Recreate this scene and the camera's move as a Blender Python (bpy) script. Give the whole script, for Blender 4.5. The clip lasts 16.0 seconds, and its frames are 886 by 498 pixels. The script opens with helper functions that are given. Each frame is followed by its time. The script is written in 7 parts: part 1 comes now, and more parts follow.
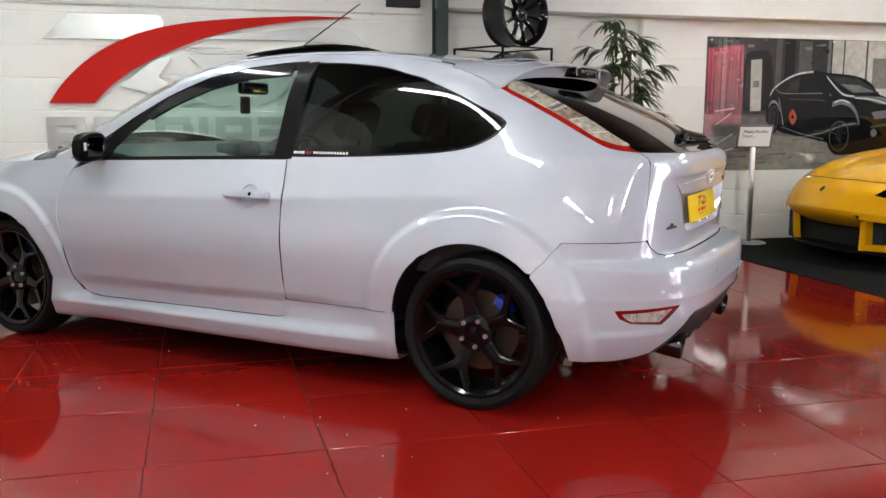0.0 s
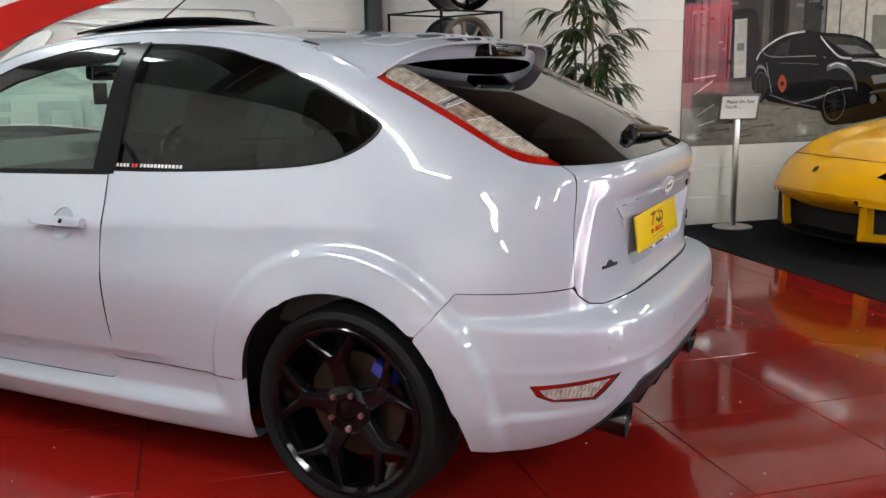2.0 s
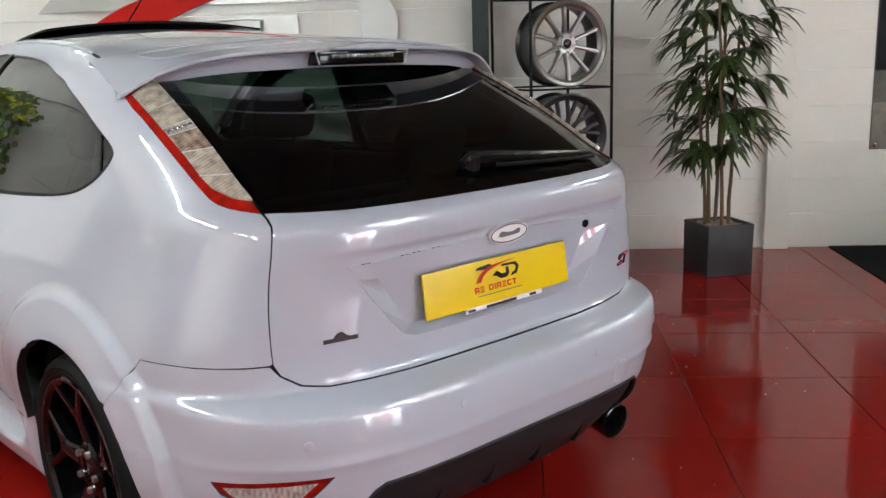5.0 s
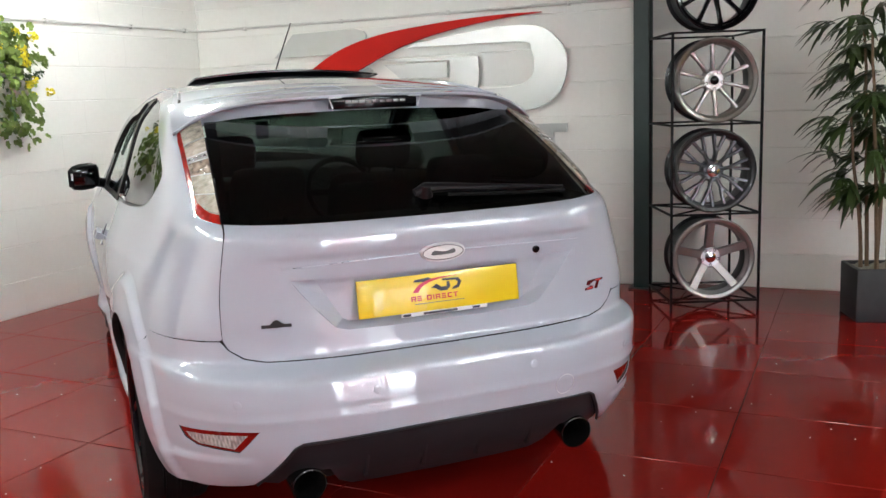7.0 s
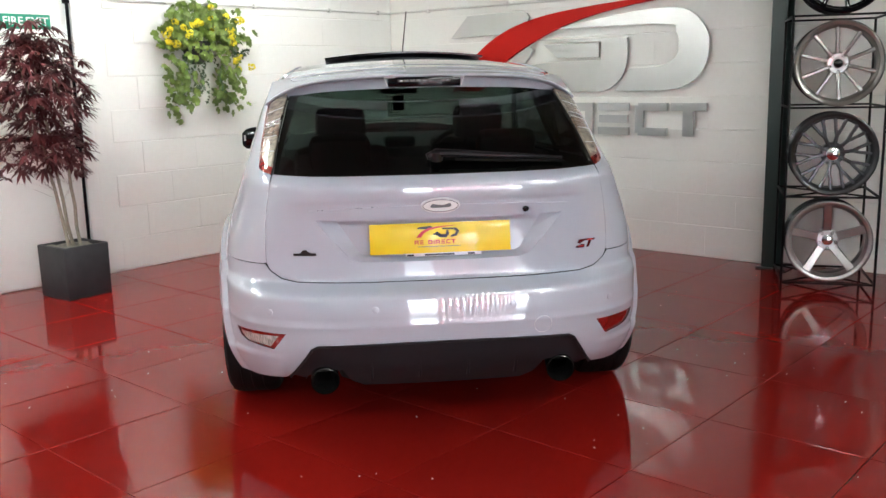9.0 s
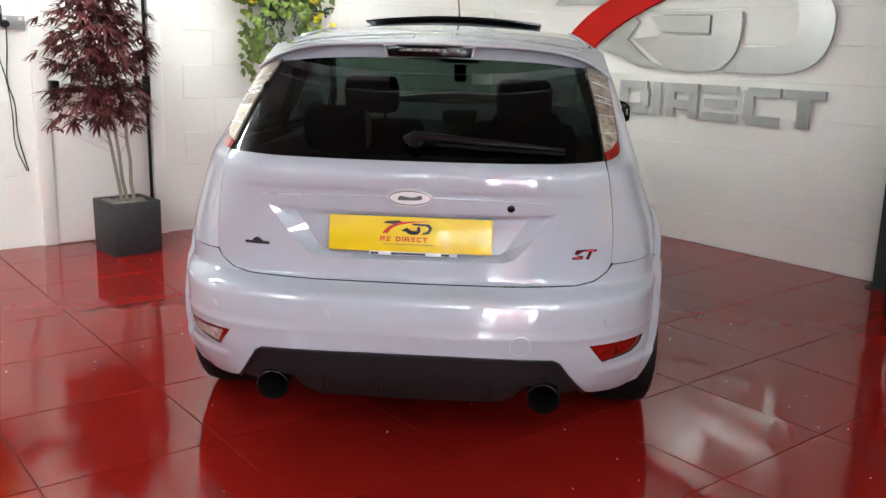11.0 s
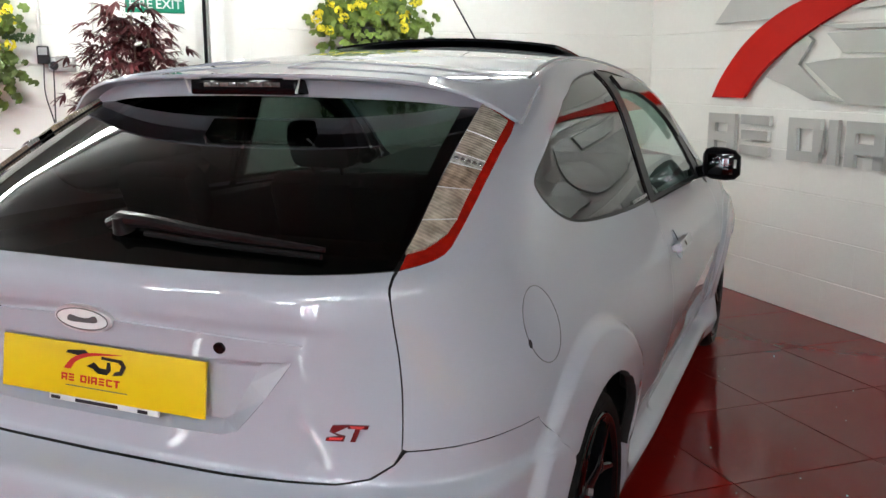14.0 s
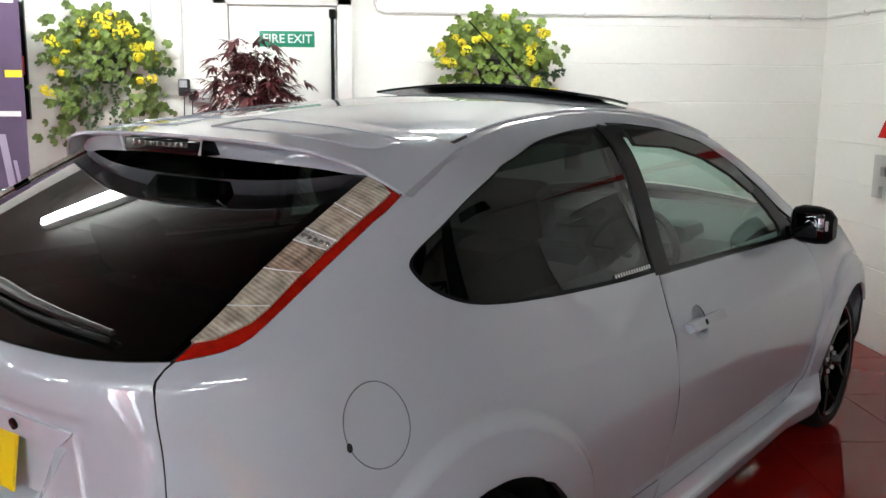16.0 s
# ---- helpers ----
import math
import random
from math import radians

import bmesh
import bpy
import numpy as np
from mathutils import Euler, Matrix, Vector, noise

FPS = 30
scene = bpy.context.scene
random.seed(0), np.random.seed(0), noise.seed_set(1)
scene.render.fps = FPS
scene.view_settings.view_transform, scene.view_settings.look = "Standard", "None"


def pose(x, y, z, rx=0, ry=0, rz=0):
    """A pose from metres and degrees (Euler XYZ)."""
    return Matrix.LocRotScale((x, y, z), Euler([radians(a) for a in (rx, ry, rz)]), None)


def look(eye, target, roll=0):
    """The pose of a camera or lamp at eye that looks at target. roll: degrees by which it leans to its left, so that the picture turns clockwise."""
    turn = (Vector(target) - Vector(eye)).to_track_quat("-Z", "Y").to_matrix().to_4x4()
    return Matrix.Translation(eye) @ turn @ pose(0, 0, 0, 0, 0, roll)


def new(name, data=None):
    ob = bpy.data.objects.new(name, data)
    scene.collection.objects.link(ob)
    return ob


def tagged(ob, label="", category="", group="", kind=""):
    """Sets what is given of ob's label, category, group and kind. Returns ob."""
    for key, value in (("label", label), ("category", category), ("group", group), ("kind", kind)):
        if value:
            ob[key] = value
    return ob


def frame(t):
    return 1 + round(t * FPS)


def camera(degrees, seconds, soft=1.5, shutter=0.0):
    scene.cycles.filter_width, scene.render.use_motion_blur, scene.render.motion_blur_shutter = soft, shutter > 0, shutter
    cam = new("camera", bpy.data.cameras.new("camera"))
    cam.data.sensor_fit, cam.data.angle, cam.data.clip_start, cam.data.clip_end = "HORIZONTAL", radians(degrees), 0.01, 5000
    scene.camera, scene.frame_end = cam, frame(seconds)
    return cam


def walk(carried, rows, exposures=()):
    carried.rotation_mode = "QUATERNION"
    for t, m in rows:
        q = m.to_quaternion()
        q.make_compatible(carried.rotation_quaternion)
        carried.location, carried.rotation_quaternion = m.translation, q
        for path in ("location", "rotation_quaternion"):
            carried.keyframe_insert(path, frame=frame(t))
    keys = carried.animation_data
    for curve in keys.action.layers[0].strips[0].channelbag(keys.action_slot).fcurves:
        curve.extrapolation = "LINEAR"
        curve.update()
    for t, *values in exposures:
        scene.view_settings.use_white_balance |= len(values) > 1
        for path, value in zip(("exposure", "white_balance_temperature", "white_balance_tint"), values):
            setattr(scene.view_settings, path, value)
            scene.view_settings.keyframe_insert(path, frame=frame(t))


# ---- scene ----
cam = camera(52.5, 16.0)
PATH = [
    (0, (-3.884, 1.564, 1.146), (-1.975, 1.047, 0.851), 0.1),
    (0.5, (-3.621, 1.533, 1.139), (-1.732, 0.947, 0.841), -0.3),
    (1, (-3.409, 1.36, 1.153), (-1.524, 0.772, 0.838), -0.6),
    (1.5, (-3.243, 1.134, 1.202), (-1.352, 0.584, 0.853), -0.9),
    (2, (-3.074, 0.937, 1.256), (-1.182, 0.414, 0.874), -1.0),
    (2.5, (-2.991, 0.709, 1.306), (-1.087, 0.245, 0.908), -0.9),
    (3, (-2.943, 0.415, 1.323), (-1.016, 0.052, 0.926), -0.7),
    (3.5, (-2.865, 0.179, 1.311), (-0.926, -0.106, 0.915), -0.4),
    (3.7, (-2.824, 0.085, 1.307), (-0.881, -0.166, 0.908), -0.5),
    (5.8, (-2.692, -1.033, 1.35), (-0.799, -0.528, 0.95), -1.8),
    (6, (-2.696, -1.155, 1.355), (-0.822, -0.575, 0.965), -1.6),
    (6.5, (-2.754, -1.38, 1.347), (-0.918, -0.668, 0.994), -1.8),
    (7, (-2.855, -1.638, 1.343), (-1.068, -0.805, 1.008), -2.1),
    (7.5, (-2.924, -1.976, 1.341), (-1.208, -1.005, 1.005), -2.1),
    (8, (-2.976, -2.254, 1.332), (-1.343, -1.153, 0.985), -2.1),
    (8.5, (-2.989, -2.449, 1.349), (-1.431, -1.25, 0.983), -1.8),
    (9, (-2.895, -2.683, 1.343), (-1.428, -1.377, 0.97), -1.3),
    (9.5, (-2.758, -2.811, 1.348), (-1.355, -1.438, 0.962), -0.9),
    (10, (-2.578, -2.816, 1.336), (-1.223, -1.398, 0.942), -0.3),
    (10.2, (-2.497, -2.825, 1.359), (-1.17, -1.386, 0.948), 0.2),
    (12.3, (-1.31, -2.585, 1.361), (-0.353, -0.885, 0.922), 1.1),
    (12.5, (-1.174, -2.577, 1.356), (-0.27, -0.845, 0.925), 0.8),
    (13, (-0.9, -2.549, 1.371), (-0.092, -0.768, 0.953), 0.4),
    (13.5, (-0.639, -2.447, 1.339), (0.106, -0.631, 0.956), -0.0),
    (14, (-0.401, -2.369, 1.357), (0.261, -0.52, 0.979), 0.1),
    (14.5, (-0.133, -2.381, 1.369), (0.381, -0.481, 1.017), 0.1),
    (15, (0.077, -2.314, 1.35), (0.465, -0.379, 1.028), -0.2),
    (15.5, (0.235, -2.257, 1.38), (0.509, -0.303, 1.053), 0.1),
    (16, (0.411, -2.338, 1.468), (0.55, -0.373, 1.12), 0.5),
]
walk(cam, [(t, look(eye, target, roll)) for t, eye, target, roll in PATH], [(0.0, 0.24), (1.0, 0.22), (2.2, 0.06), (3.6, 0.0), (5.5, 0.10), (10.0, 0.18), (12.5, 0.15), (14.5, 0.02), (16.0, 0.03)])

# ---- light ----
world = bpy.data.worlds.new("showroom_world")
scene.world = world
world.use_nodes = True
world.node_tree.nodes["Background"].inputs[0].default_value = (0.75, 0.85, 1.0, 1)
world.node_tree.nodes["Background"].inputs[1].default_value = 42.0

# car heading: its frame is turned clockwise against the walls
CAR_TURN = -42.5
CAR = pose(0, 0, 0, 0, 0, CAR_TURN)

# walls of the showroom
EAST, NORTH, RECESS = 3.27, 3.40, 3.40
WEST, SOUTH, CEIL = -10.5, -8.0, 2.62

# strip lights on the ceiling: middle points of the battens
# beyond the 2.18 row they are unseen, added to brighten walls and flanks
LIGHTS = [(x, 2.18) for x in (-6.5, -3.9, -1.3, 1.3)] + [(-6.2, 0.3)] + [(-7.2, -1.6), (-4.4, -1.6), (1.6, -3.2), (-1.6, -3.4), (-5.2, -5.0), (-1.6, -5.9), (1.2, -5.9)]

# ---- materials ----
def rgb(c):
    return (*c, 1.0) if len(c) == 3 else c


def mat(name, color, rough=0.5, metal=0.0, grain=0.0, scale=40.0, bump=0.0, bump_scale=200.0, coat=0.0, coat_rough=0.03,
        rough_var=0.0, spec=0.5, stain=0.0, stain_scale=2.0, ior=1.5):
    """A painted, plastic or mineral surface: base colour varied at two scales, roughness varied, fine relief."""
    m = bpy.data.materials.new(name)
    m.use_nodes = True
    n, l = m.node_tree.nodes, m.node_tree.links
    b = n["Principled BSDF"]
    b.inputs["Base Color"].default_value = rgb(color)
    b.inputs["Roughness"].default_value = rough
    b.inputs["Metallic"].default_value = metal
    b.inputs["Specular IOR Level"].default_value = spec
    b.inputs["IOR"].default_value = ior
    b.inputs["Coat Weight"].default_value = coat
    b.inputs["Coat Roughness"].default_value = coat_rough
    if grain or bump or stain or rough_var:
        tc = n.new("ShaderNodeTexCoord")
        fine = n.new("ShaderNodeTexNoise")
        fine.inputs["Scale"].default_value = scale
        fine.inputs["Detail"].default_value = 6
        l.new(tc.outputs["Object"], fine.inputs["Vector"])
        big = n.new("ShaderNodeTexNoise")
        big.inputs["Scale"].default_value = stain_scale
        big.inputs["Detail"].default_value = 5
        l.new(tc.outputs["Object"], big.inputs["Vector"])
        if grain or stain:
            hsv = n.new("ShaderNodeHueSaturation")
            hsv.inputs["Color"].default_value = rgb(color)
            a = n.new("ShaderNodeMath")
            a.operation = "MULTIPLY_ADD"
            a.inputs[1].default_value, a.inputs[2].default_value = 2 * grain, 1 - grain
            l.new(fine.outputs["Fac"], a.inputs[0])
            s = n.new("ShaderNodeMath")
            s.operation = "MULTIPLY_ADD"
            s.inputs[1].default_value, s.inputs[2].default_value = 2 * stain, 1 - stain
            l.new(big.outputs["Fac"], s.inputs[0])
            v = n.new("ShaderNodeMath")
            v.operation = "MULTIPLY"
            l.new(a.outputs[0], v.inputs[0])
            l.new(s.outputs[0], v.inputs[1])
            l.new(v.outputs[0], hsv.inputs["Value"])
            l.new(hsv.outputs["Color"], b.inputs["Base Color"])
        if rough_var:
            r = n.new("ShaderNodeMath")
            r.operation = "MULTIPLY_ADD"
            r.use_clamp = True
            r.inputs[1].default_value, r.inputs[2].default_value = 2 * rough_var, rough - rough_var
            l.new(big.outputs["Fac"], r.inputs[0])
            l.new(r.outputs[0], b.inputs["Roughness"])
        if bump:
            bn = n.new("ShaderNodeTexNoise")
            bn.inputs["Scale"].default_value = bump_scale
            bn.inputs["Detail"].default_value = 4
            l.new(tc.outputs["Object"], bn.inputs["Vector"])
            bp = n.new("ShaderNodeBump")
            bp.inputs["Strength"].default_value = bump
            bp.inputs["Distance"].default_value = 0.002
            l.new(bn.outputs["Fac"], bp.inputs["Height"])
            l.new(bp.outputs["Normal"], b.inputs["Normal"])
    return m


def glass(name, tint, gloss=1.0, rough=0.0, ior=1.5):
    """A thin pane: tinted see-through body with a Fresnel mirror on it."""
    m = bpy.data.materials.new(name)
    m.use_nodes = True
    n, l = m.node_tree.nodes, m.node_tree.links
    n.clear()
    out = n.new("ShaderNodeOutputMaterial")
    mix = n.new("ShaderNodeMixShader")
    tr = n.new("ShaderNodeBsdfTransparent")
    tr.inputs[0].default_value = rgb(tint)
    gl = n.new("ShaderNodeBsdfGlossy")
    gl.inputs["Roughness"].default_value = rough
    gl.inputs["Color"].default_value = (gloss, gloss, gloss, 1)
    lw = n.new("ShaderNodeLayerWeight")
    lw.inputs["Blend"].default_value = 0.5
    pw = n.new("ShaderNodeMath")
    pw.operation = "POWER"
    pw.inputs[1].default_value = 5.0
    l.new(lw.outputs["Facing"], pw.inputs[0])
    f0 = ((ior - 1) / (ior + 1)) ** 2
    fr = n.new("ShaderNodeMath")
    fr.operation = "MULTIPLY_ADD"
    fr.inputs[1].default_value, fr.inputs[2].default_value = 1 - f0, f0
    l.new(pw.outputs[0], fr.inputs[0])
    l.new(fr.outputs[0], mix.inputs[0])
    l.new(tr.outputs[0], mix.inputs[1])
    l.new(gl.outputs[0], mix.inputs[2])
    l.new(mix.outputs[0], out.inputs[0])
    return m


def lamp_mat(name, color, strength):
    m = bpy.data.materials.new(name)
    m.use_nodes = True
    n, l = m.node_tree.nodes, m.node_tree.links
    n.clear()
    out, e = n.new("ShaderNodeOutputMaterial"), n.new("ShaderNodeEmission")
    e.inputs[0].default_value = rgb(color)
    e.inputs[1].default_value = strength
    l.new(e.outputs[0], out.inputs[0])
    return m


def vary(m, amount=0.1):
    """Lets each object or leaf of a kind take its own lightness."""
    n, l = m.node_tree.nodes, m.node_tree.links
    b = n["Principled BSDF"]
    hsv = n.new("ShaderNodeHueSaturation")
    geo, info = n.new("ShaderNodeNewGeometry"), n.new("ShaderNodeObjectInfo")
    add = n.new("ShaderNodeMath")
    l.new(geo.outputs["Random Per Island"], add.inputs[0])
    l.new(info.outputs["Random"], add.inputs[1])
    sc = n.new("ShaderNodeMath")
    sc.operation = "MULTIPLY_ADD"
    sc.inputs[1].default_value, sc.inputs[2].default_value = amount, 1 - amount
    l.new(add.outputs[0], sc.inputs[0])
    l.new(sc.outputs[0], hsv.inputs["Value"])
    old = b.inputs["Base Color"]
    if old.is_linked:
        l.new(old.links[0].from_socket, hsv.inputs["Color"])
    else:
        hsv.inputs["Color"].default_value = old.default_value[:]
    l.new(hsv.outputs["Color"], old)
    return m


def ribbed(name, color, pitch=260.0, across=0.0, depth=0.0015, contrast=0.2, facet=0.0):
    """Clear moulded lens over a bright reflector: fine ribs across the lamp's length, crossed by a coarser set, with facets."""
    m = mat(name, color, 0.16, 0.25, coat=1.0)
    n, l = m.node_tree.nodes, m.node_tree.links
    b = n["Principled BSDF"]
    tc = n.new("ShaderNodeTexCoord")

    def wave(direction, scale):
        dot, mul, sin = n.new("ShaderNodeVectorMath"), n.new("ShaderNodeMath"), n.new("ShaderNodeMath")
        dot.operation, mul.operation, sin.operation = "DOT_PRODUCT", "MULTIPLY", "SINE"
        dot.inputs[1].default_value = direction
        mul.inputs[1].default_value = scale * 2 * math.pi
        l.new(tc.outputs["Object"], dot.inputs[0])
        l.new(dot.outputs["Value"], mul.inputs[0])
        l.new(mul.outputs[0], sin.inputs[0])
        return sin.outputs[0]

    ribs = wave((0, 0.90, 0.44), pitch)
    if across:
        add = n.new("ShaderNodeMath")
        l.new(ribs, add.inputs[0])
        l.new(wave((0.95, -0.1, 0.2), across), add.inputs[1])
        ribs = add.outputs[0]
    vo = n.new("ShaderNodeTexVoronoi")
    vo.inputs["Scale"].default_value = 75.0
    l.new(tc.outputs["Object"], vo.inputs["Vector"])
    high = n.new("ShaderNodeMath")
    high.operation = "MULTIPLY_ADD"
    high.inputs[1].default_value = facet
    l.new(vo.outputs["Distance"], high.inputs[0])
    l.new(ribs, high.inputs[2])
    bp = n.new("ShaderNodeBump")
    bp.inputs["Strength"].default_value = 0.55
    bp.inputs["Distance"].default_value = depth
    l.new(high.outputs[0], bp.inputs["Height"])
    l.new(bp.outputs["Normal"], b.inputs["Normal"])
    big = n.new("ShaderNodeTexNoise")
    big.inputs["Scale"].default_value = 38.0
    l.new(tc.outputs["Object"], big.inputs["Vector"])
    # rib shading and uneven reflector glints are mixed into the base colour
    mx = n.new("ShaderNodeMix")
    mx.data_type = "RGBA"
    mx.inputs["A"].default_value = (*(c * (1 - contrast) for c in color), 1)
    mx.inputs["B"].default_value = (*(min(c * (1 + contrast), 1) for c in color), 1)
    tone = n.new("ShaderNodeMath")
    tone.operation = "MULTIPLY_ADD"
    tone.use_clamp = True
    tone.inputs[1].default_value = 0.13
    l.new(ribs, tone.inputs[0])
    sharp = n.new("ShaderNodeMath")
    sharp.operation = "MULTIPLY_ADD"
    sharp.inputs[1].default_value, sharp.inputs[2].default_value = 2.2, -0.6
    l.new(big.outputs["Fac"], sharp.inputs[0])
    l.new(sharp.outputs[0], tone.inputs[2])
    l.new(tone.outputs[0], mx.inputs["Factor"])
    l.new(mx.outputs["Result"], b.inputs["Base Color"])
    return m


PAINT = mat("pearl_white_paint", (0.445, 0.472, 0.548), 0.38, 0.05, grain=0.02, scale=900, coat=1.0, coat_rough=0.012, spec=0.08)
PAINT.node_tree.nodes["Principled BSDF"].inputs["Coat IOR"].default_value = 1.8
BLACK_GLOSS = mat("gloss_black", (0.003, 0.003, 0.004), 0.09, spec=0.24)
MIRROR_BLACK = mat("mirror_shell_black", (0.004, 0.004, 0.005), 0.34, spec=0.07)
BLACK_TRIM = mat("satin_black_trim", (0.004, 0.004, 0.005), 0.30, grain=0.1, scale=300, spec=0.09)
BLACK_PLASTIC = mat("grey_black_plastic", (0.013, 0.013, 0.016), 0.5, spec=0.3, grain=0.15, scale=500, bump=0.15, bump_scale=900)
RUBBER = mat("tyre_rubber", (0.006, 0.006, 0.0065), 0.6, spec=0.12, grain=0.2, scale=120, bump=0.2, bump_scale=400)
WIPER_BLACK = mat("wiper_satin_black", (0.006, 0.006, 0.007), 0.28, spec=0.3)
GAP = mat("dark_gap", (0.006, 0.006, 0.007), 0.8)
CHROME = mat("chrome", (0.75, 0.76, 0.78), 0.08, 1.0)
DARK_MIRROR = mat("dark_mirror_glass", (0.055, 0.058, 0.06), 0.05, 1.0)
STEEL_BOLT = mat("steel_bolt", (0.60, 0.60, 0.61), 0.3, 1.0)
DISC = mat("brake_disc_steel", (0.075, 0.055, 0.042), 0.45, 0.9, grain=0.3, scale=60)
CALIPER = mat("blue_caliper_paint", (0.004, 0.025, 0.25), 0.3, coat=0.5)
CLEAR_GLASS = glass("greenish_clear_glass", (0.66, 0.80, 0.745))
TINT_GLASS = glass("dark_tinted_glass", (0.030, 0.036, 0.034), ior=1.36)
REAR_GLASS = glass("tinted_rear_glass", (0.075, 0.098, 0.088), ior=1.36)
SCREEN_GLASS = glass("windscreen_glass", (0.74, 0.88, 0.83))
RED_LENS = mat("red_lens", (0.30, 0.007, 0.003), 0.12, coat=1.0, coat_rough=0.02, grain=0.5, scale=45, stain=0.5, stain_scale=9, bump=0.10, bump_scale=90, spec=0.2)
SMOKED_LENS = mat("smoked_clear_lens", (0.06, 0.057, 0.057), 0.12, grain=0.3, scale=200, coat=1.0)
CLEAR_LENS = ribbed("clear_ribbed_lens", (0.52, 0.46, 0.38), 105.0, 0.0, 0.0012, 0.42, 1.5)
SILVER_LENS = ribbed("silver_dimpled_lens", (0.50, 0.49, 0.47), 110.0, 110.0, 0.0018, 0.4)
AMBER_LENS = ribbed("warm_ribbed_lens", (0.40, 0.30, 0.23), 110.0, 60.0, 0.0016, 0.55, 2.5)
SATIN = mat("satin_chrome", (0.62, 0.63, 0.65), 0.35, 0.6)
RED_DARK = mat("dark_red_lens", (0.20, 0.007, 0.005), 0.1, coat=1.0, grain=0.5, scale=60, stain=0.4, stain_scale=14)
PLATE_YELLOW = mat("plate_yellow", (0.80, 0.56, 0.005), 0.35, coat=0.4, grain=0.02)
INK = mat("black_ink", (0.01, 0.01, 0.012), 0.4)
RED_INK = mat("red_ink", (0.55, 0.02, 0.02), 0.4)
WHITE_INK = mat("white_ink", (0.75, 0.75, 0.75), 0.5)
GREY_BAR = mat("pale_grey_ink", (0.72, 0.72, 0.72), 0.5)
GREY_INK = mat("grey_ink", (0.12, 0.12, 0.13), 0.4)
CLOTH = mat("dark_seat_cloth", (0.018, 0.018, 0.02), 0.9, grain=0.3, scale=300, bump=0.3, bump_scale=500)
DASH = mat("dashboard_plastic", (0.075, 0.077, 0.080), 0.6, grain=0.15, scale=200, bump=0.2, bump_scale=600)
LINER = mat("grey_headliner", (0.10, 0.10, 0.098), 0.9, grain=0.1, scale=200)
EXHAUST = mat("black_exhaust_tip", (0.030, 0.028, 0.028), 0.22, 0.8, coat=0.5)

WALL_PAINT = mat("white_wall_paint", (0.85, 0.84, 0.80), 0.55, grain=0.03, scale=25, bump=0.35, bump_scale=90, stain=0.04, stain_scale=1.2)
WALL_GREY = mat("grey_wall_paint", (0.17, 0.17, 0.175), 0.7, grain=0.05, scale=25, stain=0.1, stain_scale=1.2)
DOOR_PAINT = mat("white_door_paint", (0.84, 0.83, 0.80), 0.4, grain=0.02, scale=30, stain=0.03)
CEILING_PAINT = mat("ceiling_grey", (0.24, 0.238, 0.232), 0.8, grain=0.03, scale=30)
CONDUIT = mat("painted_conduit", (0.72, 0.71, 0.68), 0.35, grain=0.05, scale=50)
COLUMN_PAINT = mat("dark_green_steel_paint", (0.026, 0.042, 0.039), 0.4, grain=0.12, scale=30, stain=0.2)
GROUT = mat("dark_tile_joint", (0.05, 0.015, 0.012), 0.7, grain=0.2)
FLOOR_RED = vary(mat("glossy_red_floor_paint", (0.215, 0.0085, 0.006), 0.07, grain=0.05, scale=12, stain=0.10, stain_scale=1.3, rough_var=0.03, bump=0.05, bump_scale=30, spec=0.5, ior=1.30), 0.06)
CARPET = mat("charcoal_carpet", (0.008, 0.0085, 0.009), 0.95, spec=0.1, grain=0.4, scale=700, bump=0.6, bump_scale=900, stain=0.2)
BRUSHED = mat("brushed_steel", (0.60, 0.60, 0.595), 0.36, 1.0, grain=0.05, scale=6, rough_var=0.08, stain=0.08, stain_scale=1.5)
LOGO_RED = mat("logo_red", (0.50, 0.012, 0.008), 0.55, grain=0.04, spec=0.12)
# one kind of tube at four strengths, tuned to balance walls, floor and car
TUBE_SOFT = lamp_mat("north_fluorescent_tube", (0.94, 1.0, 0.965), 112.0)
TUBE_LOW = lamp_mat("low_fluorescent_tube", (0.94, 1.0, 0.965), 55.0)
TUBE_DIM = lamp_mat("dim_fluorescent_tube", (0.94, 1.0, 0.965), 82.0)
TUBE = lamp_mat("fluorescent_tube", (0.94, 1.0, 0.965), 138.0)
BATTEN = mat("batten_white", (0.75, 0.75, 0.74), 0.4)

# ---- building tools ----
def mesh_object(name, verts, faces, material, parent=None, label="", smooth=False, normals=None, second=None):
    me = bpy.data.meshes.new(name)
    me.from_pydata([tuple(v) for v in verts], [], faces)
    me.materials.append(material)
    if second:
        me.materials.append(second[0])
        for i in second[1]:
            me.polygons[i].material_index = 1
    if smooth:
        for p in me.polygons:
            p.use_smooth = True
    if normals is not None and len(normals) == len(me.vertices):
        me.normals_split_custom_set_from_vertices([tuple(v) for v in normals])
    me.update()
    ob = new(name, me)
    if parent is not None:
        ob.parent = parent
    if label:
        tagged(ob, label)
    return ob


def part(name, bm, material, parent=None, label="", smooth=True, angle=35):
    me = bpy.data.meshes.new(name)
    bmesh.ops.recalc_face_normals(bm, faces=bm.faces)
    if smooth:
        for f in bm.faces:
            f.smooth = True
        lim = radians(angle)
        for e in bm.edges:
            if len(e.link_faces) == 2 and e.calc_face_angle(0) > lim:
                e.smooth = False
    bm.to_mesh(me)
    bm.free()
    me.materials.append(material)
    ob = new(name, me)
    if parent is not None:
        ob.parent = parent
    if label:
        tagged(ob, label)
    return ob


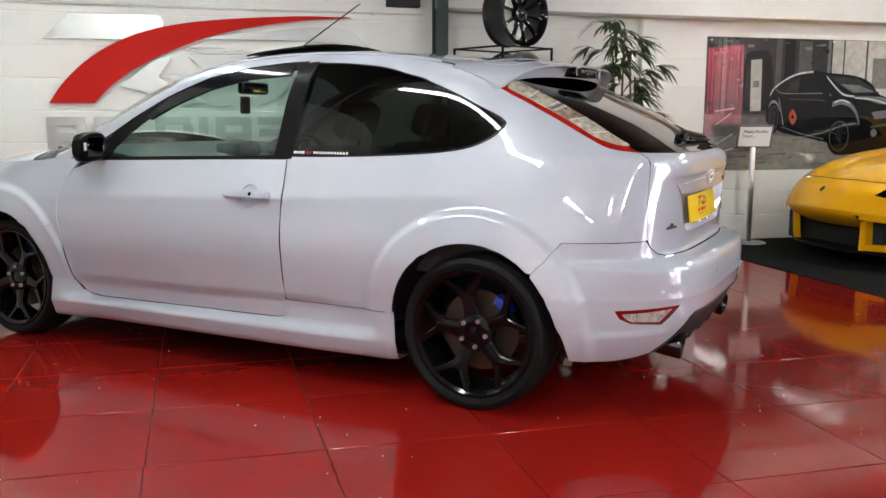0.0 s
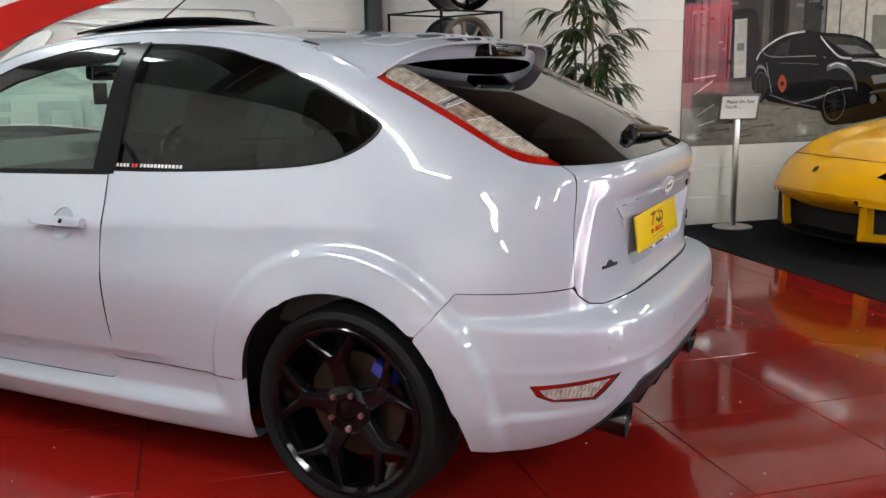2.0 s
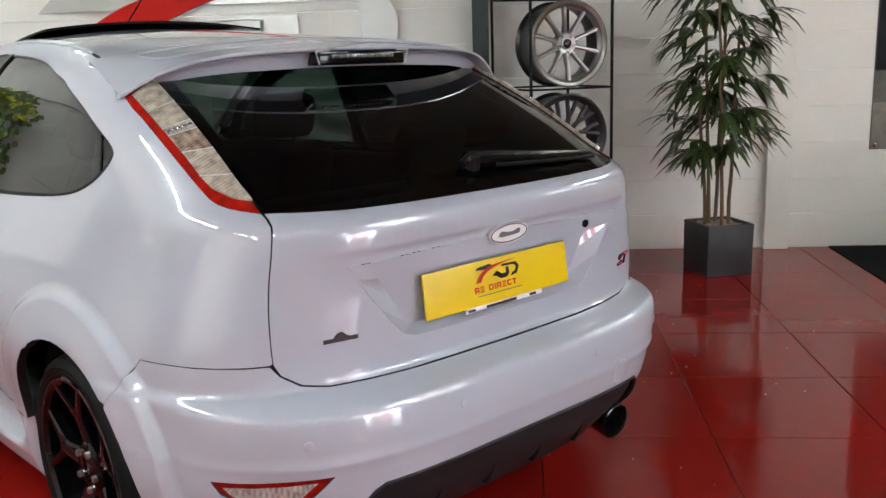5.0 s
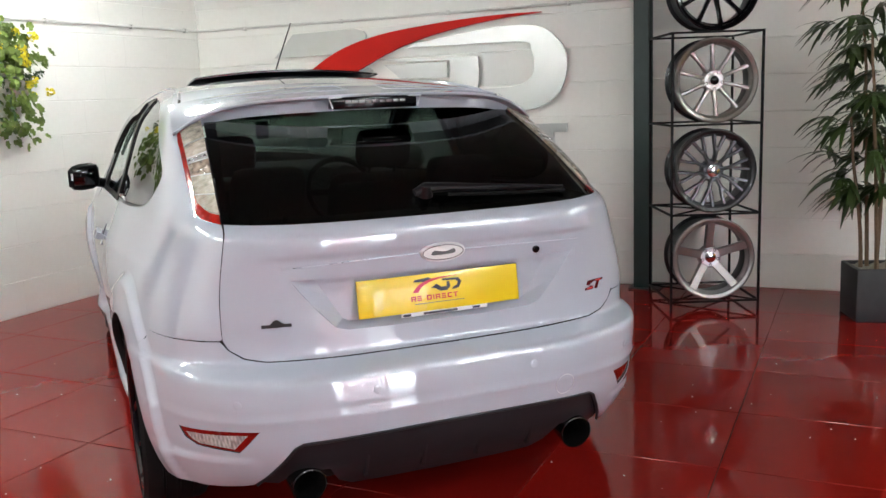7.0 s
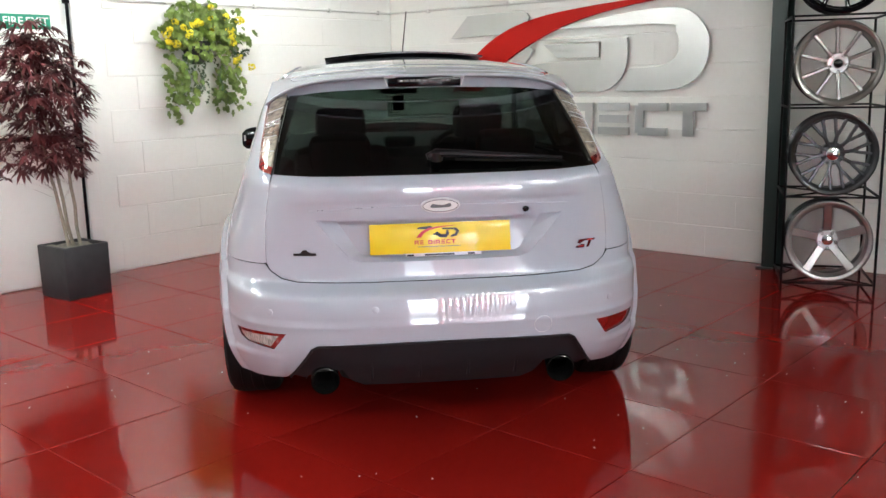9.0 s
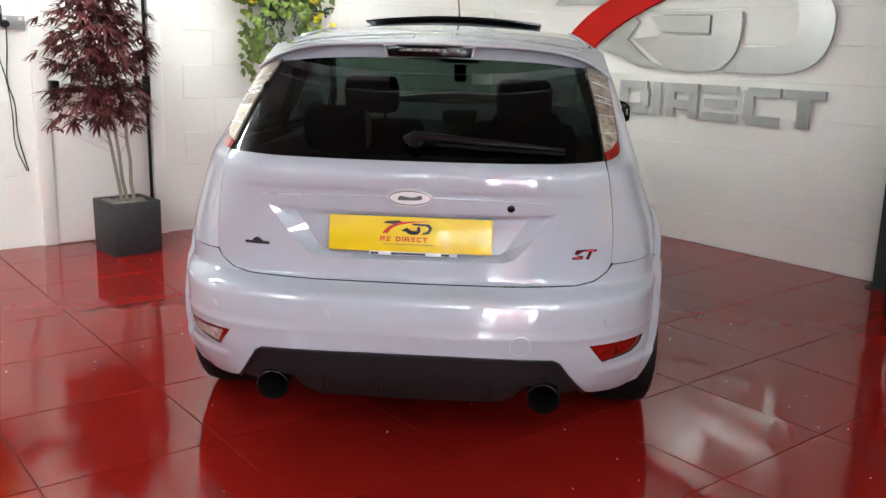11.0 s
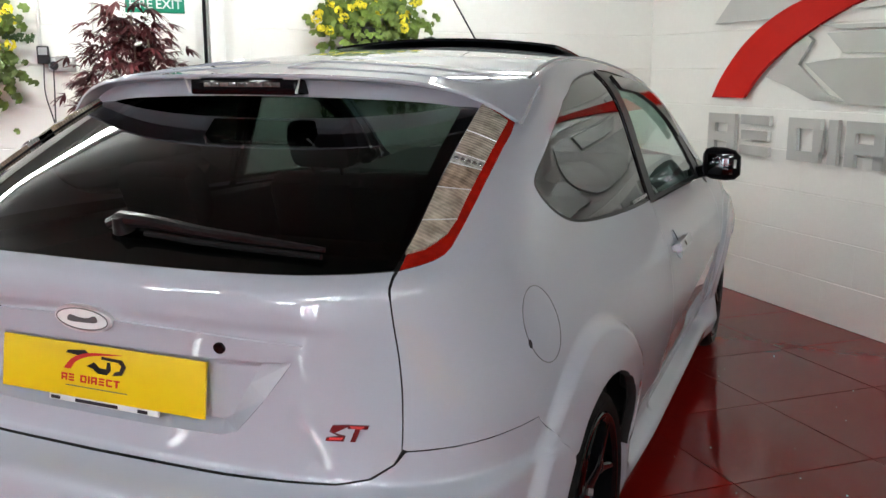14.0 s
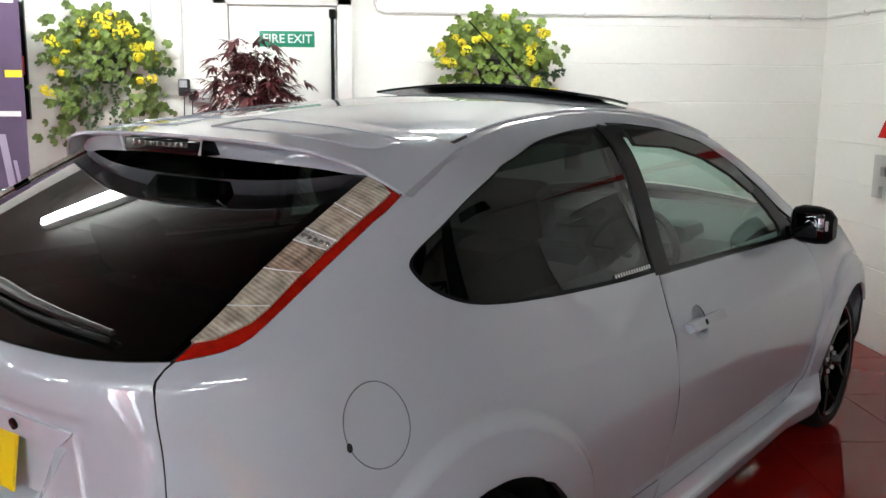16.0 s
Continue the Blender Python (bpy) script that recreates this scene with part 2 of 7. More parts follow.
def thing(name, m, label, category, group="", kind=""):
    ob = new(name)
    ob.matrix_world = m
    ob.empty_display_size = 0.1
    return tagged(ob, label, category, group, kind)


def box(bm, lo, hi, bevel=0.0, m=None):
    """A box between two corners, with rounded edges."""
    c = [(a + b) / 2 for a, b in zip(lo, hi)]
    s = [abs(b - a) for a, b in zip(lo, hi)]
    t = Matrix.Translation(c) @ Matrix.Diagonal((*s, 1))
    r = bmesh.ops.create_cube(bm, size=1.0, matrix=(m @ t) if m else t)
    if bevel:
        es = list({e for v in r["verts"] for e in v.link_edges})
        bmesh.ops.bevel(bm, geom=es, offset=bevel, segments=2, affect="EDGES", profile=0.5)
    return bm


def cyl(bm, p, q, r, r2=None, seg=16, caps=True):
    """A round bar from p to q."""
    p, q = Vector(p), Vector(q)
    d = q - p
    t = Matrix.Translation((p + q) / 2) @ d.to_track_quat("Z", "Y").to_matrix().to_4x4()
    bmesh.ops.create_cone(bm, cap_ends=caps, segments=seg, radius1=r, radius2=r if r2 is None else r2, depth=d.length, matrix=t)
    return bm


def tube(bm, pts, r, seg=8, closed=False):
    """A bar of round section along a line of points; r may be a number or one per point."""
    pts = [Vector(p) for p in pts]
    rs = r if isinstance(r, (list, tuple)) else [r] * len(pts)
    rings, up = [], Vector((0.13, 0.21, 0.97))
    for i, p in enumerate(pts):
        a = pts[i - 1] if (i or closed) else p
        b = pts[(i + 1) % len(pts)] if (i + 1 < len(pts) or closed) else p
        d = (b - a).normalized()
        s = d.cross(up)
        if s.length < 0.05:
            s = d.cross(Vector((1, 0, 0)))
        s.normalize()
        t = d.cross(s)
        rings.append([bm.verts.new(p + rs[i] * (math.cos(k * 2 * math.pi / seg) * s + math.sin(k * 2 * math.pi / seg) * t)) for k in range(seg)])
    n = len(rings)
    for i in range(n if closed else n - 1):
        a, b = rings[i], rings[(i + 1) % n]
        for k in range(seg):
            bm.faces.new((a[k], a[(k + 1) % seg], b[(k + 1) % seg], b[k]))
    if not closed:
        bm.faces.new(rings[0])
        bm.faces.new(rings[-1][::-1])
    return bm


def lathe(bm, prof, seg=48, m=None):
    """A turned form: (radius, height) pairs round the z axis."""
    rings = []
    for r, z in prof:
        ring = []
        for k in range(seg):
            a = 2 * math.pi * k / seg
            v = Vector((r * math.cos(a), r * math.sin(a), z))
            ring.append(bm.verts.new(m @ v if m else v))
        rings.append(ring)
    for a, b in zip(rings, rings[1:]):
        for k in range(seg):
            bm.faces.new((a[k], a[(k + 1) % seg], b[(k + 1) % seg], b[k]))
    return bm


def prism(bm, outline, z0, z1, m=None, bevel=0.0):
    """A plate with the given plan outline between two heights."""
    top = [bm.verts.new((m @ Vector((x, y, z1))) if m else (x, y, z1)) for x, y in outline]
    bot = [bm.verts.new((m @ Vector((x, y, z0))) if m else (x, y, z0)) for x, y in outline]
    f = bm.faces.new(top)
    bm.faces.new(bot[::-1])
    n = len(top)
    for i in range(n):
        bm.faces.new((top[i], bot[i], bot[(i + 1) % n], top[(i + 1) % n]))
    if bevel:
        bmesh.ops.bevel(bm, geom=list(f.edges), offset=bevel, segments=2, affect="EDGES", profile=0.5)
    return bm


def curve_pts(pts, n=8, closed=False):
    """A smooth line through the points (Catmull-Rom)."""
    P = [np.array(p, float) for p in pts]
    out, k = [], len(P)
    for i in range(k if closed else k - 1):
        a, b, c, d = (P[(i + j) % k] if closed else P[min(max(i + j, 0), k - 1)] for j in (-1, 0, 1, 2))
        for s in range(n):
            t = s / n
            out.append(0.5 * (2 * b + (c - a) * t + (2 * a - 5 * b + 4 * c - d) * t * t + (3 * b - a - 3 * c + d) * t ** 3))
    if not closed:
        out.append(P[-1])
    return out


def text_mesh(bm, words, size, m, depth=0.0, spacing=1.0, shear=0.0, bold=0.0):
    """Letters of the built-in font, laid centred in the plane of m."""
    c = bpy.data.curves.new("letters", "FONT")
    c.body, c.size, c.align_x, c.align_y = words, size, "CENTER", "CENTER"
    c.extrude, c.space_character, c.shear, c.resolution_u = depth, spacing, shear, 4
    c.offset = bold
    o = bpy.data.objects.new("letters", c)
    scene.collection.objects.link(o)
    me = bpy.data.meshes.new_from_object(o.evaluated_get(bpy.context.evaluated_depsgraph_get()))
    me.transform(m)
    bm.from_mesh(me)
    bpy.data.objects.remove(o)
    bpy.data.curves.remove(c)
    bpy.data.meshes.remove(me)
    return bm


def sm(t):
    t = min(max(t, 0.0), 1.0)
    return t * t * (3 - 2 * t)


def table(xs, ys):
    """A smooth curve through a few knots (monotone cubic)."""
    xs, ys = np.array(xs, float), np.array(ys, float)
    h, d = np.diff(xs), np.diff(ys) / np.diff(xs)
    g = np.zeros(len(xs))
    g[0], g[-1] = d[0], d[-1]
    for i in range(1, len(xs) - 1):
        if d[i - 1] * d[i] > 0:
            w1, w2 = 2 * h[i] + h[i - 1], h[i] + 2 * h[i - 1]
            g[i] = (w1 + w2) / (w1 / d[i - 1] + w2 / d[i])

    def f(x):
        x = min(max(x, xs[0]), xs[-1])
        i = min(max(int(np.searchsorted(xs, x)) - 1, 0), len(xs) - 2)
        t = (x - xs[i]) / h[i]
        return float(ys[i] * (1 + 2 * t) * (1 - t) ** 2 + h[i] * g[i] * t * (1 - t) ** 2 + ys[i + 1] * t * t * (3 - 2 * t) + h[i] * g[i + 1] * t * t * (t - 1))
    return f

# ---- room ----
def slab(name, lo, hi, material, label="", category="wall", bevel=0.0, parent=None):
    bm = bmesh.new()
    box(bm, lo, hi, bevel)
    ob = part(name, bm, material, parent, smooth=False)
    if parent is None:
        tagged(ob, label, category, kind="structure")
    return ob


slab("floor", (WEST, SOUTH, -0.2), (3.6, NORTH, -0.006), GROUT, "floor bed under glossy red tiles", "floor")
wall_east = slab("wall_east", (EAST, -0.30, -0.2), (EAST + 0.25, NORTH, CEIL), WALL_PAINT, "white painted blockwork wall with a steel sign")
wall_recess = slab("wall_recess", (RECESS, SOUTH, -0.2), (RECESS + 0.25, -0.30, CEIL), WALL_PAINT, "white painted blockwork wall behind the display")
wall_north = slab("wall_north", (WEST, NORTH, -0.2), (EAST + 0.25, NORTH + 0.25, CEIL), WALL_PAINT, "white painted blockwork wall with a fire exit")
slab("wall_west", (WEST - 0.25, SOUTH, -0.2), (WEST, NORTH + 0.25, CEIL), WALL_GREY, "plain grey wall")
# the south wall has a wide doorway to the yard
slab("wall_south", (-3.90, SOUTH - 0.25, -0.2), (RECESS + 0.25, SOUTH, CEIL), WALL_GREY, "plain grey wall")
slab("wall_south_west", (WEST - 0.25, SOUTH - 0.25, -0.2), (-7.0, SOUTH, CEIL), WALL_GREY, "plain grey wall")
slab("wall_south_head", (-7.0, SOUTH - 0.25, 2.45), (-3.90, SOUTH, CEIL), WALL_GREY, "plain grey wall over the doorway")
slab("pavement", (-14, -20, -0.3), (8, SOUTH - 0.002, -0.012), mat("yard_concrete", (0.30, 0.29, 0.27), 0.8, grain=0.15, scale=20, stain=0.2), "pale concrete yard outside the doorway", "pavement")
slab("ceiling", (WEST - 0.25, SOUTH - 0.25, CEIL), (RECESS + 0.25, NORTH + 0.25, CEIL + 0.2), CEILING_PAINT, "plain grey ceiling with strip lights", "ceiling")
slab("beam", (EAST - 0.10, SOUTH, 1.985), (RECESS - 0.002, -0.30, 2.33), WALL_PAINT, "white painted boxed beam over the recess", "beam", 0.006)
slab("pier", (RECESS - 0.06, -2.34, 0), (RECESS - 0.002, -2.18, 1.985), WALL_PAINT, "narrow white wall pier", "pier", 0.004)
slab("carpet", (-1.5, SOUTH, -0.006), (RECESS - 0.002, -2.62, 0.006), CARPET, "charcoal carpet under the yellow car", "carpet")
bm = bmesh.new()
box(bm, (3.125, -0.375, 0), (3.137, -0.275, CEIL), 0.002)
box(bm, (3.243, -0.375, 0), (3.255, -0.275, CEIL), 0.002)
box(bm, (3.137, -0.330, 0), (3.243, -0.321, CEIL))
box(bm, (3.10, -0.45, 0), (3.262, -0.245, 0.012), 0.002)
tagged(part("column", bm, COLUMN_PAINT, smooth=False), "dark green painted steel column at the wall", "column", kind="structure")

# ceiling strip lights: a row along the north wall, and added fill battens south of it
def strip_light(x, y, rz, length=1.6):
    t = thing("strip_light", pose(x, y, CEIL, 0, 0, rz), "white ceiling batten with a bright fluorescent tube, placed out of view for light", "ceiling light", "strip lights")
    bm = bmesh.new()
    box(bm, (-0.05, -length / 2, -0.06), (0.05, length / 2, 0.0), 0.008)
    part("housing", bm, BATTEN, t)
    for sx in (-1, 1):
        bm = bmesh.new()
        cyl(bm, (sx * 0.03, -length / 2 + 0.04, -0.082), (sx * 0.03, length / 2 - 0.04, -0.082), 0.016)
        part("tube", bm, TUBE_LOW if x > 0 and y < -2 else TUBE_DIM if x > 0 or (x > -2 and y < -1 and y > -4) else TUBE_SOFT if y > 0 else TUBE, t)
    return t


for x, y in LIGHTS:
    strip_light(x, y, 90)


# painted blocks of the walls, each its own piece with a soft joint
def block_mesh(name, w, h, d):
    bm = bmesh.new()
    sec = [(-h / 2, -d), (-h / 2, -0.003), (-h / 2 + 0.003, 0.0), (h / 2 - 0.003, 0.0), (h / 2, -0.003), (h / 2, -d)]
    ends = [[bm.verts.new((x, y, z)) for y, z in sec] for x in (-w / 2, w / 2)]
    for k in range(5):
        bm.faces.new((ends[0][k], ends[1][k], ends[1][k + 1], ends[0][k + 1]))
    for e in ends:
        bm.faces.new(e)
    bmesh.ops.recalc_face_normals(bm, faces=bm.faces)
    me = bpy.data.meshes.new(name)
    bm.to_mesh(me)
    bm.free()
    me.materials.append(WALL_PAINT)
    return me


BW, BH, BD = 0.45, 0.2345, 0.004
full_block = block_mesh("block", BW - 0.0006, BH - 0.0030, BD)
cut_blocks = {}
rng = random.Random(7)


def courses(wall, place, a0, a1, z1, skip=()):
    """Lays running-bond blocks along a wall between a0 and a1, up to z1."""
    row, z = 0, 0.0
    while z + BH < z1 + 0.01:
        a = a0 - (BW / 2 if row % 2 else 0.0)
        proud = rng.uniform(0.0, 0.0012)
        while a < a1 - 0.01:
            lo, hi = max(a, a0), min(a + BW, a1)
            w = hi - lo
            if w > 0.03 and not any(lo < s1 - 0.01 and hi > s0 + 0.01 and z < sz for s0, s1, sz in skip):
                key = round(w, 3)
                if abs(w - BW) < 1e-3:
                    me = full_block
                else:
                    if key not in cut_blocks:
                        cut_blocks[key] = block_mesh("block", w - 0.0006, BH - 0.0030, BD)
                    me = cut_blocks[key]
                ob = new("block", me)
                ob.parent = wall
                ob.matrix_local = place((lo + hi) / 2, z + BH / 2, proud + rng.uniform(0.0, 0.00015))
            a += BW
        z += BH
        row += 1


east_face = lambda a, z, d: Matrix.Translation((EAST - BD + d, a, z)) @ Matrix(((0, 0, -1, 0), (-1, 0, 0, 0), (0, 1, 0, 0), (0, 0, 0, 1)))
recess_face = lambda a, z, d: Matrix.Translation((RECESS - BD + d, a, z)) @ Matrix(((0, 0, -1, 0), (-1, 0, 0, 0), (0, 1, 0, 0), (0, 0, 0, 1)))
north_face = lambda a, z, d: Matrix.Translation((a, NORTH - BD + d, z)) @ Matrix(((1, 0, 0, 0), (0, 0, -1, 0), (0, 1, 0, 0), (0, 0, 0, 1)))


def lay_blocks():
    courses(wall_east, east_face, -0.24, NORTH - 0.004, 2.15)
    courses(wall_recess, recess_face, -4.80, -0.31, 1.985)
    courses(wall_north, north_face, -2.30, EAST - 0.006, 2.15, [(-0.62, 0.27, 2.1)])


# conduit round the corner
bm = bmesh.new()
tube(bm, [(0.385, NORTH - 0.02, CEIL), (0.385, NORTH - 0.02, 1.99), (0.40, NORTH - 0.02, 1.955), (0.44, NORTH - 0.02, 1.94), (1.5, NORTH - 0.02, 1.945), (EAST - 0.05, NORTH - 0.02, 1.945), (EAST - 0.02, NORTH - 0.05, 1.945), (EAST - 0.02, 1.5, 1.935), (EAST - 0.02, -0.2, 1.94)], 0.011, 8)
for x in (0.9, 1.7, 2.5, 3.1):
    box(bm, (x - 0.012, NORTH - 0.036, 1.928), (x + 0.012, NORTH - 0.004, 1.960), 0.003)
for y in (2.9, 2.0, 1.1, 0.2):
    box(bm, (EAST - 0.036, y - 0.012, 1.922), (EAST - 0.004, y + 0.012, 1.954), 0.003)
tagged(part("conduit", bm, CONDUIT), "white painted conduit clipped along the wall", "conduit", kind="structure")
for x, z, rr in ((-0.80, 1.50, 0.010), (-0.975, 1.30, 0.006)):
    bm = bmesh.new()
    tube(bm, [(x, NORTH - 0.012, z), (x, NORTH - 0.012, 2.0), (x, NORTH - 0.012, CEIL)], rr, 8)
    tagged(part("conduit", bm, CONDUIT), "white painted conduit running up the wall", "conduit", kind="structure")
bm = bmesh.new()
box(bm, (EAST - 0.06, -0.17, 1.985), (EAST - 0.004, 0.10, 2.10), 0.006)
tagged(part("wall_box", bm, BLACK_PLASTIC), "small black box fixed high on the white wall", "wall box")

# fire exit door with its frame, rod and sign
fire_door = thing("door_1", pose(-0.19, NORTH, 0), "white flush fire exit door with black panic bolt, closed", "door", kind="structure")
bm = bmesh.new()
box(bm, (-0.315, -0.022, 0.012), (0.335, 0.0, 1.965), 0.003)
part("door_leaf", bm, DOOR_PAINT, fire_door)
bm = bmesh.new()
for lo, hi in (((-0.41, -0.045, 0), (-0.32, 0.0, 2.05)), ((0.34, -0.045, 0), (0.43, 0.0, 2.05)), ((-0.41, -0.045, 1.97), (0.43, 0.0, 2.06))):
    box(bm, lo, hi, 0.006)
part("door_frame", bm, DOOR_PAINT, fire_door)
bm = bmesh.new()
cyl(bm, (0.312, -0.050, 0.03), (0.312, -0.050, 1.93), 0.011, seg=10)
box(bm, (0.292, -0.062, 1.895), (0.332, -0.02, 1.950), 0.006)
box(bm, (0.290, -0.070, 0.92), (0.334, -0.02, 1.10), 0.008)
part("panic_rod", bm, BLACK_TRIM, fire_door, "black vertical panic bolt rod")
bm = bmesh.new()
cyl(bm, (-0.29, -0.075, 1.01), (0.30, -0.075, 1.01), 0.016, seg=12)
box(bm, (-0.312, -0.09, 0.95), (-0.262, -0.02, 1.07), 0.008)
part("panic_bar", bm, BLACK_TRIM, fire_door, "black push bar")
GREEN = mat("exit_sign_green", (0.008, 0.24, 0.14), 0.4, grain=0.03)
sign = thing("exit_sign", pose(-0.157, NORTH - 0.0225, 1.770), "green sign with white fire exit lettering on the door", "sign")
bm = bmesh.new()
box(bm, (-0.168, -0.004, -0.048), (0.168, 0.0, 0.048), 0.001)
part("sign_plate", bm, GREEN, sign)
for word, x in (("FIRE", -0.080), ("EXIT", 0.078)):
    bm = bmesh.new()
    text_mesh(bm, word, 0.074, Matrix.Translation((x, -0.0048, 0.0)) @ Matrix.Rotation(radians(90), 4, "X"), 0.0003, 1.0, bold=0.001)
    part("lettering", bm, WHITE_INK, sign, smooth=False)

# sockets, plug-in charger and its cables
METAL_PLATE = mat("socket_plate", (0.42, 0.42, 0.41), 0.35, 0.6)
sock = thing("wall_socket", pose(-0.69, NORTH, 1.42), "grey metal double wall socket with a black plug", "socket")
bm = bmesh.new()
box(bm, (-0.075, -0.03, -0.043), (0.075, -0.003, 0.043), 0.004)
part("face_plate", bm, METAL_PLATE, sock)
for x in (-0.045, 0.045):
    bm = bmesh.new()
    box(bm, (x - 0.012, -0.034, 0.014), (x + 0.012, -0.029, 0.034), 0.002)
    part("switch", bm, WHITE_INK, sock)
bm = bmesh.new()
cyl(bm, (-0.045, -0.03, -0.008), (-0.045, -0.075, -0.008), 0.026, 0.020, 18)
part("plug", bm, BLACK_PLASTIC, sock)
bm = bmesh.new()
tube(bm, [tuple(p) for p in curve_pts([(-0.045, -0.065, -0.02), (-0.048, -0.06, -0.15), (-0.055, -0.03, -0.35), (-0.02, -0.02, -0.50), (-0.015, -0.02, -0.70), (0.03, -0.03, -0.92)], 6)], 0.004, 6)
part("cable", bm, BLACK_PLASTIC, sock)
chg = thing("charger", pose(-0.785, NORTH, 1.47), "small black plug-in charger with a grey label on a white socket", "charger")
bm = bmesh.new()
box(bm, (-0.12, -0.02, -0.045), (0.02, -0.003, 0.03), 0.004)
part("white_socket", bm, DOOR_PAINT, chg)
bm = bmesh.new()
box(bm, (-0.032, -0.075, -0.05), (0.032, -0.018, 0.052), 0.008)
part("charger_body", bm, BLACK_PLASTIC, chg)
bm = bmesh.new()
box(bm, (-0.024, -0.0765, 0.002), (0.024, -0.0745, 0.044), 0.001)
part("charger_label", bm, mat("grey_label", (0.35, 0.35, 0.36), 0.5), chg)
bm = bmesh.new()
tube(bm, [tuple(p) for p in curve_pts([(0.0, -0.05, -0.05), (-0.004, -0.04, -0.22), (0.035, -0.03, -0.40), (0.055, -0.025, -0.60), (0.06, -0.02, -0.80), (0.115, -0.03, -0.97)], 6)], 0.0035, 6)
part("cable", bm, BLACK_PLASTIC, chg)

# roll-up banner and a dark framed panel beside it
BANNER = mat("plum_banner_print", (0.055, 0.028, 0.075), 0.4, stain=0.5, stain_scale=3.0)
ban = thing("banner_stand", pose(-2.03, 2.95, 0, 0, 0, 8), "plum coloured roll-up banner stand beside the wall", "banner stand")
bm = bmesh.new()
box(bm, (-0.425, -0.003, 0.06), (0.425, 0.003, 2.02))
part("banner_sheet", bm, BANNER, ban)
bm = bmesh.new()
box(bm, (-0.44, -0.10, 0.0), (0.44, 0.10, 0.07), 0.02)
part("base", bm, BRUSHED, ban)
bm = bmesh.new()
box(bm, (-0.43, -0.012, 2.0), (0.43, 0.012, 2.03), 0.004)
part("top_rail", bm, BRUSHED, ban)
for z0, z1, x0, x1, mt in ((1.93, 1.96, 0.28, 0.40, WHITE_INK), (1.52, 1.56, 0.33, 0.42, PLATE_YELLOW), (1.30, 1.33, 0.25, 0.40, WHITE_INK)):
    bm = bmesh.new()
    box(bm, (x0, -0.005, z0), (x1, -0.0035, z1))
    part("print_bar", bm, mt, ban)
PALE_PRINT = mat("pale_mauve_print", (0.30, 0.25, 0.36), 0.4, stain=0.4, stain_scale=5.0)
for x0, x1, z0, z1 in ((0.30, 0.34, 0.55, 1.20), (0.37, 0.39, 0.5, 1.05), (0.22, 0.25, 0.6, 1.15), (0.10, 0.16, 0.5, 1.3)):
    bm = bmesh.new()
    prism(bm, [(x0 + 0.05, z0), (x1 + 0.05, z0), (x1 - 0.03, z1), (x0 - 0.03, z1)], 0.0035, 0.005, Matrix.Rotation(radians(90), 4, "X"))
    part("print_streak", bm, PALE_PRINT, ban, smooth=False)
pic = thing("wall_panel", pose(-2.03, NORTH, 1.62), "dark glossy framed panel with a red stripe on the wall", "picture")
bm = bmesh.new()
box(bm, (-0.31, -0.03, -0.35), (0.31, -0.002, 0.38), 0.004)
part("panel_board", bm, BLACK_GLOSS, pic)
bm = bmesh.new()
box(bm, (0.10, -0.033, -0.08), (0.295, -0.0295, 0.03))
part("panel_stripe", bm, RED_INK, pic)

# big sign on the east wall: brushed steel forms with a red sweep, standing off the wall
wall_sign = thing("wall_sign", Matrix.Translation((EAST - 0.004, 0, 0)), "large brushed steel and red dealer sign on the white wall", "sign")
face = Matrix(((0, 0, -1, 0), (-1, 0, 0, 0), (0, 1, 0, 0), (0, 0, 0, 1)))


def steel(name, outline, material=BRUSHED, d0=0.012, d1=0.034, hole=None, label=""):
    """A cut plate on the wall; outline in wall coordinates (y, z)."""
    bm = bmesh.new()
    pts = [(-y, z) for y, z in outline]
    if hole is None:
        prism(bm, pts, d0, d1, face)
    else:
        hp = [(-y, z) for y, z in hole]
        n = len(pts)
        for a, b, z, flip in ((pts, hp, d1, False), (pts, hp, d0, True)):
            va = [bm.verts.new(face @ Vector((*p, z))) for p in a]
            vb = [bm.verts.new(face @ Vector((*p, z))) for p in b]
            for i in range(n):
                j = (i + 1) % n
                bm.faces.new((va[i], va[j], vb[j], vb[i]))
        bm.verts.ensure_lookup_table()
        for k in (0, n):
            for i in range(n):
                j = (i + 1) % n
                bm.faces.new([bm.verts[k + i], bm.verts[k + j], bm.verts[2 * n + k + j], bm.verts[2 * n + k + i]])
    return part(name, bm, material, wall_sign, label, smooth=False)


sw_top = curve_pts([(2.596, 1.226), (2.505, 1.360), (2.342, 1.524), (2.141, 1.657), (1.901, 1.756), (1.577, 1.826), (1.121, 1.872), (0.737, 1.893), (0.387, 1.894)], 4)
sw_low = curve_pts([(0.387, 1.890), (0.738, 1.862), (1.123, 1.805), (1.458, 1.722), (1.747, 1.608), (1.993, 1.481), (2.156, 1.364), (2.288, 1.228)], 4)
steel("red_sweep", [tuple(p) for p in sw_top + sw_low], LOGO_RED, 0.020, 0.045, label="red painted sweep")
steel("steel_form", [(2.618, 1.686), (2.431, 1.862), (1.876, 1.872), (1.80, 1.85), (1.775, 1.815), (1.80, 1.77), (1.93, 1.715), (2.05, 1.690)])
steel("steel_form", [(2.10, 1.355), (1.90, 1.52), (1.77, 1.580), (1.735, 1.555), (1.835, 1.425), (1.60, 1.262), (1.44, 1.224), (1.70, 1.226), (1.905, 1.300)])
d_out = curve_pts([(1.10, 1.765), (0.70, 1.812), (0.42, 1.80), (0.28, 1.71), (0.21, 1.58), (0.235, 1.40), (0.33, 1.285), (0.52, 1.222), (0.97, 1.217)], 4)
